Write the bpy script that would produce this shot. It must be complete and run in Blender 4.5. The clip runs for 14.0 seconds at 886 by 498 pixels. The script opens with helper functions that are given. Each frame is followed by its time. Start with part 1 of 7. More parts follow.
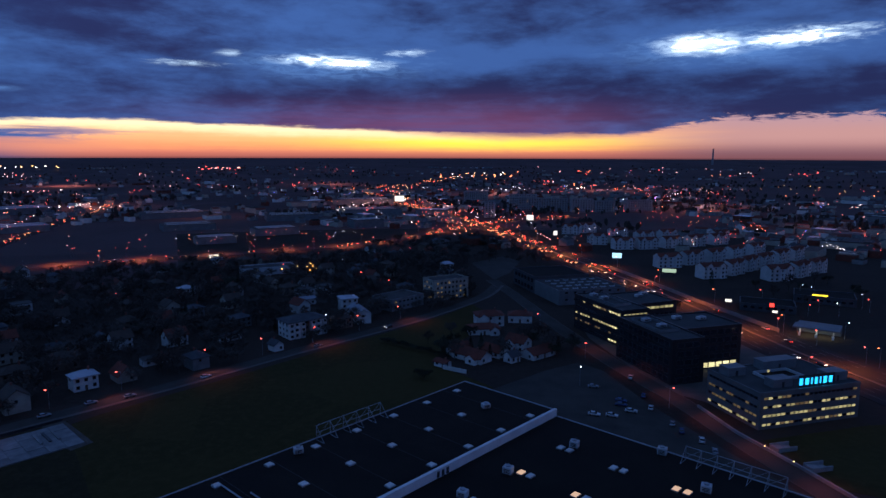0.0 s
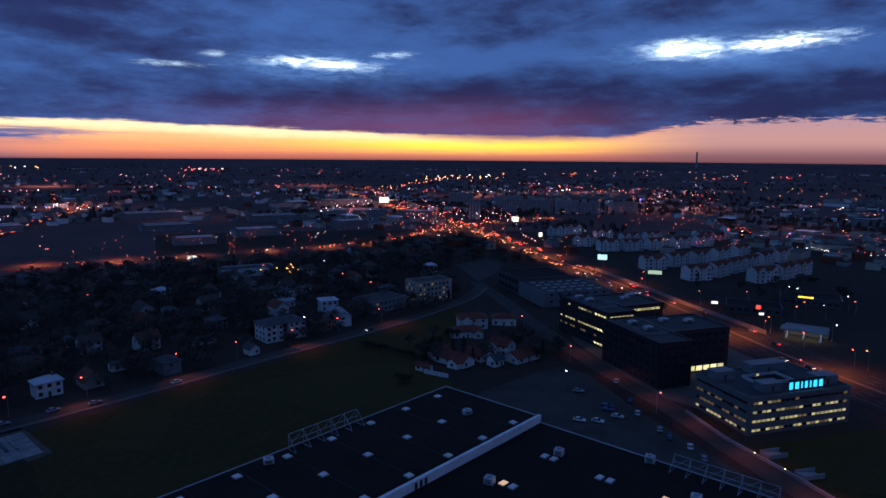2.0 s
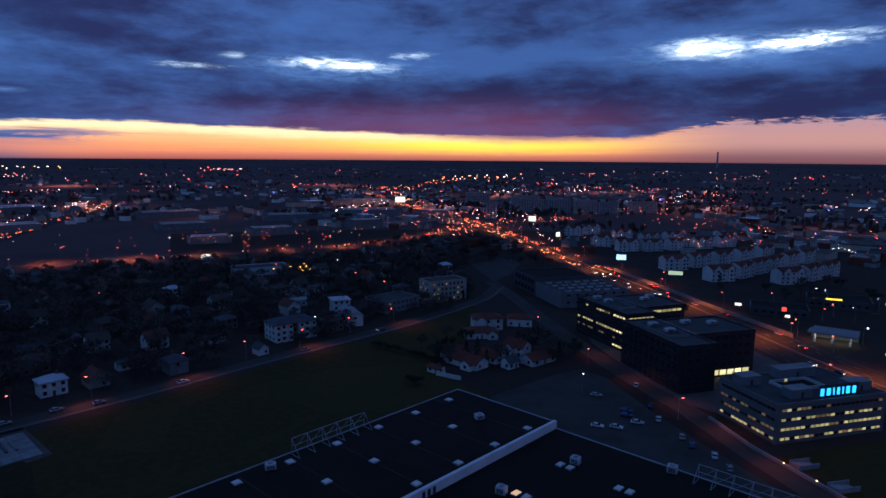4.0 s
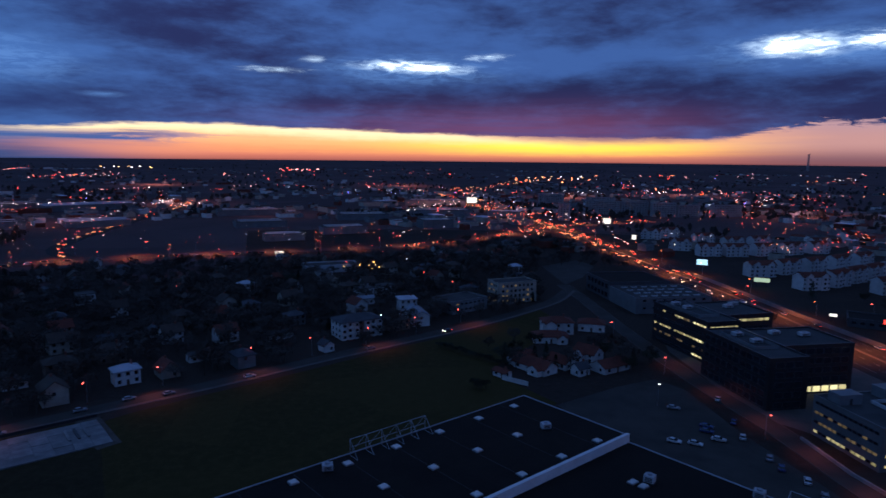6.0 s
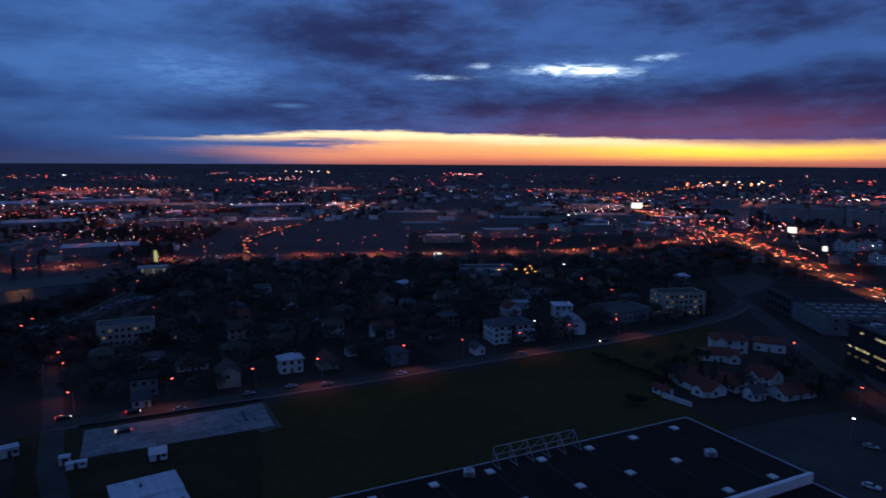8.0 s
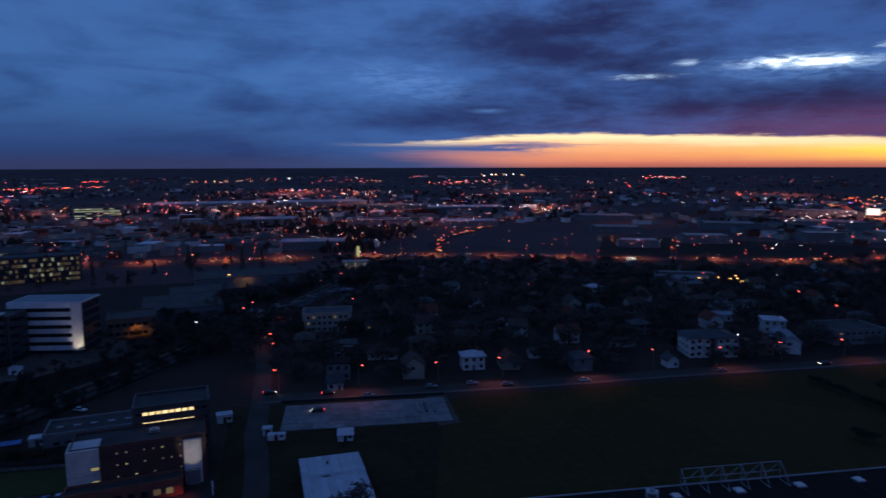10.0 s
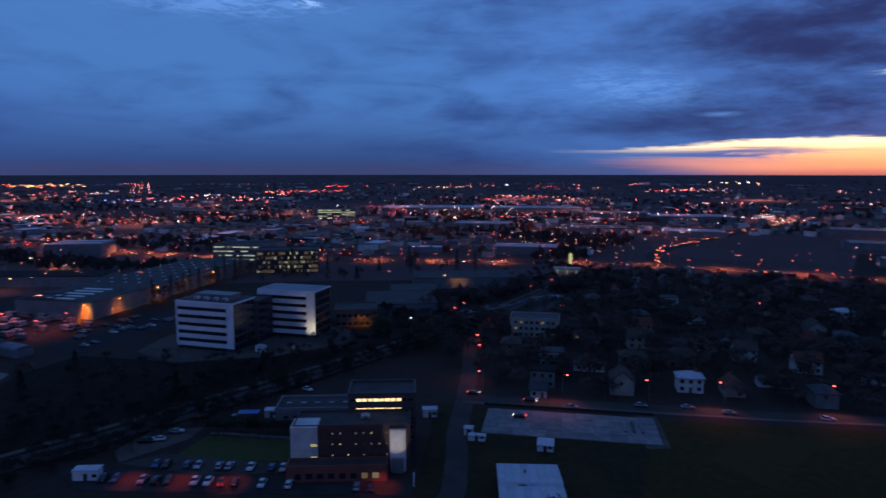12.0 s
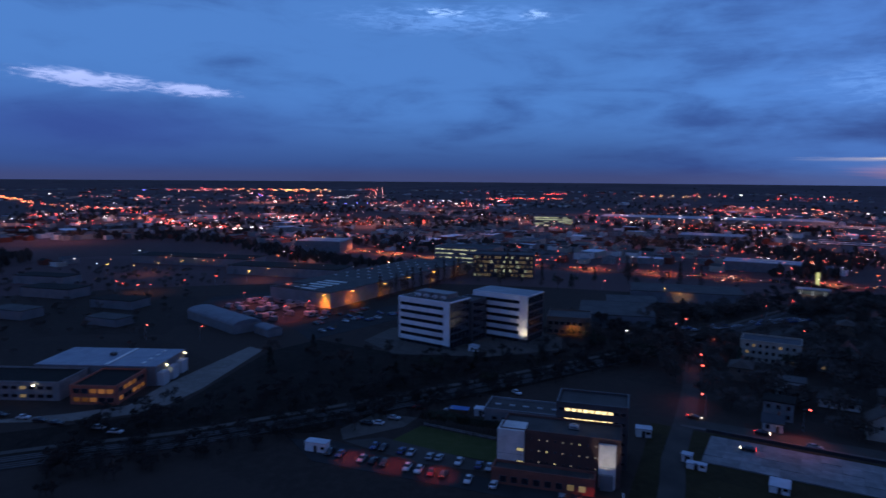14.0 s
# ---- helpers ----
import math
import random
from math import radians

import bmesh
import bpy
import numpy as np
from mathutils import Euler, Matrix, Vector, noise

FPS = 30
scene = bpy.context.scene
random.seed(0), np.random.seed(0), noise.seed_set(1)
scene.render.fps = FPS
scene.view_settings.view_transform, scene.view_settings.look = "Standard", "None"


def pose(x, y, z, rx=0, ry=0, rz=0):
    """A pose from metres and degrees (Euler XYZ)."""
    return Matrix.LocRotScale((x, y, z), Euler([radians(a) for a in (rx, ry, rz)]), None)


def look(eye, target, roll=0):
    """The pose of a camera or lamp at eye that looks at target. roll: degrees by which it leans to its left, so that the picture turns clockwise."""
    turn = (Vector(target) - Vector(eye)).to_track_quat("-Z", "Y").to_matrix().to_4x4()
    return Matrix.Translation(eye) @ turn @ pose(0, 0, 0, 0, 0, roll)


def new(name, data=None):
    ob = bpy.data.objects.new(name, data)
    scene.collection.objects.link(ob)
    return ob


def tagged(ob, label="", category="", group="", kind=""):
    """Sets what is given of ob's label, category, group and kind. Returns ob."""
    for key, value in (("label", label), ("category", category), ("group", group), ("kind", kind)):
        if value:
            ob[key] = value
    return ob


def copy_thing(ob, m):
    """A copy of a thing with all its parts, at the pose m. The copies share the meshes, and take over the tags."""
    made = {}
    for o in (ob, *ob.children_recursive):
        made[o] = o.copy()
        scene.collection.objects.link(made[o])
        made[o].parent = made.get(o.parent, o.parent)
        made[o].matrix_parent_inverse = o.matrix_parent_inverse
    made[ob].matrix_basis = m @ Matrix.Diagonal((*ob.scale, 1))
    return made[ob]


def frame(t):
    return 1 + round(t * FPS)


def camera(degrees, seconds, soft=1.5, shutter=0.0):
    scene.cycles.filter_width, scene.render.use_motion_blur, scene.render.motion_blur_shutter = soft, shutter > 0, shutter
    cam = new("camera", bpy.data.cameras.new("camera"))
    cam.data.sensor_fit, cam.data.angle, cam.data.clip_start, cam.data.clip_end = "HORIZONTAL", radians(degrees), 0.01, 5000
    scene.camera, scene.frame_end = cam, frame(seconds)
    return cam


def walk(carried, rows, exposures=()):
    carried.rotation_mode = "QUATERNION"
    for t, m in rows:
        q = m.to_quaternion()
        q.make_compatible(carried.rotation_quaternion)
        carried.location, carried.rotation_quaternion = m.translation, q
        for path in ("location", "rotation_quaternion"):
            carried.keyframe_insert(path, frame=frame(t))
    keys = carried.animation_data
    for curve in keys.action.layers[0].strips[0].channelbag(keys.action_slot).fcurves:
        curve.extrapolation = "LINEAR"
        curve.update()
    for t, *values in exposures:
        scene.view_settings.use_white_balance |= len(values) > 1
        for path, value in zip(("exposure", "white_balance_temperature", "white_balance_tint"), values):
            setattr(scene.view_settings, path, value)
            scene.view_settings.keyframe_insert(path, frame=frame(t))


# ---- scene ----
# ---------------------------------------------------------------- camera
cam = camera(68.65, 14.0, soft=1.5, shutter=0.6)


def heading(x, y, z, yaw, pitch, lean):
    """Pose from place, heading to the left of +y, pitch up and lean."""
    a, b = radians(yaw), radians(pitch)
    ahead = Vector((-math.sin(a) * math.cos(b), math.cos(a) * math.cos(b), math.sin(b)))
    return look((x, y, z), Vector((x, y, z)) + ahead, lean)


FLIGHT = [
    (0.0, 0.00, 0.00, 92.00, 0.01, -8.33, 0.18),
    (0.5, 0.56, 2.15, 91.49, -0.46, -8.26, 0.34),
    (1.0, 1.03, 4.36, 90.99, -0.79, -8.24, 0.31),
    (1.5, 1.42, 6.35, 90.52, -1.21, -8.20, 0.41),
    (2.0, 1.87, 8.20, 90.07, -1.25, -8.13, 0.44),
    (4.5, 4.21, 18.52, 87.29, 1.26, -8.06, 0.46),
    (5.0, 4.60, 20.66, 86.74, 2.53, -7.99, 0.51),
    (5.5, 4.79, 22.48, 86.31, 4.27, -7.99, 0.53),
    (6.0, 4.97, 24.14, 85.84, 6.68, -8.00, 0.58),
    (6.5, 5.25, 25.94, 85.36, 9.63, -7.99, 0.48),
    (7.0, 5.49, 27.58, 85.05, 13.16, -7.90, 0.41),
    (9.5, 6.47, 35.13, 82.59, 33.45, -7.45, -0.04),
    (10.0, 6.01, 36.45, 82.04, 37.88, -7.40, -0.15),
    (10.5, 5.46, 37.83, 81.71, 42.49, -7.28, -0.02),
    (11.0, 4.80, 39.15, 81.41, 47.41, -7.12, 0.01),
    (11.5, 4.21, 40.19, 81.09, 52.16, -6.99, -0.09),
    (12.0, 3.63, 40.98, 80.76, 56.76, -6.77, 0.00),
    (12.5, 3.01, 41.52, 80.42, 61.39, -6.56, 0.18),
    (13.0, 2.28, 41.81, 80.20, 66.04, -6.40, 0.27),
    (13.5, 1.50, 42.04, 79.86, 70.81, -6.18, 0.32),
    (14.0, 0.92, 42.15, 79.15, 75.73, -6.12, 0.44),
]
EXPOSURE = [(0.0, 0.36), (7.0, 0.32), (9.5, 0.10), (11.5, 0.44), (12.5, 0.70), (14.0, 0.78)]
walk(cam, [(row[0], heading(*row[1:])) for row in FLIGHT], EXPOSURE)

# ---------------------------------------------------------------- sky at dusk
world = bpy.data.worlds.new("dusk_sky")
scene.world = world
world.use_nodes = True
wt = world.node_tree
wt.nodes.clear()


def is_socket(v):
    return isinstance(v, bpy.types.NodeSocket)


class Graph:
    """Short hand for building shader node trees."""

    def __init__(self, tree):
        self.tree = tree

    def node(self, kind, **props):
        n = self.tree.nodes.new(kind)
        for k, v in props.items():
            setattr(n, k, v)
        return n

    def put(self, sock, v):
        if is_socket(v):
            self.tree.links.new(v, sock)
        else:
            sock.default_value = v

    def m(self, op, *args, clamp=False):
        n = self.node("ShaderNodeMath", operation=op, use_clamp=clamp)
        for s, v in zip(n.inputs, args):
            self.put(s, v)
        return n.outputs[0]

    def add(self, *args):
        out = args[0]
        for a in args[1:]:
            out = self.m("ADD", out, a)
        return out

    def mul(self, *args):
        out = args[0]
        for a in args[1:]:
            out = self.m("MULTIPLY", out, a)
        return out

    def sub(self, a, b):
        return self.m("SUBTRACT", a, b)

    def step(self, v, lo, hi, a=0.0, b=1.0):
        n = self.node("ShaderNodeMapRange", interpolation_type="SMOOTHSTEP")
        for s, x in zip(n.inputs, (v, lo, hi, a, b)):
            self.put(s, x)
        return n.outputs[0]

    def gauss(self, v, centre, width):
        q = self.m("DIVIDE", self.sub(v, centre), width)
        return self.m("EXPONENT", self.mul(self.mul(q, q), -1.0))

    def mix(self, fac, a, b, blend="MIX"):
        n = self.node("ShaderNodeMix", data_type="RGBA", blend_type=blend)
        self.put(n.inputs[0], fac)
        for s, v in ((n.inputs[6], a), (n.inputs[7], b)):
            self.put(s, v if is_socket(v) else (*v, 1.0))
        return n.outputs[2]

    def vec(self, x, y, z=0.0):
        n = self.node("ShaderNodeCombineXYZ")
        for s, v in zip(n.inputs, (x, y, z)):
            self.put(s, v)
        return n.outputs[0]

    def noise(self, vec, scale, detail=6.0, rough=0.55, distort=0.0, out=0):
        n = self.node("ShaderNodeTexNoise")
        if vec is not None:
            self.put(n.inputs["Vector"], vec)
        n.inputs["Scale"].default_value = scale
        n.inputs["Detail"].default_value = detail
        n.inputs["Roughness"].default_value = rough
        n.inputs["Distortion"].default_value = distort
        return n.outputs[out]


def build_sky(k):
    coord = k.node("ShaderNodeTexCoord").outputs["Generated"]
    xyz = k.node("ShaderNodeSeparateXYZ")
    k.put(xyz.inputs[0], coord)
    x, y, z = xyz.outputs
    az = k.mul(k.m("ARCTAN2", k.mul(x, -1.0), y), 57.29578)
    el = k.mul(k.m("ARCSINE", z), 57.29578)
    up = k.m("MAXIMUM", el, 0.0)
    flat = k.m("POWER", k.add(up, 0.3), 0.8)
    big = k.noise(k.vec(k.mul(az, 0.055), k.mul(flat, 0.42), 3.1), 1.0, 5.0, 0.55, 0.25)
    mid = k.noise(k.vec(k.mul(az, 0.12), k.mul(flat, 0.78), 7.7), 1.0, 8.0, 0.58, 0.2)
    fine = k.noise(k.vec(k.mul(az, 0.45), k.mul(flat, 3.2), 1.3), 1.0, 6.0, 0.62, 0.3)
    streak = k.noise(k.vec(k.mul(az, 0.09), k.mul(el, 2.6), 5.5), 1.0, 5.0, 0.6, 0.2)
    shred = k.noise(k.vec(k.mul(az, 0.26), k.mul(flat, 1.35), 2.2), 1.0, 9.0, 0.62, 0.15)
    wisp = k.noise(k.vec(k.mul(az, 0.62), k.mul(el, 3.0), 8.2), 1.0, 8.0, 0.66, 0.7)
    torn = k.step(k.add(k.mul(wisp, 0.65), k.mul(shred, 0.35)), 0.40, 0.62)
    n = k.add(k.mul(big, 0.44), k.mul(mid, 0.46), k.mul(shred, 0.24), k.mul(wisp, 0.05), -0.095)  # about 0.25 to 0.75
    broad = k.noise(k.vec(k.mul(az, 0.085), k.mul(flat, 0.62), 12.4), 1.0, 6.0, 0.55, 0.8)
    calm = k.add(k.mul(broad, 0.6), k.mul(mid, 0.42), k.mul(shred, 0.16), -0.09)
    westward = k.step(az, 24.0, 62.0)  # open blue on the side away from the sun

    # cloud cover: a heavy deck towards the sunset, thin high cloud elsewhere
    heavy = k.add(
        k.step(el, 8.4, 11.5, 0.0, 0.34),
        k.gauss(el, 4.6, 2.0),
        k.mul(k.gauss(az, 29.0, 9.0), k.gauss(el, 10.5, 2.6), 0.9),
        k.mul(k.gauss(az, -12.0, 9.0), k.gauss(el, 6.4, 2.2), 0.35),
        k.mul(k.gauss(az, -28.0, 7.0), k.gauss(el, 5.2, 2.0), 0.1),
    )
    heavy = k.mul(heavy, k.sub(1.0, k.mul(westward, 0.8)))
    right_open = k.mul(k.gauss(az, 44.0, 8.0), k.gauss(el, 6.5, 2.2), 0.35)
    n = k.add(k.mul(n, k.sub(1.0, westward)), k.mul(calm, westward))
    cover = k.add(k.mul(k.sub(n, 0.5), k.sub(3.4, k.mul(westward, 1.0))), k.mul(heavy, 0.56), k.mul(westward, -0.12), k.mul(right_open, -0.6), k.mul(k.gauss(az, 55.0, 9.0), 0.22), 0.26)
    cover = k.m("MAXIMUM", k.m("MINIMUM", cover, 1.0), 0.0)
    cover = k.step(cover, 0.0, 1.0)
    light = k.mix(westward, (0.040, 0.098, 0.30), (0.056, 0.158, 0.43))
    dark = k.mix(westward, (0.015, 0.021, 0.078), (0.024, 0.062, 0.215))
    sky = k.mix(cover, light, dark)
    # far cloud sinks into dim haze towards the horizon
    low = k.step(el, 0.0, 6.5, 1.0, 0.0)
    sky = k.mix(k.mul(low, westward, 0.85), sky, (0.020, 0.036, 0.135))
    lowest = k.step(el, 0.0, 1.4, 1.0, 0.0)
    sky = k.mix(k.mul(lowest, 0.55), sky, (0.045, 0.045, 0.105))

    # brighter thin cloud beside the sunset, dimmer cloud round to the west
    even = k.node("ShaderNodeVectorMath", operation="SCALE")
    k.put(even.inputs[0], sky)
    k.put(even.inputs["Scale"], k.add(1.0, k.mul(k.gauss(az, 25.0, 14.0), 0.18), k.step(az, 46.0, 64.0, 0.0, -0.18)))
    sky = even.outputs[0]

    # mauve light under the deck round the sunset
    rose = k.mul(k.gauss(az, 3.0, 17.0), k.gauss(el, 2.2, 1.9), k.add(k.mul(streak, 1.3), 0.15))
    sky = k.mix(rose, sky, (0.135, 0.052, 0.135))
    rose2 = k.mul(k.gauss(az, -6.0, 9.0), k.gauss(el, 3.2, 1.4), k.add(mid, 0.1))
    sky = k.mix(k.mul(rose2, 0.36), sky, (0.20, 0.055, 0.12))

    # broken gaps with the bright sky behind the deck
    def gap(a, e, wa, we, tilt, size, ragged):
        da = k.sub(az, a)
        de = k.sub(k.sub(el, e), k.mul(da, tilt))
        g = k.mul(k.gauss(da, 0.0, wa), k.gauss(de, 0.0, we))
        return k.mul(g, size, k.add(1.0 - 0.26 * ragged, k.mul(torn, 0.42 * ragged)))

    gaps = k.m("MAXIMUM", gap(9.3, 7.6, 5.2, 0.55, 0.03, 1.12, 1.5), gap(-21.0, 8.6, 3.6, 0.95, 0.02, 1.2, 1.2))
    gaps = k.m("MAXIMUM", gaps, gap(-28.0, 8.8, 5.6, 0.75, -0.02, 1.02, 1.7))
    gaps = k.m("MAXIMUM", gaps, gap(17.9, 8.05, 1.3, 0.4, 0.0, 0.68, 1.0))
    gaps = k.m("MAXIMUM", gaps, gap(21.0, 7.15, 4.0, 0.36, 0.0, 0.62, 1.5))
    gaps = k.m("MAXIMUM", gaps, gap(3.0, 8.45, 3.0, 0.45, -0.05, 0.66, 1.5))
    halo = k.m("MAXIMUM", gap(9.5, 7.4, 8.5, 1.3, 0.0, 1.0, 1.6), gap(-23.0, 8.4, 9.0, 1.5, 0.0, 1.0, 1.6))
    halo = k.m("MAXIMUM", halo, gap(41.0, 7.0, 7.0, 1.9, 0.06, 0.75, 2.2))
    halo = k.m("MAXIMUM", halo, gap(34.0, 4.6, 1.8, 0.25, 0.0, 0.8, 1.0))
    halo = k.m("MAXIMUM", halo, gap(75.0, 13.4, 10.0, 1.2, 0.0, 0.9, 2.4))
    sky = k.mix(k.mul(k.step(halo, 0.08, 1.1), 0.7), sky, (0.10, 0.23, 0.56))
    sky = k.mix(k.step(gaps, 0.22, 1.0), sky, (0.55, 0.76, 1.05))
    sky = k.mix(k.step(gaps, 0.68, 1.02), sky, (1.2, 1.27, 1.4))
    pale = k.m("MAXIMUM", gap(104.0, 7.35, 6.5, 0.8, 0.045, 1.05, 1.4), gap(96.5, 6.95, 4.4, 0.62, 0.05, 1.05, 1.3))
    sky = k.mix(k.step(pale, 0.36, 0.95, 0.0, 0.85), sky, (0.33, 0.40, 0.72))
    shade = k.mul(k.gauss(az, 104.0, 14.0), k.gauss(el, 4.0, 2.5))
    sky = k.mix(k.mul(shade, 0.82), sky, (0.022, 0.046, 0.19))
    bright = k.m("MAXIMUM", gap(76.0, 13.9, 3.0, 0.5, 0.0, 0.9, 2.2), gap(68.0, 13.7, 1.6, 0.5, 0.0, 0.9, 2.0))
    sky = k.mix(k.step(bright, 0.4, 1.0, 0.0, 0.7), sky, (0.28, 0.46, 0.85))

    # clear strip of sunset between the deck and the horizon
    wispy = k.mul(k.step(az, -14.0, -24.0), k.sub(wisp, 0.5), 2.2)
    ragged = k.add(wispy, k.mul(k.sub(mid, 0.5), 0.3), k.mul(k.sub(fine, 0.5), 0.5), k.mul(k.sub(streak, 0.5), 0.5))
    top = k.add(1.78, k.step(az, -10.0, 32.0, 0.0, 0.84), k.step(az, 27.0, 45.0, 0.0, -0.75), k.step(az, -15.0, -24.0, 0.0, 1.2), ragged)
    under = k.sub(top, el)  # degrees below the ragged edge of the deck
    melt = k.gauss(az, -6.0, 13.0)  # the edge dissolves in mauve light where the sun went down
    strip = k.m("MINIMUM", k.step(under, -0.14, 0.24), k.add(k.step(under, -0.5, 1.05), k.mul(k.sub(1.0, melt), 1.0)))
    strip = k.mul(strip, k.step(k.add(az, k.mul(el, -4.5), k.mul(streak, 9.0)), 46.0, 37.0))
    veil = k.mul(k.gauss(k.add(el, k.mul(k.sub(streak, 0.5), 0.7)), 1.42, 0.42), k.step(k.add(az, k.mul(k.sub(wisp, 0.5), 12.0)), 27.0, 33.5))
    strip = k.mul(strip, k.sub(1.0, k.mul(veil, 0.97)), k.step(k.add(az, k.mul(el, -4.0)), 38.0, 28.0, 0.45, 1.0))
    bars = k.mul(k.step(streak, 0.50, 0.62), k.gauss(el, 1.65, 0.6), k.step(az, 20.0, 33.0))
    strip = k.mul(strip, k.sub(1.0, k.mul(bars, 0.85)))
    # from dull red at the horizon over orange to pale yellow under the deck
    hot = k.gauss(az, -3.0, 12.5)
    height = k.add(el, k.mul(k.sub(streak, 0.5), 0.5), k.mul(k.sub(wisp, 0.5), 0.25))
    glow = k.mix(k.step(height, 0.0, 0.75), (0.66, 0.19, 0.125), (0.88, 0.32, 0.14))
    glow = k.mix(k.step(height, 0.55, 1.5), glow, (1.0, 0.47, 0.21))
    glow = k.mix(k.mul(hot, k.gauss(height, 1.05, 0.62)), glow, (1.3, 0.84, 0.075))
    glow = k.mix(k.mul(k.step(under, 1.1, 0.1), k.step(az, -12.0, 8.0), 0.9), glow, (1.25, 0.98, 0.58))
    glow = k.mix(k.mul(melt, k.step(under, 0.75, -0.1), 0.55), glow, (0.62, 0.24, 0.20))
    glow = k.mix(k.mul(k.step(az, 22.0, 34.0), k.step(el, 1.6, 0.8), 0.8), glow, (0.66, 0.24, 0.17))
    mauve = k.mix(k.step(el, 0.0, 1.5), (0.27, 0.125, 0.145), (0.47, 0.25, 0.25))
    mauve = k.mix(k.step(el, 1.6, 3.2), mauve, (0.40, 0.25, 0.31))
    glow = k.mix(k.step(k.add(az, k.mul(k.sub(streak, 0.5), 5.0)), -10.0, -25.0, 0.0, 0.95), glow, mauve)
    glow = k.mix(k.step(el, 0.35, -0.4, 0.0, 0.8), glow, (0.28, 0.08, 0.075))
    sky = k.mix(k.mul(strip, 0.97), sky, glow)
    haze = k.mul(k.step(az, -8.0, -26.0), k.step(el, 1.0, -0.2), 0.5)
    sky = k.mix(haze, sky, (0.10, 0.055, 0.085))
    # ground haze under the horizon
    sky = k.mix(k.step(el, -0.15, -0.6), sky, (0.012, 0.011, 0.02))
    # overhead the deck closes and dims
    sky = k.mix(k.step(el, 16.0, 42.0), sky, (0.037, 0.083, 0.24))
    back = k.node("ShaderNodeBackground")
    k.put(back.inputs["Color"], sky)
    back.inputs["Strength"].default_value = 1.0
    k.put(k.node("ShaderNodeOutputWorld").inputs[0], back.outputs[0])


build_sky(Graph(wt))
world.cycles.sampling_method = "AUTOMATIC"

# ---------------------------------------------------------------- materials
MATS = {}


def paint(name, a, b=None, rough=0.7, metal=0.0, scale=2.0, fine=18.0, bump=0.15, spread=0.12, spec=0.5):
    """A worn surface: two colours blended by broad stains and fine grain, a little different on every object."""
    if name in MATS:
        return MATS[name]
    mat = MATS[name] = bpy.data.materials.new(name)
    mat.use_nodes = True
    t = mat.node_tree
    t.nodes.clear()
    k = Graph(t)
    b = b or tuple(c * 0.62 for c in a)
    obj = k.node("ShaderNodeTexCoord").outputs["Object"]
    info = k.node("ShaderNodeObjectInfo").outputs["Random"]
    shift = k.node("ShaderNodeVectorMath", operation="ADD")
    k.put(shift.inputs[0], obj)
    k.put(shift.inputs[1], k.vec(k.mul(info, 91.0), k.mul(info, 37.0), k.mul(info, 13.0)))
    p = shift.outputs[0]
    stains = k.noise(p, scale * 0.16, 5.0, 0.6)
    grain = k.noise(p, fine * 0.16, 3.0, 0.6)
    f = k.step(k.add(k.mul(stains, 0.75), k.mul(grain, 0.35)), 0.38, 0.72)
    col = k.mix(f, a, b)
    hsv = k.node("ShaderNodeHueSaturation")
    k.put(hsv.inputs["Color"], col)
    k.put(hsv.inputs["Value"], k.add(1.0 - spread, k.mul(info, 2.0 * spread)))
    bsdf = k.node("ShaderNodeBsdfPrincipled")
    k.put(bsdf.inputs["Base Color"], hsv.outputs[0])
    k.put(bsdf.inputs["Roughness"], k.add(rough - 0.08, k.mul(grain, 0.16)))
    bsdf.inputs["Metallic"].default_value = metal
    bsdf.inputs["Specular IOR Level"].default_value = spec
    if bump:
        bp = k.node("ShaderNodeBump")
        bp.inputs["Strength"].default_value = bump
        bp.inputs["Distance"].default_value = 0.05
        k.put(bp.inputs["Height"], grain)
        k.put(bsdf.inputs["Normal"], bp.outputs[0])
    k.put(k.node("ShaderNodeOutputMaterial").inputs[0], bsdf.outputs[0])
    return mat


def lit(name, colour, strength, uneven=0.0, lights=False):
    """A surface that gives off light: lamp heads, lit windows, signs."""
    if name in MATS:
        return MATS[name]
    mat = MATS[name] = bpy.data.materials.new(name)
    mat.use_nodes = True
    t = mat.node_tree
    t.nodes.clear()
    k = Graph(t)
    em = k.node("ShaderNodeEmission")
    em.inputs["Color"].default_value = (*colour, 1.0)
    if uneven:
        obj = k.node("ShaderNodeTexCoord").outputs["Object"]
        info = k.node("ShaderNodeObjectInfo").outputs["Random"]
        isl = k.node("ShaderNodeNewGeometry").outputs["Random Per Island"]
        n = k.noise(obj, 0.55, 3.0, 0.6)
        v = k.add(1.0 - uneven, k.mul(n, uneven), k.mul(info, uneven), k.mul(isl, uneven), -0.4 * uneven)
        k.put(em.inputs["Strength"], k.mul(k.m("MAXIMUM", v, 0.05), strength))
    else:
        em.inputs["Strength"].default_value = strength
    k.put(k.node("ShaderNodeOutputMaterial").inputs[0], em.outputs[0])
    if not lights:
        mat.cycles.emission_sampling = "NONE"
    return mat


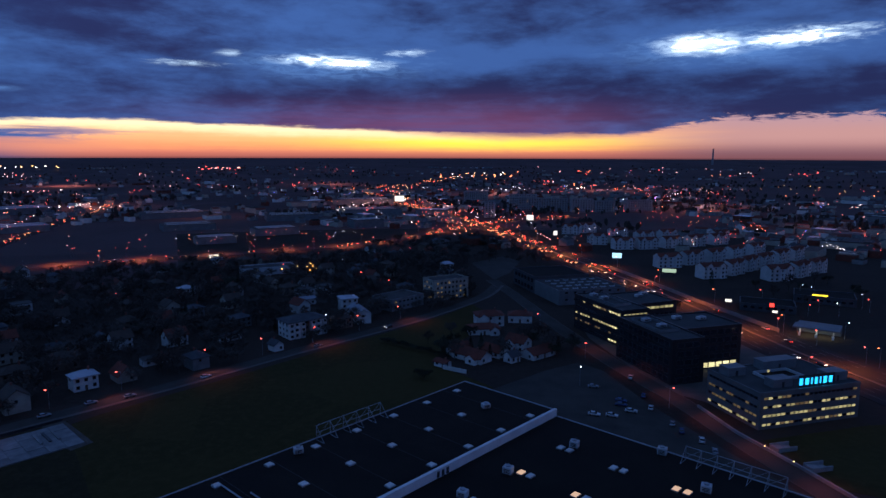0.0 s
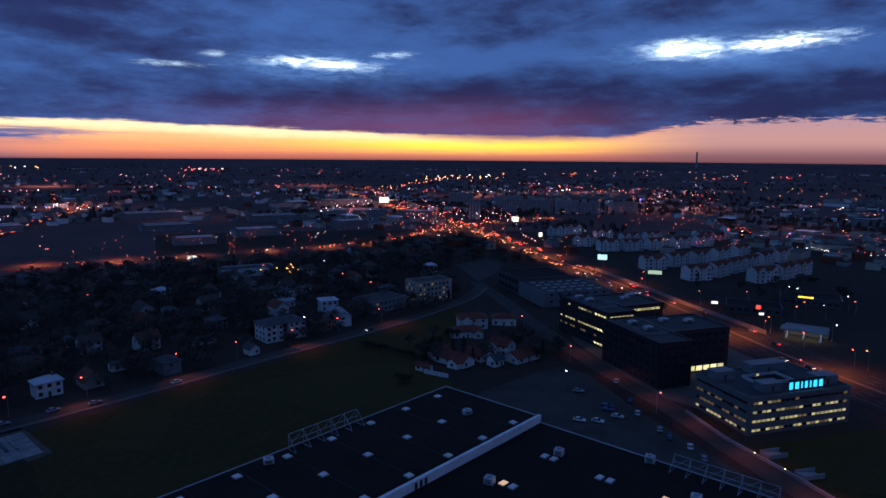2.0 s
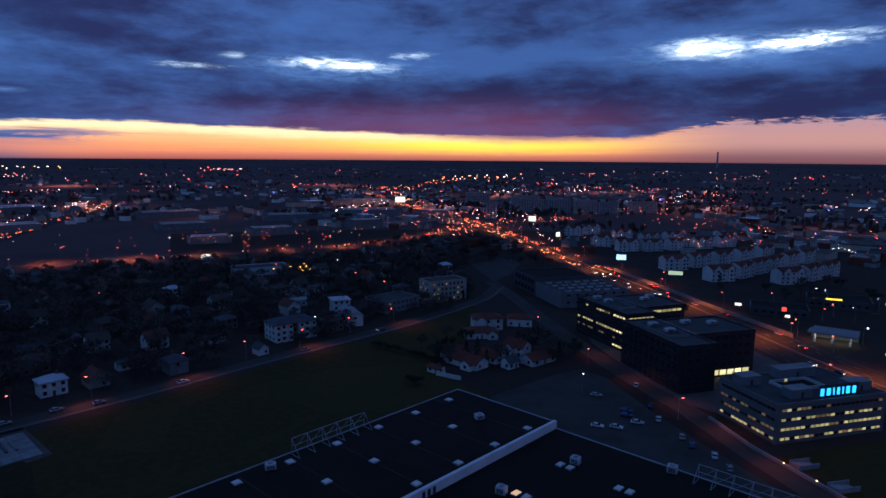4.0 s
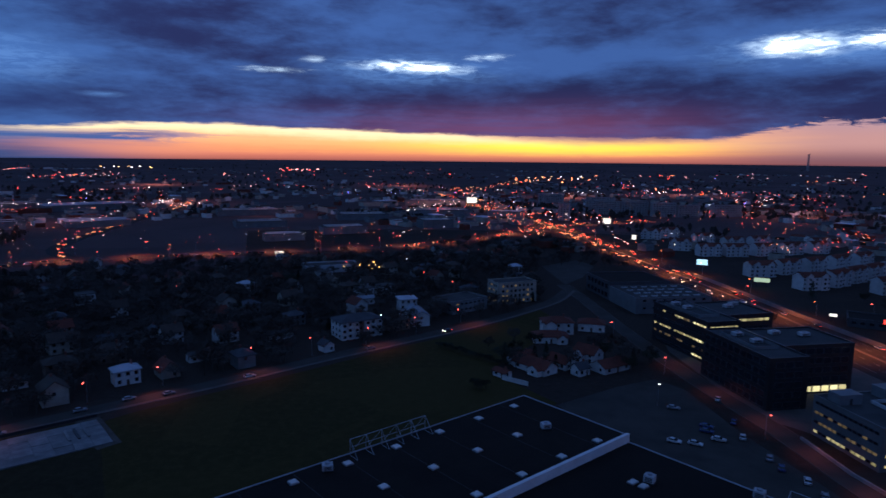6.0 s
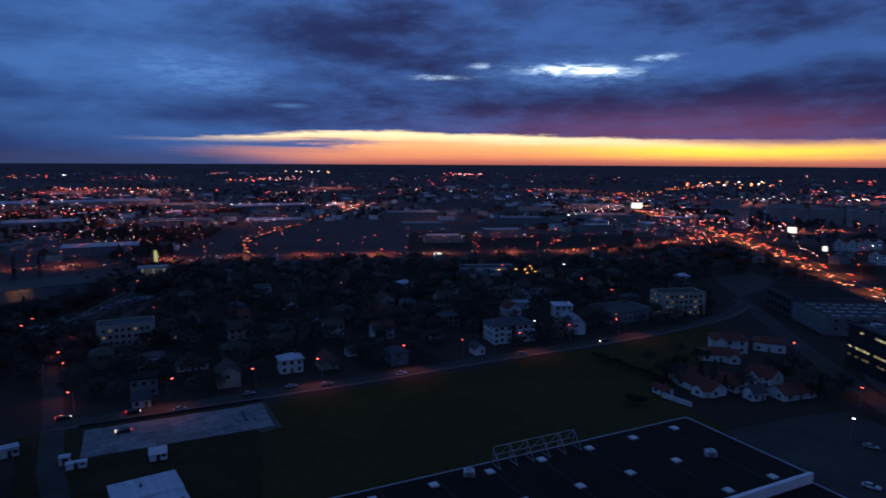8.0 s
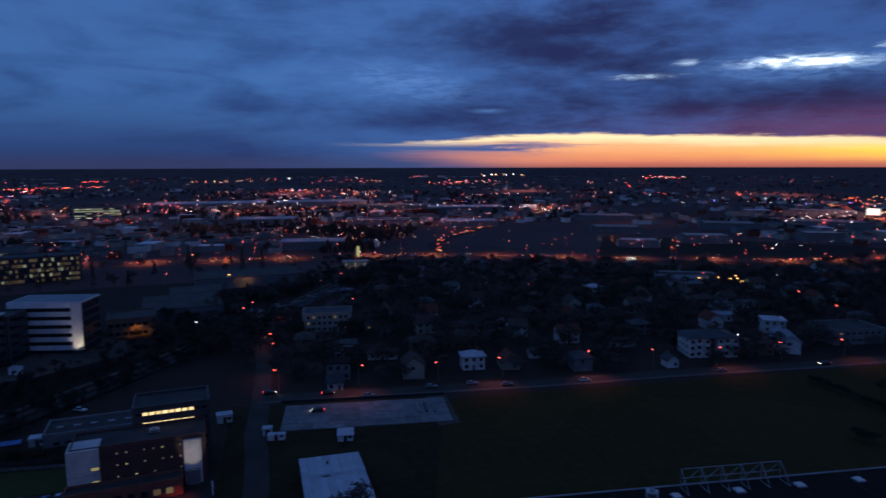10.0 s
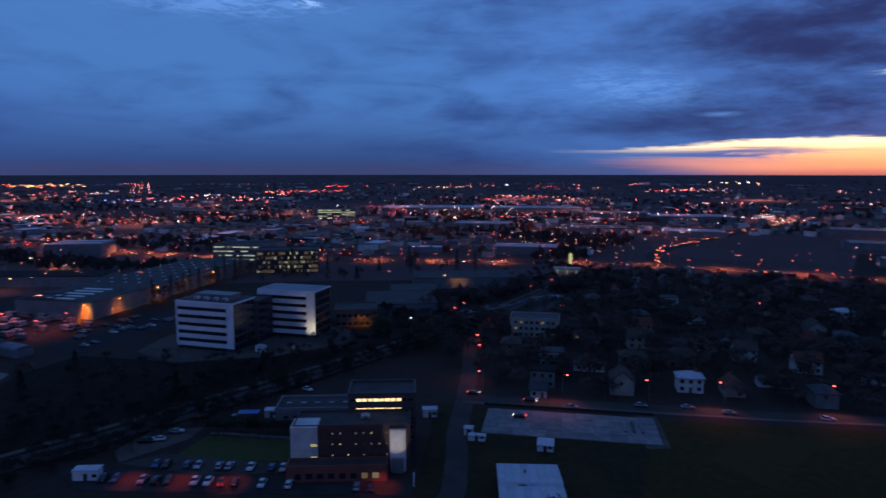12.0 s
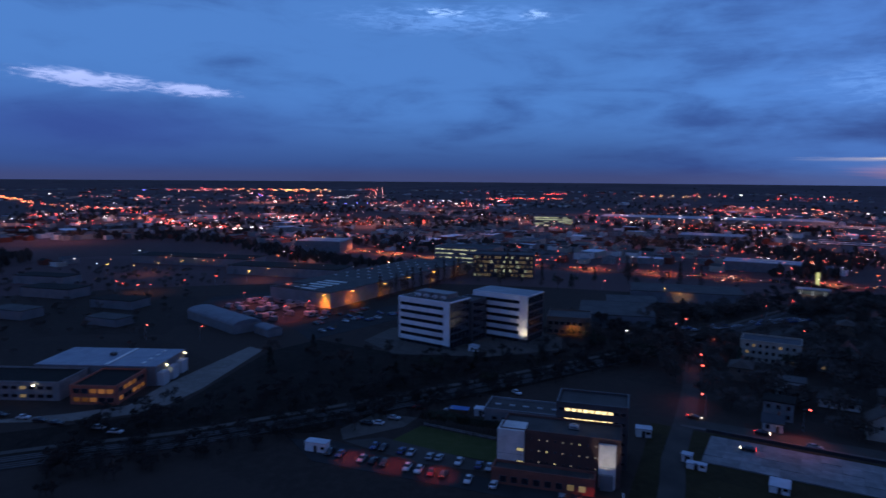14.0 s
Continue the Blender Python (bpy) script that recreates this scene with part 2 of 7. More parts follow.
def glazing(name, tint=(0.02, 0.025, 0.035), rough=0.06):
    """Dark window glass of an unlit room."""
    if name in MATS:
        return MATS[name]
    mat = MATS[name] = bpy.data.materials.new(name)
    mat.use_nodes = True
    t = mat.node_tree
    t.nodes.clear()
    k = Graph(t)
    obj = k.node("ShaderNodeTexCoord").outputs["Object"]
    bsdf = k.node("ShaderNodeBsdfPrincipled")
    k.put(bsdf.inputs["Base Color"], k.mix(k.noise(obj, 0.3, 3.0), tint, tuple(c * 0.5 for c in tint)))
    bsdf.inputs["Roughness"].default_value = rough
    bsdf.inputs["Specular IOR Level"].default_value = 0.8
    k.put(k.node("ShaderNodeOutputMaterial").inputs[0], bsdf.outputs[0])
    return mat


def ground_mat(name, a, b, c, size=0.012, rough=0.9):
    """Soil and grass: three tones over three scales."""
    mat = MATS[name] = bpy.data.materials.new(name)
    mat.use_nodes = True
    t = mat.node_tree
    t.nodes.clear()
    k = Graph(t)
    obj = k.node("ShaderNodeTexCoord").outputs["Object"]
    plots = k.node("ShaderNodeTexVoronoi")
    k.put(plots.inputs["Vector"], obj)
    plots.inputs["Scale"].default_value = size
    tone = k.node("ShaderNodeSeparateColor")
    k.put(tone.inputs[0], plots.outputs["Color"])
    broad = k.noise(obj, size * 2.3, 6.0, 0.6)
    fine = k.noise(obj, 0.35, 6.0, 0.65)
    tuft = k.noise(obj, 2.2, 3.0, 0.7)
    col = k.mix(k.step(k.add(k.mul(tone.outputs[0], 0.5), k.mul(broad, 0.7)), 0.35, 0.85), a, b)
    col = k.mix(k.step(k.add(k.mul(fine, 0.6), k.mul(tuft, 0.4)), 0.42, 0.68), col, c)
    bsdf = k.node("ShaderNodeBsdfPrincipled")
    k.put(bsdf.inputs["Base Color"], col)
    bsdf.inputs["Roughness"].default_value = rough
    bsdf.inputs["Specular IOR Level"].default_value = 0.05
    bp = k.node("ShaderNodeBump")
    bp.inputs["Strength"].default_value = 0.5
    bp.inputs["Distance"].default_value = 0.25
    k.put(bp.inputs["Height"], k.add(fine, tuft))
    k.put(bsdf.inputs["Normal"], bp.outputs[0])
    k.put(k.node("ShaderNodeOutputMaterial").inputs[0], bsdf.outputs[0])
    return mat


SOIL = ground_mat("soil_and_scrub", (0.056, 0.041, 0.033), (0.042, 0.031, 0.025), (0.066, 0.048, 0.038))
RUSTY = paint("rusty_rail", (0.10, 0.075, 0.06), (0.06, 0.045, 0.036), 0.7, 0.3, scale=6)
BANK = ground_mat("dark_scrub_bank", (0.026, 0.020, 0.016), (0.016, 0.013, 0.010), (0.040, 0.030, 0.023), 0.09)
# far land: distance haze put into the colour as a paler, purplish tone
HAZED_FIELDS = ground_mat("hazed_far_fields", (0.120, 0.073, 0.070), (0.080, 0.050, 0.048), (0.134, 0.082, 0.077), 0.006)
GRASS = ground_mat("meadow_grass", (0.062, 0.047, 0.016), (0.048, 0.038, 0.013), (0.078, 0.057, 0.022), 0.03)
LAWN = ground_mat("lawn_grass", (0.062, 0.072, 0.024), (0.05, 0.06, 0.02), (0.08, 0.085, 0.035), 0.05)
GRAVEL = ground_mat("pale_gravel", (0.21, 0.19, 0.165), (0.155, 0.14, 0.12), (0.25, 0.225, 0.195), 0.05)
DIRT = ground_mat("bare_dirt", (0.11, 0.095, 0.08), (0.08, 0.07, 0.06), (0.14, 0.12, 0.10), 0.05)
ASPHALT = paint("asphalt", (0.046, 0.044, 0.043), (0.030, 0.029, 0.028), 0.9, scale=0.8, fine=30, spread=0.08, spec=0.12)
OLD_ASPHALT = paint("worn_asphalt", (0.078, 0.068, 0.058), (0.05, 0.044, 0.038), 0.9, scale=0.6, fine=20, spread=0.08, spec=0.15)
CONCRETE = paint("concrete", (0.34, 0.33, 0.32), (0.2, 0.2, 0.2), 0.85, scale=1.0, fine=14)
PAVING = paint("paving", (0.12, 0.10, 0.085), (0.08, 0.068, 0.058), 0.9, scale=1.2, fine=18)
MARKING = paint("road_marking", (0.30, 0.30, 0.29), (0.12, 0.12, 0.12), 0.8, scale=4, spec=0.15)
FELT = paint("roof_felt", (0.020, 0.0155, 0.012), (0.0125, 0.0098, 0.0078), 0.85, scale=0.7, fine=12, spread=0.08, spec=0.15)
GREY_FELT = paint("grey_roof_felt", (0.085, 0.078, 0.072), (0.05, 0.046, 0.043), 0.8, scale=0.8, fine=12, spec=0.2)
WHITE_METAL = paint("white_coated_metal", (0.82, 0.83, 0.84), (0.66, 0.67, 0.68), 0.45, scale=1.2)
GALVANISED = paint("galvanised_steel", (0.42, 0.44, 0.46), (0.28, 0.3, 0.32), 0.45, 0.6, scale=3)
DARK_METAL = paint("dark_metal", (0.05, 0.052, 0.056), (0.03, 0.031, 0.034), 0.5, 0.3, scale=3)
PLASTIC_DOME = paint("milky_dome_plastic", (0.78, 0.77, 0.73), (0.6, 0.58, 0.54), 0.35, scale=4)
WHITE_RENDER = paint("white_render", (0.72, 0.69, 0.65), (0.50, 0.48, 0.455), 0.85, scale=1.5)
GREY_RENDER = paint("grey_render", (0.24, 0.235, 0.23), (0.15, 0.147, 0.143), 0.85, scale=1.5)
BEIGE_RENDER = paint("beige_render", (0.42, 0.37, 0.30), (0.29, 0.255, 0.21), 0.85, scale=1.5)
BROWN_RENDER = paint("brown_render", (0.22, 0.15, 0.11), (0.14, 0.1, 0.075), 0.85, scale=1.5)
DARK_CLAD = paint("dark_cladding", (0.07, 0.072, 0.078), (0.045, 0.046, 0.05), 0.5, scale=1.5)
BLACK_CLAD = paint("black_glass_cladding", (0.032, 0.032, 0.035), (0.02, 0.02, 0.023), 0.35, scale=1.5)
SLATE_CLAD = paint("slate_grey_cladding", (0.17, 0.168, 0.165), (0.12, 0.118, 0.115), 0.5, scale=1.2)
DARK_ROOF = paint("dark_gravel_roof", (0.06, 0.058, 0.056), (0.035, 0.034, 0.033), 0.85, scale=1.2, fine=24)
GREY_CLAD = paint("grey_cladding", (0.2, 0.205, 0.21), (0.14, 0.145, 0.15), 0.5, scale=1.2)
LIGHT_CLAD = paint("light_cladding", (0.55, 0.56, 0.57), (0.42, 0.43, 0.44), 0.45, scale=1.2)
BRICK_RED = paint("red_brick", (0.27, 0.09, 0.06), (0.17, 0.06, 0.045), 0.85, scale=1.5, fine=40)
# red brick again, raised in colour for warm light on the front office
LAMPLIT_BRICK = paint("lamplit_red_brick", (0.42, 0.12, 0.075), (0.30, 0.09, 0.06), 0.85, scale=1.5, fine=40)
TILE_RED = paint("red_roof_tiles", (0.19, 0.052, 0.034), (0.11, 0.036, 0.026), 0.75, scale=2, fine=30, bump=0.4, spec=0.2)
TILE_BROWN = paint("brown_roof_tiles", (0.09, 0.065, 0.05), (0.055, 0.042, 0.035), 0.75, scale=2, fine=30, bump=0.4, spec=0.2)
TILE_GREY = paint("grey_roof_tiles", (0.085, 0.088, 0.095), (0.055, 0.057, 0.062), 0.7, scale=2, fine=30, bump=0.4, spec=0.2)
SHEET_BLUE = paint("pale_sheet_roof", (0.5, 0.53, 0.58), (0.36, 0.38, 0.42), 0.4, scale=1.2)
GALV_ROOF = paint("weathered_zinc_roof", (0.24, 0.26, 0.29), (0.16, 0.175, 0.2), 0.5, scale=1.2)
DULL_ROOF = paint("dull_zinc_roof", (0.15, 0.16, 0.18), (0.10, 0.108, 0.122), 0.6, scale=1.2, spec=0.3)
BARK = paint("bark", (0.07, 0.055, 0.043), (0.04, 0.032, 0.026), 0.9, scale=6)
GLASS = glazing("dark_window_glass")
WARM = lit("warm_office_light", (1.0, 0.88, 0.44), 0.36, 0.8)
WARM_DIM = lit("dim_warm_room_light", (1.0, 0.72, 0.40), 0.09, 0.7)
COOL = lit("cool_office_light", (0.95, 1.0, 0.66), 0.3, 1.0)
BRIGHT_ROOM = lit("bright_ground_floor_light", (1.0, 0.90, 0.46), 0.8, 0.8)

# ---------------------------------------------------------------- building tools
def mesh_of(name, bm, material):
    me = bpy.data.meshes.new(name)
    bm.to_mesh(me)
    bm.free()
    for m in material if isinstance(material, (list, tuple)) else (material,):
        me.materials.append(m)
    return me


def part(name, bm, material, parent=None, label=""):
    """Links a bmesh as one mesh object, under a thing or a part if given."""
    ob = new(name, mesh_of(name, bm, material))
    ob.parent = parent
    return tagged(ob, label)


def thing(name, m, label, category, group="", kind=""):
    ob = new(name)
    ob.matrix_world = m
    return tagged(ob, label, category, group, kind)


def box(bm, x0, y0, z0, x1, y1, z1, bevel=0.0, mat=0, m=None):
    vs = [bm.verts.new((x, y, z)) for z in (z0, z1) for y in (y0, y1) for x in (x0, x1)]
    fs = [bm.faces.new([vs[i] for i in q]) for q in ((0, 2, 3, 1), (4, 5, 7, 6), (0, 1, 5, 4), (2, 6, 7, 3), (0, 4, 6, 2), (1, 3, 7, 5))]
    for f in fs:
        f.material_index = mat
    if bevel:
        es = {e for f in fs for e in f.edges}
        out = bmesh.ops.bevel(bm, geom=list(es), offset=bevel, segments=1, affect="EDGES")
        for f in out["faces"]:
            f.material_index = mat
        vs = list({v for f in fs if f.is_valid for v in f.verts} | {v for f in out["faces"] for v in f.verts})
    if m is not None:
        for v in vs:
            v.co = m @ v.co
    return bm


def boxed(*a, **kw):
    return box(bmesh.new(), *a, **kw)


def prism(bm, ring, z0, z1, mat=0):
    """An upright solid over a plan outline (anticlockwise)."""
    lo = [bm.verts.new((x, y, z0)) for x, y in ring]
    hi = [bm.verts.new((x, y, z1)) for x, y in ring]
    fs = [bm.faces.new(hi), bm.faces.new(lo[::-1])]
    n = len(ring)
    fs += [bm.faces.new((lo[i], lo[(i + 1) % n], hi[(i + 1) % n], hi[i])) for i in range(n)]
    for f in fs:
        f.material_index = mat
    return bm


def tube(bm, a, b, r0, r1=None, n=6, mat=0):
    """A tapered bar from a to b."""
    a, b = Vector(a), Vector(b)
    r1 = r0 if r1 is None else r1
    q = (b - a).to_track_quat("Z", "Y")
    rings = []
    for c, r in ((a, r0), (b, r1)):
        rings.append([bm.verts.new(c + q @ Vector((r * math.cos(2 * math.pi * i / n), r * math.sin(2 * math.pi * i / n), 0))) for i in range(n)])
    for i in range(n):
        bm.faces.new((rings[0][i], rings[0][(i + 1) % n], rings[1][(i + 1) % n], rings[1][i])).material_index = mat
    bm.faces.new(rings[0][::-1]).material_index = mat
    bm.faces.new(rings[1]).material_index = mat
    return bm


def ribbon(name, points, width, z0, z1, material, label, category="road", kind="structure", offset=0.0):
    """A slab of constant width along a plan line, with real edges."""
    pts = [Vector(p) for p in points]
    bm = bmesh.new()
    rows = []
    for i, p in enumerate(pts):
        d = (pts[min(i + 1, len(pts) - 1)] - pts[max(i - 1, 0)]).normalized()
        s = Vector((d.y, -d.x))
        l, r = p + s * (offset - width / 2), p + s * (offset + width / 2)
        rows.append([bm.verts.new((q.x, q.y, z)) for q, z in ((l, z0), (l, z1), (r, z1), (r, z0))])
    for a, b in zip(rows, rows[1:]):
        for i in range(3):
            bm.faces.new((a[i], a[i + 1], b[i + 1], b[i]))
    bm.faces.new(rows[0][::-1])
    bm.faces.new(rows[-1])
    bmesh.ops.recalc_face_normals(bm, faces=bm.faces)
    ob = part(name, bm, material)
    return tagged(ob, label, category, kind=kind)


def smooth_line(points, step=12.0):
    """A rounded line through plan points, in steps of a few metres."""
    pts = [Vector(p) for p in points]
    pts = [2 * pts[0] - pts[1]] + pts + [2 * pts[-1] - pts[-2]]
    out = []
    for a, b, c, d in zip(pts, pts[1:], pts[2:], pts[3:]):
        n = max(1, int((c - b).length / step))
        for i in range(n):
            t = i / n
            out.append(0.5 * ((2 * b) + (c - a) * t + (2 * a - 5 * b + 4 * c - d) * t * t + (3 * b - a - 3 * c + d) * t ** 3))
    return out + [pts[-2]]


def at_plan(x, y, z=0.0, turn=0.0):
    return pose(x, y, z, 0, 0, turn)

# ---------------------------------------------------------------- kinds of things
rng = random.Random(11)
TAKEN = []  # circles of plan already built on


def take(x, y, r):
    TAKEN.append((x, y, r))


def free_at(x, y, r):
    return all((x - a) ** 2 + (y - b) ** 2 > (r + c) ** 2 for a, b, c in TAKEN)


SHARED = {}


def window_mesh(w, h, pane):
    """A framed window that faces -y, its foot at the origin."""
    key = ("window", w, h, pane.name)
    if key not in SHARED:
        bm = bmesh.new()
        f = 0.07
        rings = []
        for x, z0, z1, y in ((w / 2, 0, h, 0.0), (w / 2, 0, h, -0.09), (w / 2 - f, f, h - f, -0.09), (w / 2 - f, f, h - f, -0.03)):
            rings.append([bm.verts.new((sx * x, y, z)) for sx, z in ((-1, z0), (1, z0), (1, z1), (-1, z1))])
        for p, q in zip(rings, rings[1:]):
            for i in range(4):
                bm.faces.new((p[i], p[(i + 1) % 4], q[(i + 1) % 4], q[i]))
        bm.faces.new(rings[-1]).material_index = 1
        SHARED[key] = mesh_of("window", bm, [FRAME_DARK, pane])
    return SHARED[key]


FRAME_DARK = paint("window_frame_grey", (0.12, 0.12, 0.125), rough=0.5, scale=4)
DOOR_WOOD = paint("door_wood", (0.12, 0.07, 0.045), rough=0.6, scale=4)


def put_window(parent, w, h, pane, x, y, z, turn):
    ob = new("window", window_mesh(w, h, pane))
    ob.parent = parent
    ob.matrix_basis = pose(x, y, z, 0, 0, turn)
    return ob


def gable_walls(w, d, h, rise):
    bm = bmesh.new()
    lo = [bm.verts.new((sx * w / 2, sy * d / 2, -0.3)) for sx, sy in ((-1, -1), (1, -1), (1, 1), (-1, 1))]
    hi = [bm.verts.new((v.co.x, v.co.y, h)) for v in lo]
    e, g = bm.verts.new((w / 2, 0, h + rise)), bm.verts.new((-w / 2, 0, h + rise))
    bm.faces.new((lo[0], lo[1], hi[1], hi[0]))
    bm.faces.new((lo[2], lo[3], hi[3], hi[2]))
    bm.faces.new((lo[1], lo[2], hi[2], e, hi[1]))
    bm.faces.new((lo[3], lo[0], hi[0], g, hi[3]))
    bm.faces.new(lo[::-1])
    return bm


def gable_roof(w, d, h, rise, over=0.6, thick=0.28, x0=0.0):
    bm = bmesh.new()
    s = rise / (d / 2)
    for sy in (-1, 1):
        y1, z1 = sy * (d / 2 + over), h - s * over
        for dx in (0,):
            ring = [(-w / 2 - over, 0, h + rise), (w / 2 + over, 0, h + rise), (w / 2 + over, y1, z1), (-w / 2 - over, y1, z1)]
            a = [bm.verts.new((x + x0, y, z + thick)) for x, y, z in ring]
            b = [bm.verts.new((x + x0, y, z + 0.02)) for x, y, z in ring]
            bm.faces.new(a), bm.faces.new(b[::-1])
            for i in range(4):
                j = (i + 1) % 4
                bm.faces.new((a[j], a[i], b[i], b[j]))
    bmesh.ops.recalc_face_normals(bm, faces=bm.faces)
    return bm


def hip_roof(w, d, h, rise, over=0.6, thick=0.25):
    bm = bmesh.new()
    r = max(0.3, (w - d) / 2)
    W, D = w / 2 + over, d / 2 + over
    lo = [bm.verts.new(p) for p in ((-W, -D, h), (W, -D, h), (W, D, h), (-W, D, h))]
    mid = [bm.verts.new((v.co.x, v.co.y, h + thick)) for v in lo]
    a, b = bm.verts.new((-r, 0, h + rise)), bm.verts.new((r, 0, h + rise))
    for i in range(4):
        j = (i + 1) % 4
        bm.faces.new((lo[i], lo[j], mid[j], mid[i]))
    bm.faces.new(lo[::-1])
    bm.faces.new((mid[0], mid[1], b, a))
    bm.faces.new((mid[2], mid[3], a, b))
    bm.faces.new((mid[1], mid[2], b))
    bm.faces.new((mid[3], mid[0], a))
    return bm


def make_house(w, d, h, rise, wall, roof, roof_mat, label, storeys=2, lit_pane=None, name="house"):
    ob = thing(name, Matrix(), label, "house", "houses of the quarter")
    part("wall", gable_walls(w, d, h, rise) if roof == "gable" else boxed(-w / 2, -d / 2, -0.3, w / 2, d / 2, h), wall, ob)
    if roof == "gable":
        rf = part("roof", gable_roof(w, d, h, rise), roof_mat, ob)
    elif roof == "hip":
        rf = part("roof", hip_roof(w, d, h, rise), roof_mat, ob)
    else:
        bm = boxed(-w / 2 - 0.3, -d / 2 - 0.3, h, w / 2 + 0.3, d / 2 + 0.3, h + 0.35, bevel=0.05)
        rf = part("roof", bm, roof_mat, ob)
    if roof != "flat":
        bm = boxed(w * 0.2, -0.35, h + rise * 0.55, w * 0.2 + 0.6, 0.35, h + rise + 0.9)
        box(bm, w * 0.2 - 0.08, -0.43, h + rise + 0.9, w * 0.2 + 0.68, 0.43, h + rise + 1.02)
        part("chimney", bm, BRICK_RED, rf, "brick chimney")
    sh = h / storeys
    for s in range(storeys):
        z = s * sh + 0.9
        n = 3 if w > 8 else 2
        for i in range(n):
            x = (i + 0.5) / n * w - w / 2
            for sy, turn in ((-1, 0),):
                if s == 0 and i == n // 2 and sy < 0:
                    part("door", boxed(x - 0.5, -d / 2 - 0.08, 0.0, x + 0.5, -d / 2 - 0.01, 2.1), DOOR_WOOD, ob)
                    continue
                pane = lit_pane if lit_pane and (s + i + (sy > 0)) % 5 == 0 else GLASS
                put_window(ob, 1.3, 1.4, pane, x, sy * (d / 2 + 0.01), z, turn)
        for sx, turn in ((-1, -90), (1, 90)) if s == storeys - 1 else ():
            put_window(ob, 1.1, 1.3, GLASS, sx * (w / 2 + 0.01), -d / 5 + 2 * s, z, turn)
    return ob


def make_tree(seed, height, spread, leaf, label, kind):
    """A tapered trunk with limbs and an open crown of small leaf or twig clumps."""
    r = random.Random(seed)
    ob = thing("tree", Matrix(), label, "tree", "trees of the quarter")
    bm = bmesh.new()
    tips = []
    if kind == "conifer":
        tube(bm, (0, 0, -0.2), (0, 0, height * 0.96), 0.16, 0.03, 6)
        for i in range(240):
            z = height * (0.06 + 0.94 * r.random() ** 0.85)
            k = (1 - z / height) ** 0.75
            a = r.uniform(0, math.tau)
            q = spread * k * r.uniform(0.45, 1.05) + 0.1
            tips.append(Vector((q * math.cos(a), q * math.sin(a), z)))
        size = 0.55
    else:
        top = Vector((r.uniform(-0.3, 0.3), r.uniform(-0.3, 0.3), height * 0.55))
        tube(bm, (0, 0, -0.2), top, 0.22, 0.12, 7)
        for i in range(9):
            a = i * 2.4 + r.uniform(-0.3, 0.3)
            base = top * r.uniform(0.5, 1.0)
            end = Vector((spread * r.uniform(0.45, 0.8) * math.cos(a), spread * r.uniform(0.45, 0.8) * math.sin(a), height * r.uniform(0.6, 0.95)))
            tube(bm, base, end, 0.09, 0.035, 5)
            for j in range(3):
                e2 = end + Vector((r.uniform(-1, 1), r.uniform(-1, 1), r.uniform(-0.2, 1))) * spread * 0.38
                tube(bm, base.lerp(end, r.uniform(0.5, 0.95)), e2, 0.035, 0.012, 4)
                for q in range(11):
                    tips.append(e2 + Vector((r.gauss(0, 1), r.gauss(0, 1), r.gauss(0, 0.8))) * spread * 0.17)
        size = 0.5
    part("trunk", bm, BARK, ob)
    cb = bmesh.new()
    for t in tips:
        for _ in range(2):
            a = Vector((r.gauss(0, 1), r.gauss(0, 1), r.gauss(0, 1))).normalized()
            b = a.orthogonal().normalized()
            s = size * r.uniform(0.5, 1.15)
            c = t + Vector((r.uniform(-1, 1), r.uniform(-1, 1), r.uniform(-1, 1))) * 0.25
            cb.faces.new([cb.verts.new(c + v) for v in (a * s, b * s * 0.6, -a * s * 0.7, -b * s * 0.5)])
    part("crown", cb, leaf, ob)
    return ob


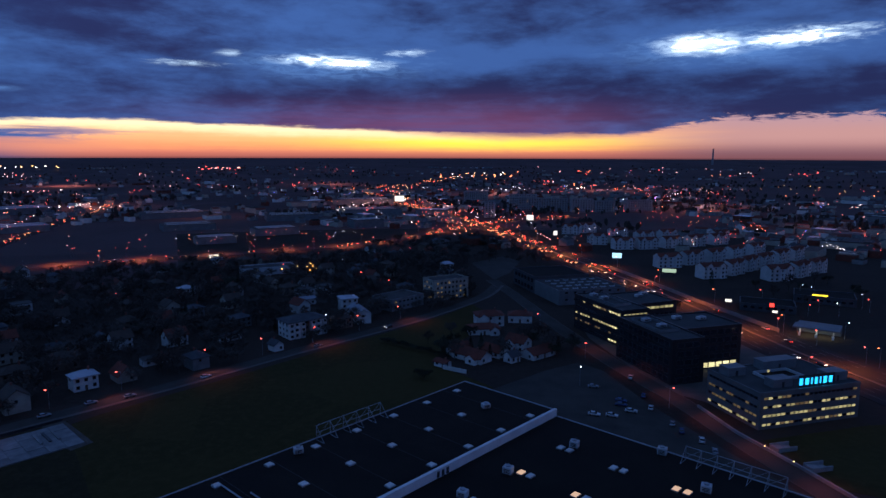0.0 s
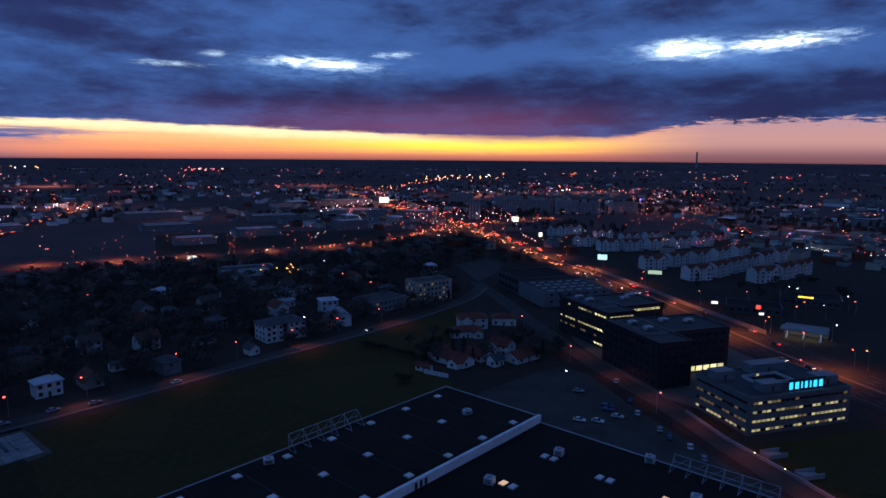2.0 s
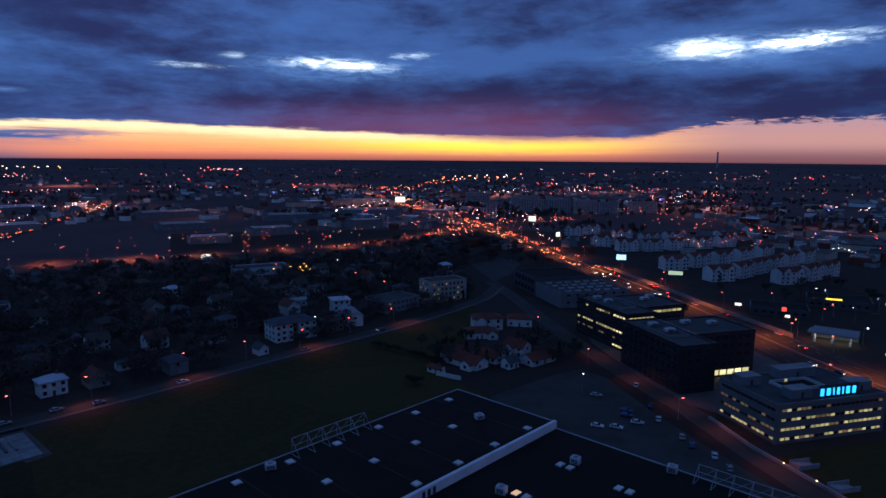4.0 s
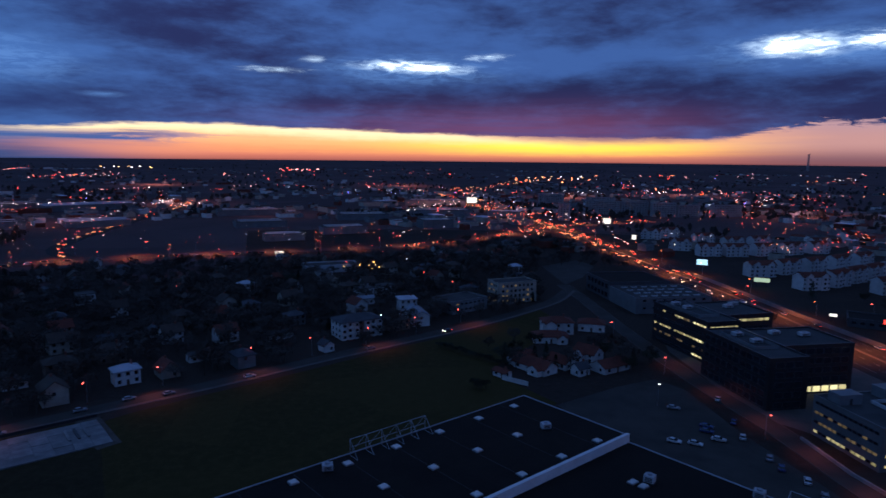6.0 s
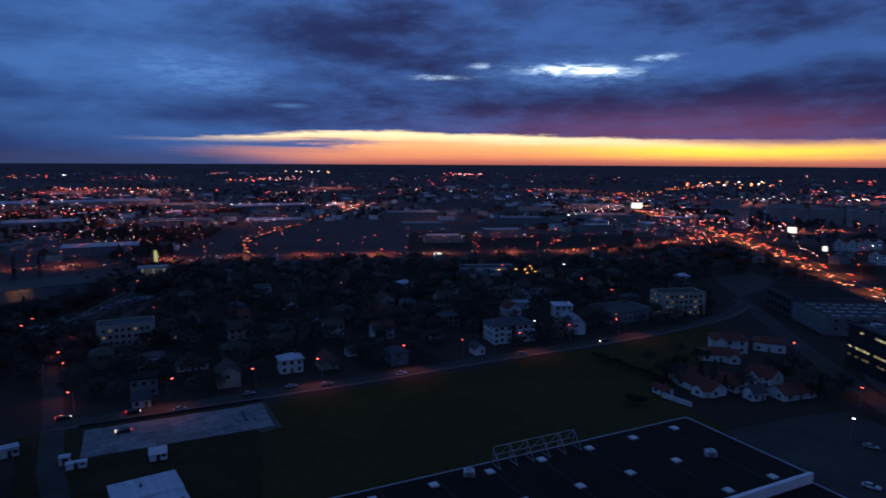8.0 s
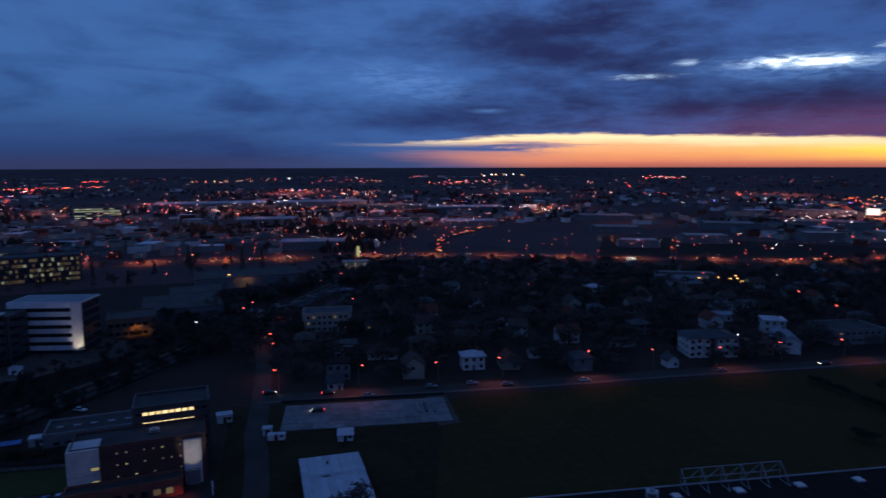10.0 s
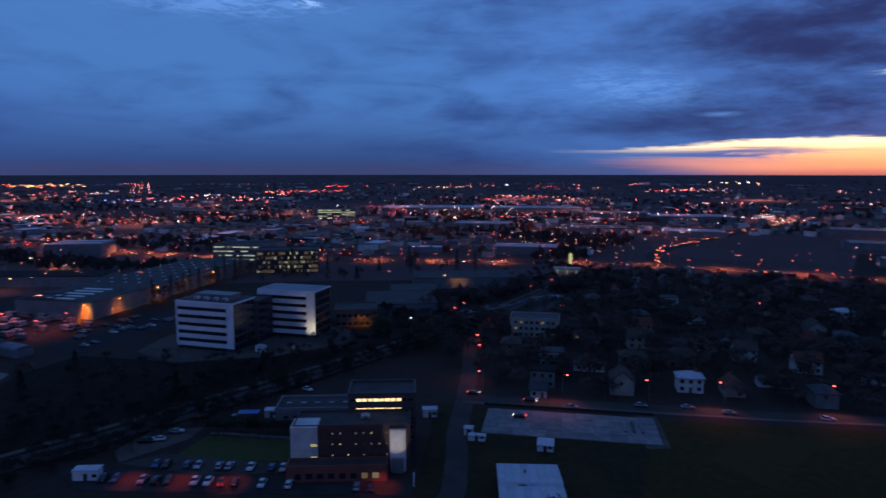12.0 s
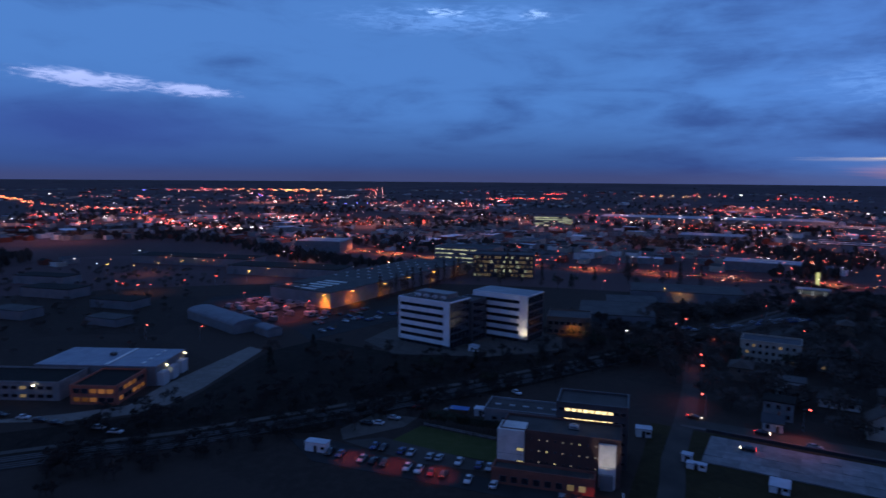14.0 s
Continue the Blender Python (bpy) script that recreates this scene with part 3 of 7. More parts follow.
def make_car(colour_mat, label, lights=""):
    """A saloon or hatchback, nose towards +x."""
    ob = thing("car", Matrix(), label, "car", "cars")
    side = [(-2.15, 0.35), (-2.2, 0.75), (-2.05, 0.95), (-1.1, 1.0), (0.85, 0.98), (1.9, 0.86), (2.15, 0.7), (2.15, 0.35)]
    bm = bmesh.new()
    l = [bm.verts.new((x, -0.86, z)) for x, z in side]
    r = [bm.verts.new((x, 0.86, z)) for x, z in side]
    bm.faces.new(l), bm.faces.new(r[::-1])
    for i in range(len(side)):
        j = (i + 1) % len(side)
        bm.faces.new((l[i], r[i], r[j], l[j]))
    bmesh.ops.recalc_face_normals(bm, faces=bm.faces)
    bmesh.ops.bevel(bm, geom=list(bm.edges), offset=0.05, segments=1, affect="EDGES")
    body = part("body", bm, colour_mat, ob)
    bm = bmesh.new()
    lo = [bm.verts.new(p) for p in ((-1.75, -0.8, 0.97), (0.95, -0.8, 0.96), (0.95, 0.8, 0.96), (-1.75, 0.8, 0.97))]
    hi = [bm.verts.new(p) for p in ((-1.3, -0.62, 1.44), (0.15, -0.62, 1.45), (0.15, 0.62, 1.45), (-1.3, 0.62, 1.44))]
    for i in range(4):
        j = (i + 1) % 4
        bm.faces.new((lo[i], lo[j], hi[j], hi[i]))
    bm.faces.new(hi).material_index = 1
    part("cabin", bm, [GLASS, colour_mat], ob, "dark car glass under a painted roof")
    for x in (-1.35, 1.35):
        for y in (-0.8, 0.8):
            wb = tube(bmesh.new(), (x, y - 0.1, 0.32), (x, y + 0.1, 0.32), 0.32, n=10)
            part("wheel", wb, RUBBER, ob)
    on = lights == "on"
    for y in (-0.6, 0.6):
        part("headlight", boxed(2.1, y - 0.2, 0.6, 2.19, y + 0.2, 0.78, bevel=0.02), HEAD_ON if on else HEAD_OFF, body, "clear headlight")
        part("taillight", boxed(-2.24, y - 0.2, 0.65, -2.15, y + 0.2, 0.85, bevel=0.02), TAIL_ON if on else TAIL_OFF, body, "red tail light")
    return ob


RUBBER = paint("tyre_rubber", (0.02, 0.02, 0.02), rough=0.8, scale=6)
HEAD_OFF = paint("headlight_glass", (0.5, 0.5, 0.5), rough=0.15, scale=6)
TAIL_OFF = paint("taillight_plastic", (0.25, 0.02, 0.02), rough=0.25, scale=6)
HEAD_ON = lit("headlight_beam", (1.0, 0.86, 0.66), 9.0)
TAIL_ON = lit("taillight_glow", (1.0, 0.05, 0.04), 6.0)
SODIUM = lit("sodium_lamp_glow", (1.0, 0.16, 0.05), 4.2)
ROSY = lit("rosy_lamp_glow", (1.0, 0.09, 0.07), 5.0)
WHITE_GLOW = lit("white_lamp_glow", (0.95, 0.93, 0.95), 5.5)
YELLOW_GLOW = lit("yellow_lamp_glow", (1.0, 0.42, 0.09), 8.0)


def globe(bm, c, r, mat=0):
    """A small faceted lamp body."""
    c = Vector(c)
    rings = [[bm.verts.new(c + Vector((r * math.cos(i * math.tau / 6) * k, r * math.sin(i * math.tau / 6) * k, r * z))) for i in range(6)] for k, z in ((0.75, -0.6), (1.0, 0.0), (0.7, 0.6))]
    for a, b in zip(rings, rings[1:]):
        for i in range(6):
            bm.faces.new((a[i], a[(i + 1) % 6], b[(i + 1) % 6], b[i])).material_index = mat
    bm.faces.new(rings[0][::-1]).material_index = mat
    bm.faces.new(rings[2]).material_index = mat
    return bm


def make_lamp(height, glow, label, size=0.32, arm=1.4):
    ob = thing("street_lamp", Matrix(), label, "street lamp", "street lamps")
    bm = tube(bmesh.new(), (0, 0, -0.2), (0, 0, height), 0.09, 0.05, 6)
    tube(bm, (0, 0, height - 0.05), (arm, 0, height + 0.25), 0.045, 0.04, 5)
    part("pole", bm, GALVANISED, ob)
    head = part("lamp_head", boxed(arm - 0.25, -0.2, height + 0.22, arm + 0.55, 0.2, height + 0.38, bevel=0.05), DARK_METAL, ob)
    part("lens", globe(bmesh.new(), (arm + 0.15, 0, height + 0.08), size), glow, head, "glowing lamp lens")
    return ob


def spread_copies(proto, places):
    """Sets a thing at the first place and copies of it at the rest."""
    out = []
    for i, m in enumerate(places):
        if i == 0:
            proto.matrix_world = m
            out.append(proto)
        else:
            out.append(copy_thing(proto, m))
    return out


def office(name, label, o, heading_deg, a, b, storeys, sh, wall, roof_mat, lit_of, win=(2.5, 1.7), sill=1.0, bay=3.0, sides="flr", parapet=0.9, strip=None):
    """A block with its front corner at o, its front along the heading, and rows of framed windows."""
    ob = thing(name, pose(o[0], o[1], 0, 0, 0, heading_deg), label, "building")
    h = storeys * sh
    part("wall", boxed(0, 0, -0.3, a, b, h), wall, ob)
    bm = bmesh.new()
    t = 0.35
    box(bm, -0.05, -0.05, h, a + 0.05, t, h + parapet)
    box(bm, -0.05, b - t, h, a + 0.05, b + 0.05, h + parapet)
    box(bm, -0.05, t, h, t, b - t, h + parapet)
    box(bm, a - t, t, h, a + 0.05, b - t, h + parapet)
    rf = part("roof", boxed(t, t, h + 0.004, a - t, b - t, h + 0.25), roof_mat, ob)
    part("parapet", bm, strip or wall, rf)
    w, wh = win
    for side, length in (("f", a), ("r", b), ("b", a), ("l", b)):
        if side not in sides:
            continue
        n = max(1, int((length - 1.0) / bay))
        for s in range(storeys):
            for i in range(n):
                p = (length - n * bay) / 2 + (i + 0.5) * bay
                x, y, turn = {"f": (p, -0.01, 0), "r": (a + 0.01, p, 90), "b": (p, b + 0.01, 180), "l": (-0.01, p, -90)}[side]
                put_window(ob, w, wh, lit_of(side, s, i, n) or GLASS, x, y, s * sh + sill, turn)
    c = Matrix(ob.matrix_world) @ Vector((a / 2, b / 2, 0))
    take(c.x, c.y, 0.5 * max(a, b) + 3)
    take(c.x - 0.25 * a * math.cos(radians(heading_deg)), c.y - 0.25 * a * math.sin(radians(heading_deg)), 0.5 * min(a, b) + 3)
    return ob


def roof_unit(x, y, z, w, d, h, turn=0.0, label="pale metal ventilation unit on a flat roof"):
    """A rooftop air handler with a plinth, grille and fan cowl."""
    ob = thing("ventilation_unit", pose(x, y, z, 0, 0, turn), label, "ventilation unit", "rooftop units")
    part("plinth", boxed(-w / 2 - 0.1, -d / 2 - 0.1, 0, w / 2 + 0.1, d / 2 + 0.1, 0.25), DARK_METAL, ob)
    part("casing", boxed(-w / 2, -d / 2, 0.25, w / 2, d / 2, h, bevel=0.08), LIGHT_CLAD, ob)
    for i in range(3):
        zz = 0.5 + i * (h - 0.8) / 3
        part("grille", boxed(-w * 0.35, -d / 2 - 0.06, zz, w * 0.35, -d / 2 - 0.01, zz + (h - 0.8) / 5), DARK_METAL, ob)
    part("cowl", tube(bmesh.new(), (0, 0, h), (0, 0, h + 0.35), min(w, d) * 0.32, n=10), GALVANISED, ob)
    return ob

# ---------------------------------------------------------------- ground, roads, yards
def ground_z(r):
    s = max(0.0, (r - 2300) / 2580)
    return 60.0 * s * s


def build_ground():
    """Flat land that swells gently towards a far horizon."""
    bm = bmesh.new()
    radii = [0, 60, 150, 300, 500, 800, 1200, 1700, 2200, 2700, 3200, 3700, 4200, 4600, 4880]
    rings = []
    for r in radii:
        z = ground_z(r)
        if r == 0:
            rings.append([bm.verts.new((0, 0, 0))] * 96)
        else:
            rings.append([bm.verts.new((r * math.cos(i * math.pi / 48), r * math.sin(i * math.pi / 48), z)) for i in range(96)])
    for a, b in zip(rings, rings[1:]):
        for i in range(96):
            j = (i + 1) % 96
            bm.faces.new((a[i], b[i], b[j]) if a[i] is a[j] else (a[i], b[i], b[j], a[j]))
    for f in bm.faces:  # land beyond the near quarters, toned paler for haze
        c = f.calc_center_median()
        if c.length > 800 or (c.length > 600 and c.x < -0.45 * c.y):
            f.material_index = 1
    ob = part("ground", bm, [SOIL, HAZED_FIELDS])
    tagged(ob, "dark wide flat land of scrub, plots and fields at dusk", "ground", kind="structure")


build_ground()


def yard(name, ring, material, label, z=0.05, category="ground"):
    bm = prism(bmesh.new(), ring, -0.2, z)
    bmesh.ops.recalc_face_normals(bm, faces=bm.faces)
    return tagged(part(name, bm, material), label, category, kind="structure")


def kerbs(line, width, z):
    for side in (-1, 1):
        ribbon("kerb", line, 0.25, -0.2, z + 0.12, PAVING, "pale concrete kerb along a road", "kerb", offset=side * (width / 2 + 0.13))


yard("meadow", [(-116, 193), (-60, 115), (8, 224), (20, 248), (-5, 278), (2, 300), (18, 330), (26, 372), (18, 392), (2, 366), (-24, 333), (-50, 304), (-88, 258), (-106, 238), (-122, 219), (-127, 211)], GRASS, "dark unlit meadow of rough grass beside a street", 0.06, "field")
ROUGH = ground_mat("rough_ground", (0.046, 0.036, 0.016), (0.032, 0.026, 0.013), (0.06, 0.047, 0.024), 0.05)
yard("rough_ground", [(-182, 160), (-130, 214), (-116, 193), (-60, 115), (-42, 92), (-92, 72), (-128, 118), (-156, 140)], ROUGH, "rough dark ground of grass and earth round a shed", 0.045, "ground")
yard("bare_patch", [(-131, 214), (-112, 197), (-116, 191), (-128, 200), (-136, 209)], DIRT, "bare trodden earth beside a concrete lot", 0.075, "ground")
FIELD_ROAD = smooth_line([(-181, 171), (-137, 219), (-109, 249), (-74, 290), (-26, 343), (0, 376), (26, 416), (38, 452)])
ribbon("street", FIELD_ROAD, 7.0, -0.2, 0.09, OLD_ASPHALT, "worn grey asphalt street along the meadow")
ribbon("footway", FIELD_ROAD, 2.0, -0.2, 0.2, PAVING, "pale paved footway beside the street", "pavement", offset=4.6)
LOCAL_ROAD = smooth_line([(122, 128), (107, 160), (102, 178), (96, 202), (89, 235), (80, 264), (72, 294), (65, 325), (57, 363), (46, 424), (36, 470)])
ribbon("access_road", LOCAL_ROAD, 8.0, -0.2, 0.12, OLD_ASPHALT, "worn asphalt road between car park and offices")
kerbs(LOCAL_ROAD, 8.0, 0.12)
HIGHWAY = smooth_line([(225, 60), (201, 150), (181, 235), (166, 300), (157, 360), (146, 430), (132, 495), (110, 590), (78, 730), (40, 890), (-30, 1090), (-95, 1260), (-150, 1450), (-190, 1700), (-150, 2100)], 25.0)
ribbon("highway", HIGHWAY, 36.0, -0.3, 0.15, ASPHALT, "wide dual carriageway asphalt road under orange lamps")
ribbon("median", HIGHWAY, 2.0, -0.3, 0.35, PAVING, "concrete median strip of a dual carriageway", "kerb")
CROSS_ROAD = smooth_line([(-900, 30), (-700, 140), (-585, 240), (-510, 334), (-455, 402), (-405, 457), (-339, 516), (-260, 556), (-130, 629), (-78, 663), (-20, 745), (20, 810), (90, 900), (200, 980)], 25.0)
ribbon("cross_road", CROSS_ROAD, 20.0, -0.3, 0.18, ASPHALT, "asphalt main road running to the junction")
SIDE_ROAD = smooth_line([(-70, 60), (-100, 100), (-127, 130), (-155, 150), (-179, 170), (-212, 196), (-243, 219), (-262, 246), (-278, 290), (-300, 340), (-335, 420), (-356, 505)])
ribbon("side_street", SIDE_ROAD, 6.5, -0.2, 0.10, OLD_ASPHALT, "narrow asphalt street past a brick office")
ribbon("service_road", [(-580, 2), (-634, 82)], 7.0, -0.2, 0.1, OLD_ASPHALT, "lit straight service road behind the depot")
NW_ROAD = smooth_line([(-356, 510), (-412, 560), (-450, 660), (-478, 762), (-520, 900), (-548, 1030), (-640, 1250)], 25.0)
ribbon("trunk_road", NW_ROAD, 14.0, -0.2, 0.14, ASPHALT, "asphalt road running off between sheds")
RAIL = smooth_line([(-186, -120), (-203, -40), (-208, 8), (-216, 41), (-226, 78), (-248, 148), (-281, 237), (-325, 330), (-372, 430)])
ribbon("cinder_path", RAIL, 2.6, -0.2, 0.12, DIRT, "pale cinder path beside a railway", "path")
for off in (6.0, 11.0):
    ribbon("track_bed", RAIL, 3.6, -0.2, 0.35, paint("ballast", (0.09, 0.085, 0.08), (0.05, 0.048, 0.045), 0.9, scale=8, fine=60), "dark gravel track bed with rails", "railway", offset=off)
    for g in (-0.75, 0.75):
        ribbon("rail", RAIL, 0.09, 0.3, 0.52, RUSTY, "steel railway rail", "railway", offset=off + g)
yard("railway_bank", [(-196, -90), (-200, -30), (-204, 10), (-199, 52), (-214, 84), (-222, 120), (-240, 168), (-268, 236), (-284, 232), (-262, 176), (-286, 92), (-318, 60), (-300, 36), (-254, 16), (-228, 4), (-222, -30), (-214, -90)], BANK, "dark scrubby railway bank", 0.045, "ground")
yard("car_park", [(20, 246), (40, 205), (66, 182), (96, 158), (100, 163), (90, 190), (77, 230), (69, 268), (60, 279), (44, 268)], OLD_ASPHALT, "grey asphalt car park with a few parked cars", 0.10, "car park")
yard("office_lawn", [(104, 200), (112, 168), (150, 150), (172, 214), (160, 214), (146, 212)], GRASS, "dark lawn beside an office building", 0.07, "lawn")
yard("office_forecourt", [(84, 262), (92, 240), (100, 232), (150, 246), (152, 290), (146, 372), (76, 360), (74, 318)], PAVING, "paved ground round the dark office blocks", 0.08, "pavement")
yard("brick_office_lot", [(-196, 44), (-178, 50), (-130, 118), (-136, 124), (-152, 101), (-170, 76), (-190, 58)], ASPHALT, "asphalt car park full of parked cars", 0.09, "car park")
yard("brick_office_lot", [(-190, 60), (-170, 78), (-160, 96), (-164, 99), (-190, 72)], OLD_ASPHALT, "asphalt car park with a row of cars", 0.08, "car park")
yard("lawn", [(-196.6, 85.6), (-186, 73), (-164.5, 101), (-178.6, 106)], LAWN, "small green lawn under yard lighting", 0.07, "lawn")
yard("gravel_strip", [(-191, 60), (-200, 60), (-211, 73), (-204, 86), (-197, 80)], DIRT, "pale gravel parking strip beside a railway", 0.055, "ground")
yard("gravel_path", [(-232, -60), (-226, -20), (-230, 0), (-252, 13), (-304, 34), (-312, 28), (-276, 8), (-258, -2), (-238, -10), (-234, -28)], GRAVEL, "pale gravel drive round a white hall", 0.06, "ground")
yard("building_site", [(-284, 92), (-270, 132), (-274, 170), (-296, 180), (-330, 166), (-336, 100), (-312, 82)], DIRT, "bare earth round a new office building", 0.06, "ground")
yard("depot_yard", [(-352, 40), (-390, 68), (-404, 60), (-440, 90), (-470, 60), (-450, 0), (-410, -12), (-360, 20)], ASPHALT, "asphalt depot yard full of vans and containers", 0.06, "car park")
yard("staff_car_park", [(-318, 56), (-350, 48), (-404, 120), (-372, 128)], ASPHALT, "dark asphalt staff car park with rows of cars", 0.07, "car park")
for line, r in ((FIELD_ROAD, 5), (LOCAL_ROAD, 7), (SIDE_ROAD, 5), (RAIL, 8), (HIGHWAY, 24), (CROSS_ROAD, 14), (NW_ROAD, 10)):
    for p in line:
        take(p.x, p.y, r)


def marks():
    """White lane dashes and edge lines of the highway, and bay lines of the car park."""
    bm = bmesh.new()
    along = 0.0
    for a, b in zip(HIGHWAY, HIGHWAY[1:]):
        d = (b - a).normalized()
        s = Vector((d.y, -d.x))
        if a.y > 900:
            break
        n = int((b - a).length / 9)
        for off in (-13.5, -9.5, -5.5, 5.5, 9.5, 13.5):
            for i in range(n):
                c = a + d * (i * 9 + 2) + s * off
                e = c + d * (4.0 if abs(off) < 13 else 9.0)
                w = s * 0.1
                bm.faces.new([bm.verts.new((p.x, p.y, 0.156)) for p in (c - w, c + w, e + w, e - w)])
    tagged(part("lane_markings", bm, MARKING), "white painted lane markings on the highway", "road marking", kind="stuff")


marks()

# ---------------------------------------------------------------- warehouse with the flat roof
COPING = paint("zinc_coping", (0.36, 0.37, 0.39), (0.25, 0.26, 0.28), 0.5, scale=1.2)


def build_warehouse():
    turn = -42.9
    m = pose(8, 226, 0, 0, 0, turn)
    ob = thing("warehouse", m, "long dark flat-roofed warehouse with white skylights and pale parapets", "warehouse")
    deep = 118.0
    hi, lo = 10.5, 8.6
    part("wall", boxed(0, -deep, -0.3, 39, 0, hi - 0.35), GREY_CLAD, ob)
    part("wall", boxed(39.01, -deep, -0.3, 126, 0, lo - 0.35), GREY_CLAD, ob)
    high = part("roof", boxed(0.3, -deep + 0.3, hi - 0.35, 38.7, -0.3, hi - 0.12), FELT, ob, "dark felt roof")
    low = part("roof", boxed(39.3, -deep + 0.3, lo - 0.35, 125.7, -0.3, lo - 0.12), FELT, ob, "dark felt roof")
    # metal copings
    part("coping", boxed(-0.1, -0.3, hi - 0.35, 39.1, 0.1, hi + 0.12, bevel=0.03), COPING, high)
    part("coping", boxed(-0.1, -deep, hi - 0.35, 0.3, -0.3, hi + 0.12, bevel=0.03), COPING, high)
    part("coping", boxed(39.5, -0.3, lo - 0.35, 126.1, 0.1, lo + 0.1, bevel=0.03), COPING, low)
    part("coping", boxed(125.7, -deep, lo - 0.35, 126.1, -0.3, lo + 0.1, bevel=0.03), COPING, low)
    # pale step between the two roofs
    part("step_wall", boxed(38.3, -deep, lo - 0.2, 39.3, 0.12, hi + 0.45, bevel=0.04), WHITE_METAL, ob, "white sheet-metal step wall")
    for i in range(3):
        y = -52 - i * 1.8
        part("door", boxed(39.3, y - 0.5, lo, 39.36, y + 0.5, lo + 1.7), DARK_METAL, ob)
    # felt seams
    for i in range(7):
        part("seam", boxed(0.4, -14.0 * i - 12, hi - 0.12, 38.6, -14.0 * i - 11.85, hi - 0.1), GREY_FELT, high)
    # skylights in rows, domed
    def dome(parent, x, y, z, w, d, mat):
        bm = boxed(-w / 2 - 0.12, -d / 2 - 0.12, 0, w / 2 + 0.12, d / 2 + 0.12, 0.3)
        rings = []
        for k, zz in ((1.0, 0.3), (0.92, 0.5), (0.6, 0.62)):
            rings.append([bm.verts.new((sx * w / 2 * k, sy * d / 2 * k, zz)) for sx, sy in ((-1, -1), (1, -1), (1, 1), (-1, 1))])
        for a, b in zip(rings, rings[1:]):
            for i in range(4):
                bm.faces.new((a[i], a[(i + 1) % 4], b[(i + 1) % 4], b[i])).material_index = 1
        bm.faces.new(rings[-1]).material_index = 1
        p = part("skylight", bm, [GALVANISED, mat], parent, "white domed skylight")
        p.matrix_basis = pose(x, y, z)

    lit_dome = lit("skylight_lit_from_below", (1.0, 0.66, 0.48), 0.55)
    for col, first in ((4.6, -9.4), (19.6, -24.0), (35.8, -9.8)):
        for i in range(7):
            dome(high, col, first - 14.9 * i, hi - 0.12, 1.9, 1.9, PLASTIC_DOME)
    for r, (x, y) in enumerate([(53, -18.9), (53.5, -38.7), (53, -58), (70, -19.5), (70, -38.7), (87, -18.8), (87, -38.5), (104, -19)]):
        glow = r in (1, 4, 5)
        dome(low, x, y, lo - 0.12, 1.6, 2.2, lit_dome if glow else PLASTIC_DOME)
        dome(low, x + 2.8, y + 0.2, lo - 0.12, 1.6, 2.2, lit_dome if r == 5 else PLASTIC_DOME)
    # conduits on the high roof
    for i in range(3):
        part("conduit", tube(bmesh.new(), (6 + i * 8, -98 + 3 * i, hi + 0.25), (34, -98 + 3 * i, hi + 0.25), 0.22), GALVANISED, high)
    return m


WH = build_warehouse()
for lx, ly in ((21.4, -14.2), (4.2, -74.5)):
    q = WH @ Vector((lx, ly, 10.38))
    roof_unit(q.x, q.y, q.z, 2.6, 2.0, 1.7, 20)
for lx, ly in ((55.4, -15.5), (50.9, -41), (50.2, -58.4), (92.9, -14.7), (75.8, -2.4)):
    q = WH @ Vector((lx, ly, 8.48))
    roof_unit(q.x, q.y, q.z, 2.5, 2.1, 2.0, -44 + 15, "pale metal rooftop ventilation unit with a cowl")


def sign_frame(name, foot, heading_deg, bays, bay, height, depth, label):
    """A rooftop lattice that carries a blank sign, with raking struts behind."""
    ob = thing(name, pose(*foot, 0, 0, heading_deg), label, "sign frame")
    for i in range(bays + 1):
        x = i * bay
        bm = bmesh.new()
        tube(bm, (x, 0, 0), (x, 0, height), 0.09)
        tube(bm, (x, depth, 0), (x, 0, height), 0.08)
        tube(bm, (x, depth, 0), (x, 0, 0), 0.07)
        part("truss", bm, GALVANISED, ob)
    for z in (0.6, height * 0.5, height):
        part("rail", tube(bmesh.new(), (0, 0, z), (bays * bay, 0, z), 0.08), GALVANISED, ob)
    for i in range(bays):
        part("brace", tube(bmesh.new(), (i * bay, 0, 0.6), ((i + 1) * bay, 0, height), 0.05), GALVANISED, ob)
    return ob


f = WH @ Vector((0.9, -66, 10.4))
sign_frame("sign_frame", (f.x, f.y, f.z), 47.1, 5, 4.9, 4.3, -3.6, "pale steel sign lattice on the warehouse roof edge")
f = WH @ Vector((82, -1.2, 8.5))
sign_frame("sign_frame", (f.x, f.y, f.z), -42.9, 6, 4.3, 4.0, -3.4, "pale steel sign lattice on the lower roof edge")
take(-20, 160, 50), take(30, 150, 50), take(70, 130, 45), take(20, 195, 25), take(60, 165, 25)

# ---------------------------------------------------------------- offices by the highway
def lit_sign_office(side, s, i, n):
    r = random.Random(s * 91 + i * 7 + ord(side)).random()
    if side == "f":
        return WARM if r < (0.38, 0.72, 0.28, 0.06)[s] else (WARM_DIM if r < (0.6, 0.9, 0.6, 0.3)[s] else None)
    if side == "l":
        return WARM if s == 0 and r < 0.85 else (WARM_DIM if s in (1, 2) and r < 0.5 else None)
    return WARM_DIM if r < 0.3 else None


ang = 16.0
office("office_building", "grey four-storey office with lit strip windows and rooftop sign", (106.4, 207.9), ang, 42.7, 26.5, 4, 3.1, SLATE_CLAD, DARK_ROOF, lit_sign_office, (1.75, 1.0), 1.1, 1.9, parapet=0.7, strip=SLATE_CLAD)
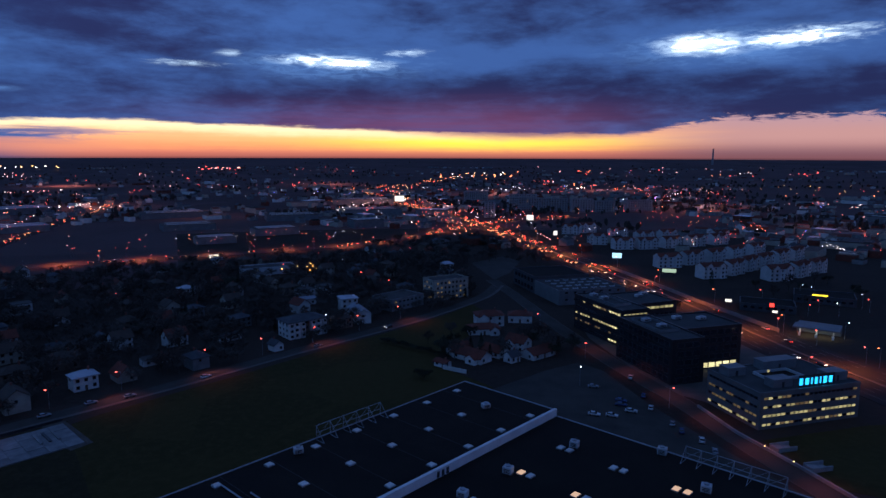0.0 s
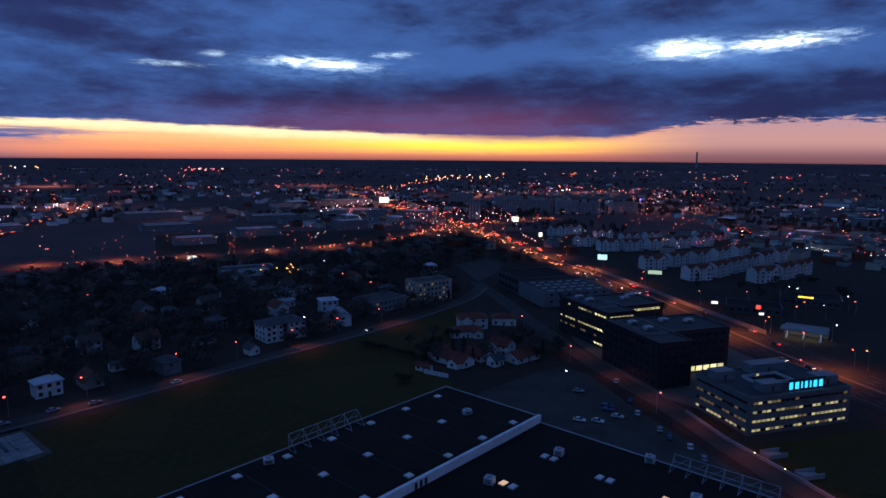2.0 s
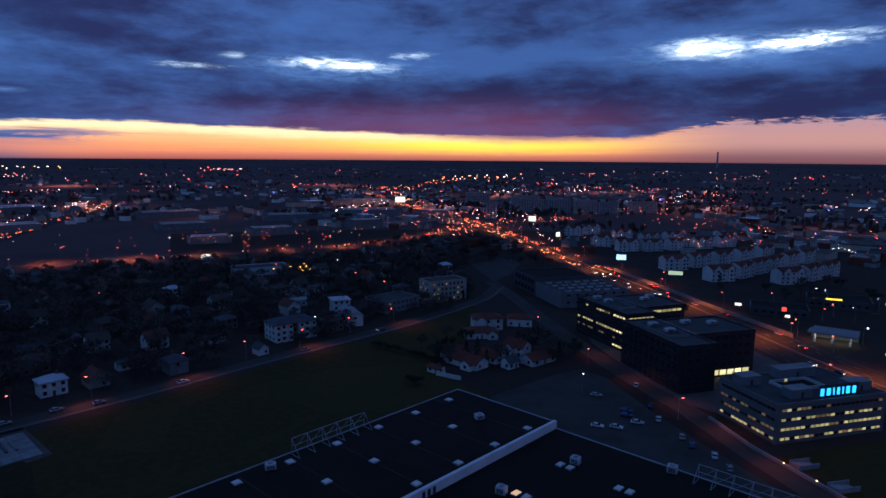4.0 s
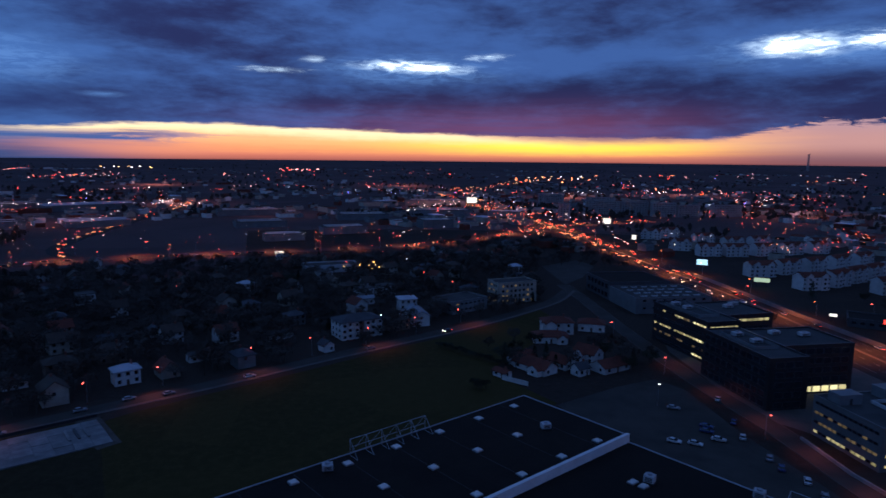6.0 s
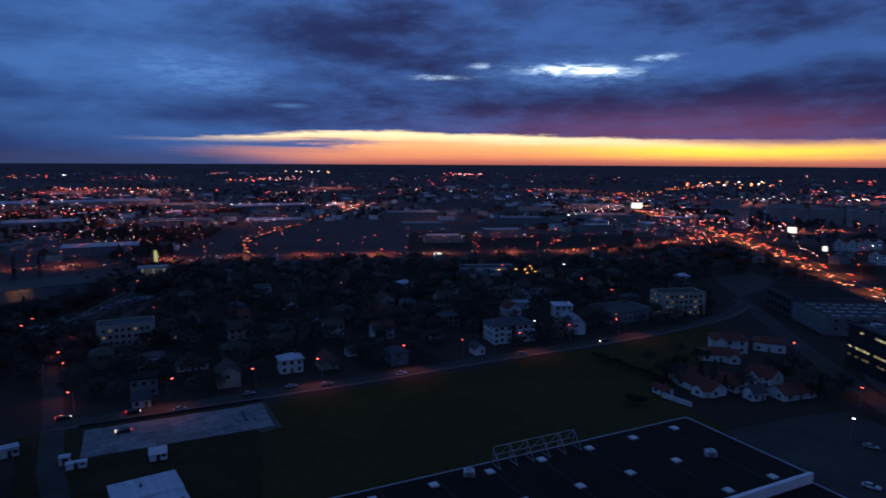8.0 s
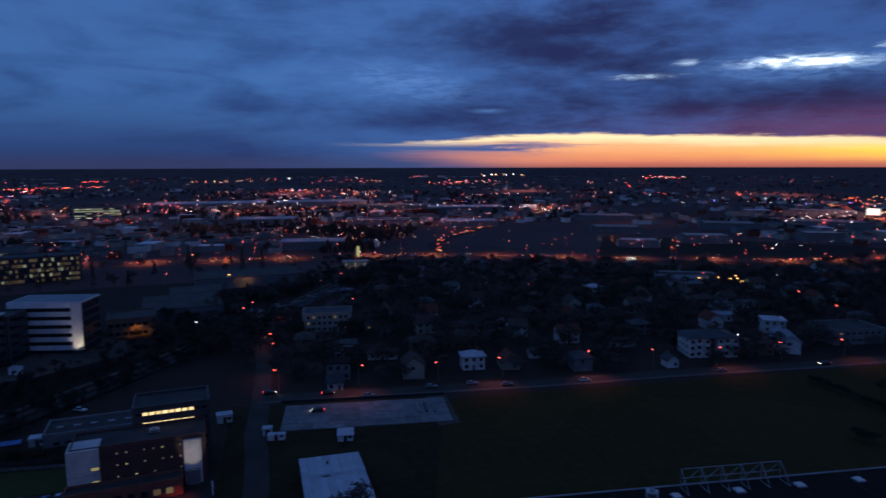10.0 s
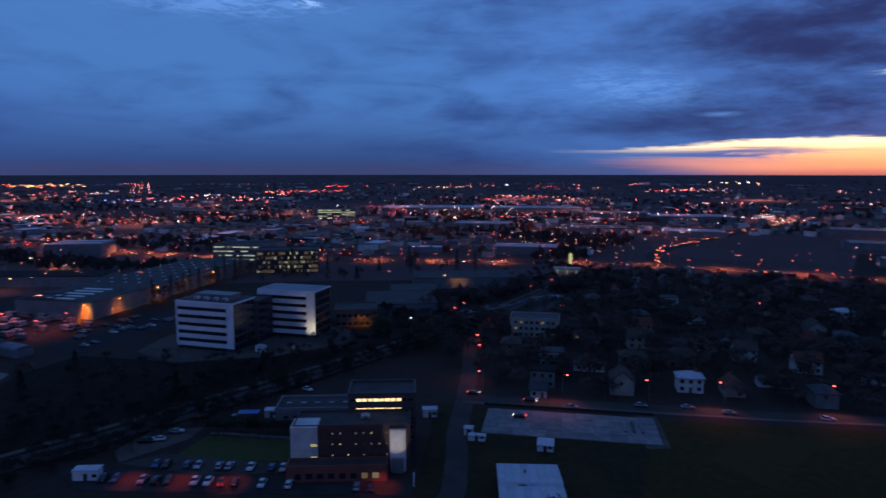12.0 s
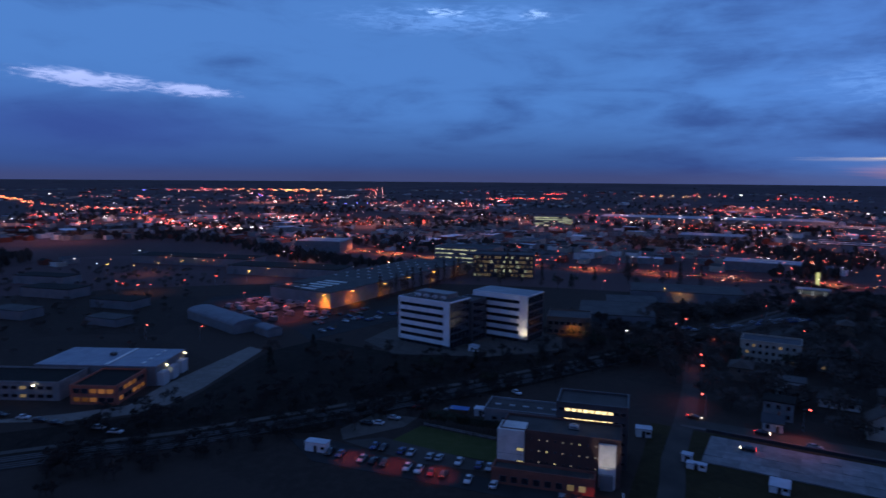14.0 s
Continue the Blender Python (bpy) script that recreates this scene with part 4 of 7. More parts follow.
om = pose(106.4, 207.9, 0, 0, 0, ang)


def penthouse(m, x0, y0, x1, y1, z0, z1, label):
    ob = thing("roof_house", m @ Matrix.Translation(((x0 + x1) / 2, (y0 + y1) / 2, z0)), label, "plant room", "roof houses")
    w, d, h = (x1 - x0) / 2, (y1 - y0) / 2, z1 - z0
    part("wall", boxed(-w, -d, 0, w, d, h), GREY_CLAD, ob)
    part("roof", boxed(-w - 0.15, -d - 0.15, h, w + 0.15, d + 0.15, h + 0.25, bevel=0.05), GREY_CLAD, ob)
    part("door", boxed(-0.5, -d - 0.06, 0, 0.5, -d - 0.01, 2.0), DARK_METAL, ob)
    return ob


penthouse(om, 1.5, 17.5, 9.0, 22.5, 12.65, 15.6, "grey roof plant room with pale flat top")
penthouse(om, 8.5, 3.5, 16.5, 8.0, 12.65, 15.4, "grey roof plant room with pale flat top")
penthouse(om, 32.5, 4.0, 41.0, 9.0, 12.65, 15.6, "grey roof plant room with pale flat top")
penthouse(om, 19, 20.0, 34, 25.0, 12.65, 15.8, "long grey roof plant room")


def light_well(m, x0, y0, x1, y1, z):
    """A sunken roof court with a raised kerb and one lit door on its far side."""
    ob = thing("roof_court", m @ Matrix.Translation((x0, y0, z)), "dark roof court behind a pale metal kerb", "roof court")
    w, d = x1 - x0, y1 - y0
    for a in ((0, 0, w, 0.35), (0, d - 0.35, w, d), (0, 0.35, 0.35, d - 0.35), (w - 0.35, 0.35, w, d - 0.35)):
        part("kerb", boxed(a[0], a[1], 0, a[2], a[3], 1.1, bevel=0.04), LIGHT_CLAD, ob)
    part("court_floor", boxed(0.36, 0.36, 0.004, w - 0.36, d - 0.36, 0.12), FELT, ob)
    part("lit_door", boxed(w * 0.42, d - 0.42, 0.13, w * 0.42 + 1.0, d - 0.36, 1.0), WARM, ob, "lit glass door")


light_well(om, 12.5, 9.5, 27.5, 18.0, 12.65)


def roof_sign():
    ob = thing("roof_sign", om @ Matrix.Translation((17.6, 1.6, 12.6)), "glowing blue rooftop sign on a dark backing", "sign")
    for x in (0.5, 5, 10, 14.5):
        part("post", tube(bmesh.new(), (x, 0.5, 0), (x, 0.5, 4.2), 0.1), DARK_METAL, ob)
    part("backing", boxed(-0.3, 0.25, 0.2, 15.4, 0.4, 4.3), DARK_METAL, ob)
    blue = lit("blue_sign_glow", (0.02, 0.42, 1.0), 1.7)
    x = 0.0
    # plain tall blocks for the glowing shapes
    for w in (1.5, 1.6, 0.6, 1.2, 0.6, 1.5, 1.5):
        part("glowing_block", boxed(x, 0.0, 0.85, x + w, 0.24, 3.3, bevel=0.12), blue, ob)
        x += w + 0.95


roof_sign()


def lit_dark_b(side, s, i, n):
    return BRIGHT_ROOM if side == "f" and s == 0 and i > 0 else None


def lit_dark_a(side, s, i, n):
    r = random.Random(s * 57 + i * 13 + ord(side)).random()
    if side == "f":
        return WARM if s in (0, 1, 4) and i < 3 else (WARM if s == 4 else None)
    if s == 0 and i < 4 or s == 2 and i < 3 or s == 4 and i < 4:
        return BRIGHT_ROOM
    return WARM if s == 2 and r < 0.8 or s == 4 and r < 0.25 else (WARM_DIM if s in (1, 4) and r < 0.5 else None)


office("office_building", "dark glazed five-storey office wing beside the access road", (91.6, 250.5), 17.0, 15.5, 40, 5, 3.62, BLACK_CLAD, DARK_ROOF, lambda *q: None, (3.3, 2.3), 0.7, 3.7, "fl")
office("office_building", "dark glazed office wing over a brightly lit ground floor", tuple((pose(91.6, 250.5, 0, 0, 0, 17) @ Vector((15.6, 13, 0)))[:2]), 17.0, 29.5, 24, 5, 3.62, BLACK_CLAD, DARK_ROOF, lit_dark_b, (3.3, 2.3), 0.7, 3.7, "fr")
office("office_building", "dark office block with bright strips of lit windows", (85.4, 302), 21.0, 16, 41, 5, 3.5, BLACK_CLAD, DARK_ROOF, lit_dark_a, (1.9, 1.1), 1.2, 2.3, "fl")
office("office_building", "dark office wing with a bright lit upper floor", tuple((pose(85.4, 302, 0, 0, 0, 21) @ Vector((16.1, 9, 0)))[:2]), 21.0, 24, 26, 5, 3.5, BLACK_CLAD, DARK_ROOF, lambda side, s, i, n: WARM if side == "f" and s == 4 else None, (2.6, 1.3), 1.1, 2.9, "f")
bq, aq = pose(91.6, 250.5, 0, 0, 0, 17), pose(85.4, 302, 0, 0, 0, 21)
for m, x, y, z in ((bq, 8, 30, 18.35), (bq, 9, 20, 18.35), (bq, 24, 30, 18.35), (bq, 34, 26, 18.35), (aq, 8, 26, 17.75), (aq, 7, 34, 17.75), (aq, 28, 24, 17.75), (aq, 34, 28, 17.75)):
    q = m @ Vector((x, y, z))
    roof_unit(q.x, q.y, q.z, 4.0, 2.4, 1.6, 20, "grey rooftop air handling unit on an office")
for m, x0, y0, x1, y1, z in ((bq, 3, 12, 12.5, 34, 18.35), (aq, 3, 10, 13, 36, 17.75)):
    ob = thing("roof_screen", m @ Matrix.Translation((x0, y0, z)), "grey louvred screen round rooftop plant", "roof screen", "roof screens")
    for a in ((0, 0, x1 - x0, 0.15), (0, y1 - y0 - 0.15, x1 - x0, y1 - y0), (0, 0.15, 0.15, y1 - y0 - 0.15), (x1 - x0 - 0.15, 0.15, x1 - x0, y1 - y0 - 0.15)):
        part("louvre_panel", boxed(a[0], a[1], 0, a[2], a[3], 1.2), GREY_CLAD, ob)
office("retail_hall", "large grey box hall with rows of roof lights", (71.3, 389.9), 16.4, 46, 36, 2, 4.3, GREY_CLAD, GREY_FELT, lambda *q: None, (2.0, 1.2), 2.7, 6.0, "f", parapet=0.6)
rq = pose(71.3, 389.9, 0, 0, 0, 16.4) @ Vector((0, 36.1, 0))
office("retail_hall", "taller dark front hall with a glazed entrance", (rq.x, rq.y), 16.4, 40, 36, 2, 5.3, DARK_CLAD, FELT, lambda *q: None, (4.2, 3.0), 1.4, 5.4, "l", parapet=0.8)
bm_m = pose(71.3, 389.9, 0, 0, 0, 16.4)
for i in range(6):
    for j in range(4):
        q = bm_m @ Vector((7 + i * 6.5, 5 + j * 8.6, 8.86))
        ob = thing("roof_light", pose(q.x, q.y, q.z, 0, 0, 16.4), "pale ridge roof light on a hall", "skylight", "roof lights")
        bm = bmesh.new()
        box(bm, -1.7, -0.9, 0, 1.7, 0.9, 0.3)
        part("kerb", bm, GALVANISED, ob)
        part("glazing", gable_walls(3.2, 1.6, 0.35, 0.5), PLASTIC_DOME, ob)
yard("paved_court", [(24, 546), (38, 471), (52, 500), (67, 555), (55, 583)], OLD_ASPHALT, "worn asphalt yard behind a hall", 0.08, "pavement")
take(42, 520, 30)


def wall_run(name, pts, h, mat, label, t=0.25):
    bm = bmesh.new()
    for a, b in zip(pts, pts[1:]):
        a, b = Vector(a), Vector(b)
        d = (b - a).normalized()
        s = Vector((d.y, -d.x)) * t / 2
        prism(bm, [tuple(a + s), tuple(b + s), tuple(b - s), tuple(a - s)][::-1], -0.2, h)
    bmesh.ops.recalc_face_normals(bm, faces=bm.faces)
    return tagged(part(name, bm, mat), label, "wall", kind="structure")


wall_run("noise_barrier", [(136, 520), (150, 455), (160, 398), (176, 330)], 2.4, GREY_CLAD, "grey noise barrier beside the highway")
wall_run("retaining_wall", [(94, 228), (98, 205), (103, 190), (107.5, 176), (112.5, 158), (118, 140)], 1.1, CONCRETE, "low pale concrete retaining wall beside the access road", 0.6)
wall_run("garden_wall", [(0, 270), (10, 264)], 1.8, WHITE_RENDER, "white rendered garden wall")


def outdoor_steps(x, y, turn):
    """A short flight of concrete steps between cheek walls, down a lawn edge."""
    ob = thing("outdoor_steps", at_plan(x, y, 0, turn), "pale concrete steps beside a retaining wall", "steps", "outdoor steps")
    for i in range(6):
        part("step", boxed(i * 1.1, -1.6, -0.2, i * 1.1 + 1.1, 1.6, 1.1 - 0.17 * i), CONCRETE, ob)
    for y0 in (-2.0, 1.6):
        part("cheek", boxed(-0.2, y0, -0.2, 6.8, y0 + 0.4, 1.5, bevel=0.04), CONCRETE, ob)


outdoor_steps(104.5, 193, 14)
outdoor_steps(108.0, 180, 14)
for x, y in ((101.6, 193.5), (105.2, 183)):
    ob = thing("bollard_lamp", at_plan(x, y), "short bollard with a small yellow lamp", "bollard lamp", "bollard lamps")
    part("post", tube(bmesh.new(), (0, 0, -0.1), (0, 0, 1.0), 0.09), DARK_METAL, ob)
    part("lens", tube(bmesh.new(), (0, 0, 1.0), (0, 0, 1.35), 0.2, n=8), lit("bollard_glow", (1.0, 0.72, 0.22), 3.0), ob, "glowing lens")

# ---------------------------------------------------------------- houses
def paint_of(kind):
    return {"w": WHITE_RENDER, "g": GREY_RENDER, "b": BEIGE_RENDER, "n": BROWN_RENDER}[kind]


HOUSE = {}
for key, w, d, h, rise, wall, roof, rm, label, st, lp in (
    ("white_blue", 11.0, 8.5, 5.8, 2.4, "w", "hip", SHEET_BLUE, "white two-storey house under a pale sheet roof", 2, None),
    ("white_red", 12, 9.5, 5.6, 3.4, "w", "gable", TILE_RED, "white house with a red tiled gable roof", 2, None),
    ("white_brown", 11, 9, 5.6, 3.6, "w", "gable", TILE_BROWN, "white house with a brown gable roof", 2, None),
    ("white_flat", 12, 10, 6.4, 0, "w", "flat", GREY_FELT, "white flat-roofed two-storey house", 2, None),
    ("grey_hip", 11, 9, 5.4, 2.6, "g", "hip", TILE_GREY, "grey house with a dark hipped roof", 2, None),
    ("grey_flat", 11, 10, 6.6, 0, "g", "flat", FELT, "plain grey cube house with a flat roof", 2, WARM_DIM),
    ("beige_brown", 12, 10, 5.8, 3.6, "b", "gable", TILE_BROWN, "beige house with a brown tiled gable roof", 2, None),
    ("beige_red", 11, 9, 3.4, 3.8, "b", "gable", TILE_RED, "low beige house under a steep red roof", 1, None),
    ("brown_hip", 13, 10, 5.6, 2.8, "n", "hip", TILE_BROWN, "brown house with a dark hipped roof", 2, None),
    ("white_low", 15, 6, 3.2, 1.0, "w", "gable", GREY_FELT, "long low white outbuilding", 1, None),
    ("white_small", 7, 6, 3.4, 2.2, "w", "gable", TILE_GREY, "small white gabled house", 1, None),
):
    HOUSE[key] = [make_house(w * 0.82, d * 0.82, h * 0.94, rise * 0.85, paint_of(wall), roof, rm, label, st, lp), False]


def place_house(key, x, y, turn):
    proto, used = HOUSE[key]
    m = at_plan(x, y, 0.0, turn)
    if used:
        copy_thing(proto, m)
    else:
        proto.matrix_world = m
        HOUSE[key][1] = True
    take(x, y, 8)


STREET = 46.0
for key, x, y, turn in (
    ("white_blue", -142, 246, STREET), ("beige_red", -131, 256, STREET + 90), ("beige_brown", -155, 224, STREET + 90), ("brown_hip", -173, 251, STREET),
    ("white_flat", -195, 226, STREET), ("white_low", -180, 233, STREET), ("grey_flat", -177, 205, STREET), ("white_small", -168, 195, STREET),
    ("white_red", -209, 299, STREET), ("white_flat", -244, 366, STREET), ("grey_hip", -225, 318, STREET + 90), ("white_small", -180, 290, STREET),
    ("white_low", -174, 298, STREET), ("white_small", -167, 308, STREET + 90), ("white_brown", -154, 300, STREET), ("grey_flat", -218, 268, STREET),
    ("brown_hip", -164, 270, STREET), ("white_red", -130, 305, STREET), ("grey_hip", -107, 272, STREET + 90), ("beige_brown", -158, 366, STREET + 90),
    ("white_blue", -167, 413, STREET), ("white_flat", -212, 488, STREET), ("white_brown", -136, 416, STREET + 90), ("beige_brown", -128, 383, STREET),
):
    place_house(key, x, y, turn)
for key, x, y, turn in (
    ("grey_hip", -142, 361, STREET), ("white_low", -127, 277, STREET), ("white_low", -107, 313, STREET), ("white_small", -79, 297, STREET + 90),
    ("white_red", -84, 372, STREET + 90), ("white_blue", -187, 530, 20), ("white_low", -150, 511, 20), ("white_flat", -78, 420, STREET),
    ("brown_hip", -55, 338, STREET), ("grey_flat", -12, 563, 30), ("white_blue", 3, 512, 20),
    ("white_flat", -131, 462, STREET), ("white_flat", -89, 409, STREET), ("grey_hip", -64, 505, STREET), ("grey_hip", -109, 340, STREET),
    ("white_small", 31, 281, 40),
):
    place_house(key, x, y, turn)


def lit_apart(side, s, i, n):
    r = random.Random(s * 11 + i * 3 + ord(side)).random()
    return WARM_DIM if r < 0.08 else None


def villa(x, y, turn, w, d, h, rise, roof, label, wing=None, storeys=1):
    """A white villa under red tiles, with an optional gabled wing (x, y, width, depth) towards its front."""
    ob = make_house(w, d, h, rise, WHITE_RENDER, roof, TILE_RED, label, storeys, None, "villa")
    ob.matrix_world = at_plan(x, y, 0, turn)
    tagged(ob, group="red-roofed villas")
    if wing:
        wx, wy, ww, wd = wing
        for name, bm, mat in (("wing_wall", gable_walls(wd, ww, h - 0.2, rise * 0.7), WHITE_RENDER), ("wing_roof", gable_roof(wd, ww, h - 0.2, rise * 0.7, 0.4), TILE_RED)):
            bmesh.ops.transform(bm, matrix=pose(wx, wy, 0, 0, 0, 90), verts=bm.verts)
            part(name, bm, mat, ob)
        put_window(ob, 1.3, 1.3, GLASS, wx, wy - wd / 2 - 0.01, 0.9, 0)
    take(x, y, 7)


villa(13, 284, -43, 17, 8, 2.8, 2.5, "gable", "long low white villa under red roof tiles", (4.5, -3.5, 5.5, 6.0))
villa(7.5, 293, 47, 11, 6.5, 2.7, 2.0, "gable", "low white villa wing under red roof tiles")
villa(24, 290, -43, 10, 7, 2.9, 2.2, "gable", "small white house under a red gable roof")
villa(44, 289, 40, 15, 8, 2.7, 2.2, "gable", "long white outbuilding under a red lean roof")
villa(36, 299, -40, 10, 7.5, 4.6, 2.6, "gable", "white house with a red gable roof and a front wing", (-1.0, -4.0, 4.5, 4.0), 2)
villa(21, 328, 6, 16, 9, 3.0, 2.4, "hip", "white villa front range under a red hipped roof", (5.0, -4.5, 4.5, 4.0))
villa(25, 345, 8, 15, 10, 5.8, 2.4, "hip", "white two-storey villa with arched balconies and red roof", (-4.0, -5.0, 5.0, 4.0), 2)
villa(43, 352, -8, 13, 9, 4.0, 2.2, "hip", "white villa with a long veranda and red roof", None, 1)
villa(0, 274, -40, 6.5, 4.0, 2.3, 0.9, "gable", "small white garage under red tiles")


def apartment_house(x, y, turn, a, b, h):
    """Two white wings with corner bays round a dark recessed stair, under one broad hipped roof."""
    ob = thing("apartment_house", at_plan(x, y, 0, turn), "white three-storey apartment house under a broad dark hipped roof", "apartment house")
    for x0, x1 in ((0, a * 0.42), (a * 0.58, a)):
        part("wing", boxed(x0, 0, -0.3, x1, b, h), WHITE_RENDER, ob)
        for bx in (x0 + 1.2, x1 - 1.2):
            bay = part("bay", boxed(bx - 1.2, -0.9, -0.2, bx + 1.2, -0.02, h - 0.8, bevel=0.15), WHITE_RENDER, ob)
            for s in range(3):
                put_window(bay, 1.5, 1.3, GLASS, bx, -0.93, s * h / 3 + 0.9, 0)
        for s in range(3):
            put_window(ob, 1.4, 1.4, GLASS, (x0 + x1) / 2, -0.01, s * h / 3 + 0.9, 0)
            part("balcony", boxed((x0 + x1) / 2 - 1.3, -1.1, s * h / 3 - 0.1, (x0 + x1) / 2 + 1.3, -0.03, s * h / 3 + 0.9, bevel=0.04), WHITE_RENDER, ob)
    part("stair_hall", boxed(a * 0.42 + 0.01, 1.6, -0.3, a * 0.58 - 0.01, b - 1.0, h), BROWN_RENDER, ob, "dark recessed stair hall")
    for s in range(3):
        put_window(ob, 1.8, 1.6, GLASS, a / 2, 1.58, s * h / 3 + 0.9, 0)
        for i in range(3):
            put_window(ob, 1.2, 1.3, GLASS, -0.02, 2.2 + i * b / 3.2, s * h / 3 + 0.9, -90)
    bm = hip_roof(a, b, h, 2.7, 0.9)
    bmesh.ops.translate(bm, vec=(a / 2, b / 2, 0), verts=bm.verts)
    rf = part("roof", bm, TILE_GREY, ob)
    part("chimney", boxed(a * 0.6, b * 0.5, h + 1.4, a * 0.6 + 0.8, b * 0.5 + 0.6, h + 3.6), BRICK_RED, rf)
    take(x + 3, y + 9, 12)


apartment_house(-76.5, 313.5, 40, 21, 12, 8.2)
# stepped white house: a long gable towards the street and a taller cube behind it
for args, place in (((19, 8.5, 5.4, 2.4, WHITE_RENDER, "gable", GALV_ROOF, "long white house with its gable end to the street", 2), (-47, 354, 113)), ((9.5, 9.5, 8.6, 1.4, WHITE_RENDER, "hip", SHEET_BLUE, "tall white cube house under a low pale roof", 3), (-56, 373, 24)), ((13, 8, 3.6, 0.9, WHITE_RENDER, "gable", GALV_ROOF, "low white house with a pale flat-pitched roof", 1), (-86, 392, 35))):
    ob = make_house(*args)
    ob.matrix_world = at_plan(*place[:2], 0, place[2])
    take(place[0], place[1], 8)
office("workshop", "low grey workshop hall beside the street", (-30, 372), STREET, 26, 18, 2, 3.2, GREY_RENDER, GREY_FELT, lit_apart, (1.6, 1.0), 1.6, 3.2)
office("apartment_house", "beige four-storey block with some lit windows", (-6, 402), 30, 26, 14, 4, 3.0, BEIGE_RENDER, GREY_FELT, lambda side, s, i, n: WARM_DIM if random.Random(s * 7 + i * 5 + ord(side)).random() < 0.3 else None, (1.4, 1.5), 0.9, 2.8)
office("apartment_house", "large beige house block at the edge of the quarter", (-240, 240), STREET, 24, 14, 3, 3.0, BEIGE_RENDER, TILE_GREY, lit_apart, (1.3, 1.4), 0.9, 2.6)
office("workshop", "low white hall near the main road", (-150, 480), 28, 40, 18, 1, 5.0, LIGHT_CLAD, GREY_FELT, lit_apart, (1.6, 1.2), 2.4, 4.0)

# fill of the quarter between the meadow street and the main road
kinds = ["grey_hip", "beige_brown", "brown_hip", "brown_hip", "grey_hip", "beige_red", "beige_red", "brown_hip", "white_brown"]
for row in range(2, 16):
    for col in range(0, 24):
        base = Vector((-190, 196)) + Vector((0.695, 0.72)) * (col * 18.5) + Vector((-0.72, 0.695)) * (row * 19)
        x, y = base.x + rng.uniform(-4, 4), base.y + rng.uniform(-4, 4)
        road = 470 + (x + 450) * 0.45
        if y > road - 42 or x > 20 or x < -330 or rng.random() < 0.58 or not free_at(x, y, 8):
            continue
        place_house(rng.choice(kinds), x, y, STREET + rng.choice((0, 90)) + rng.uniform(-5, 5))


# ---------------------------------------------------------------- white estate beyond the highway
CREAM_RENDER = paint("cream_render", (0.66, 0.62, 0.60), (0.50, 0.47, 0.45), 0.85, scale=1.5)


def make_block(w, d, storeys):
    """A white block with three gabled bays and a dark roof."""
    h = storeys * 3.0
    ob = thing("apartment_block", Matrix(), "white gabled apartment block with a dark roof", "apartment block", "blocks of the white estate")
    part("wall", gable_walls(w, d, h, 2.6), CREAM_RENDER, ob)
    rf = part("roof", gable_roof(w, d, h, 2.6, 0.4), TILE_RED, ob)
    for sx in (-1, 1):
        for sy in (-1,):
            bm = gable_walls(1.6, 4.6, h + 1.0, 2.0)
            for v in bm.verts:
                v.co = Matrix.Rotation(radians(90), 3, "Z") @ v.co
                v.co += Vector((sx * w * 0.28, sy * (d / 2 + 0.2), 0))
            part("gabled_bay", bm, CREAM_RENDER, ob)
            bm = gable_roof(4.0, 4.6, h + 1.0, 2.0, 0.3)
            for v in bm.verts:
                v.co = Matrix.Rotation(radians(90), 3, "Z") @ v.co
                v.co += Vector((sx * w * 0.28, sy * (d / 2 - 1.0), 0))
            part("dormer_roof", bm, TILE_RED, rf)
            for s in range(storeys):
                put_window(ob, 1.5, 1.5, GLASS, sx * w * 0.28, sy * (d / 2 + 1.02), s * 3.0 + 0.9, 0 if sy < 0 else 180)
    for s in range(storeys):
        for x in (-0.45, 0.0, 0.45):
            put_window(ob, 1.2, 1.4, GLASS, x * w, -d / 2 - 0.01, s * 3.0 + 0.9, 0)
    return ob


spots = [(186, 531, 12), (211, 547, 30), (236, 560, 34), (262, 578, 36), (289, 597, 36)]
spots += [(203, 484, 16), (226, 500, 38), (246, 518, 40), (266, 534, 40), (290, 555, 40), (313, 573, 40)]
spots += [(249, 476, 14), (273, 492, 36), (294, 507, 36)]
spots += [(160, 668, -12), (177, 634, 10), (201, 636, 12), (228, 645, 20), (257, 657, 24), (286, 671, 24), (150, 756, -20), (172, 772, 18)]
spots += [(215, 690, 20), (245, 705, 22), (195, 720, 15), (300, 700, 25)]
spread_copies(make_block(20, 11, 3), [at_plan(x, y, 0, a) for x, y, a in spots])
for x, y, a in spots:
    take(x, y, 13)


PANEL_RENDER = paint("pale_concrete_panels", (0.36, 0.31, 0.30), (0.27, 0.235, 0.23), 0.85, scale=1.0)


def slab_block(x, y, turn, w, storeys, label):
    office("tower_block", label, (x, y), turn, w, 12, storeys, 2.9, PANEL_RENDER, GREY_FELT, lambda side, s, i, n: WARM_DIM if random.Random(s * 7 + i * 5 + int(x)).random() < 0.03 else None, (2.2, 1.2), 0.9, 4.2, "f")


for x, y, a, w, s in ((121, 1080, -24, 44, 7), (163, 1062, -10, 40, 7), (206, 1042, 2, 36, 7), (244, 1044, 6, 34, 6), (60, 951, -6, 16, 8), (118, 1170, -10, 50, 7), (40, 1260, -8, 46, 7), (300, 1060, 12, 46, 6)):
    slab_block(x, y, a, w, s, "grey concrete slab block of flats far along the highway")

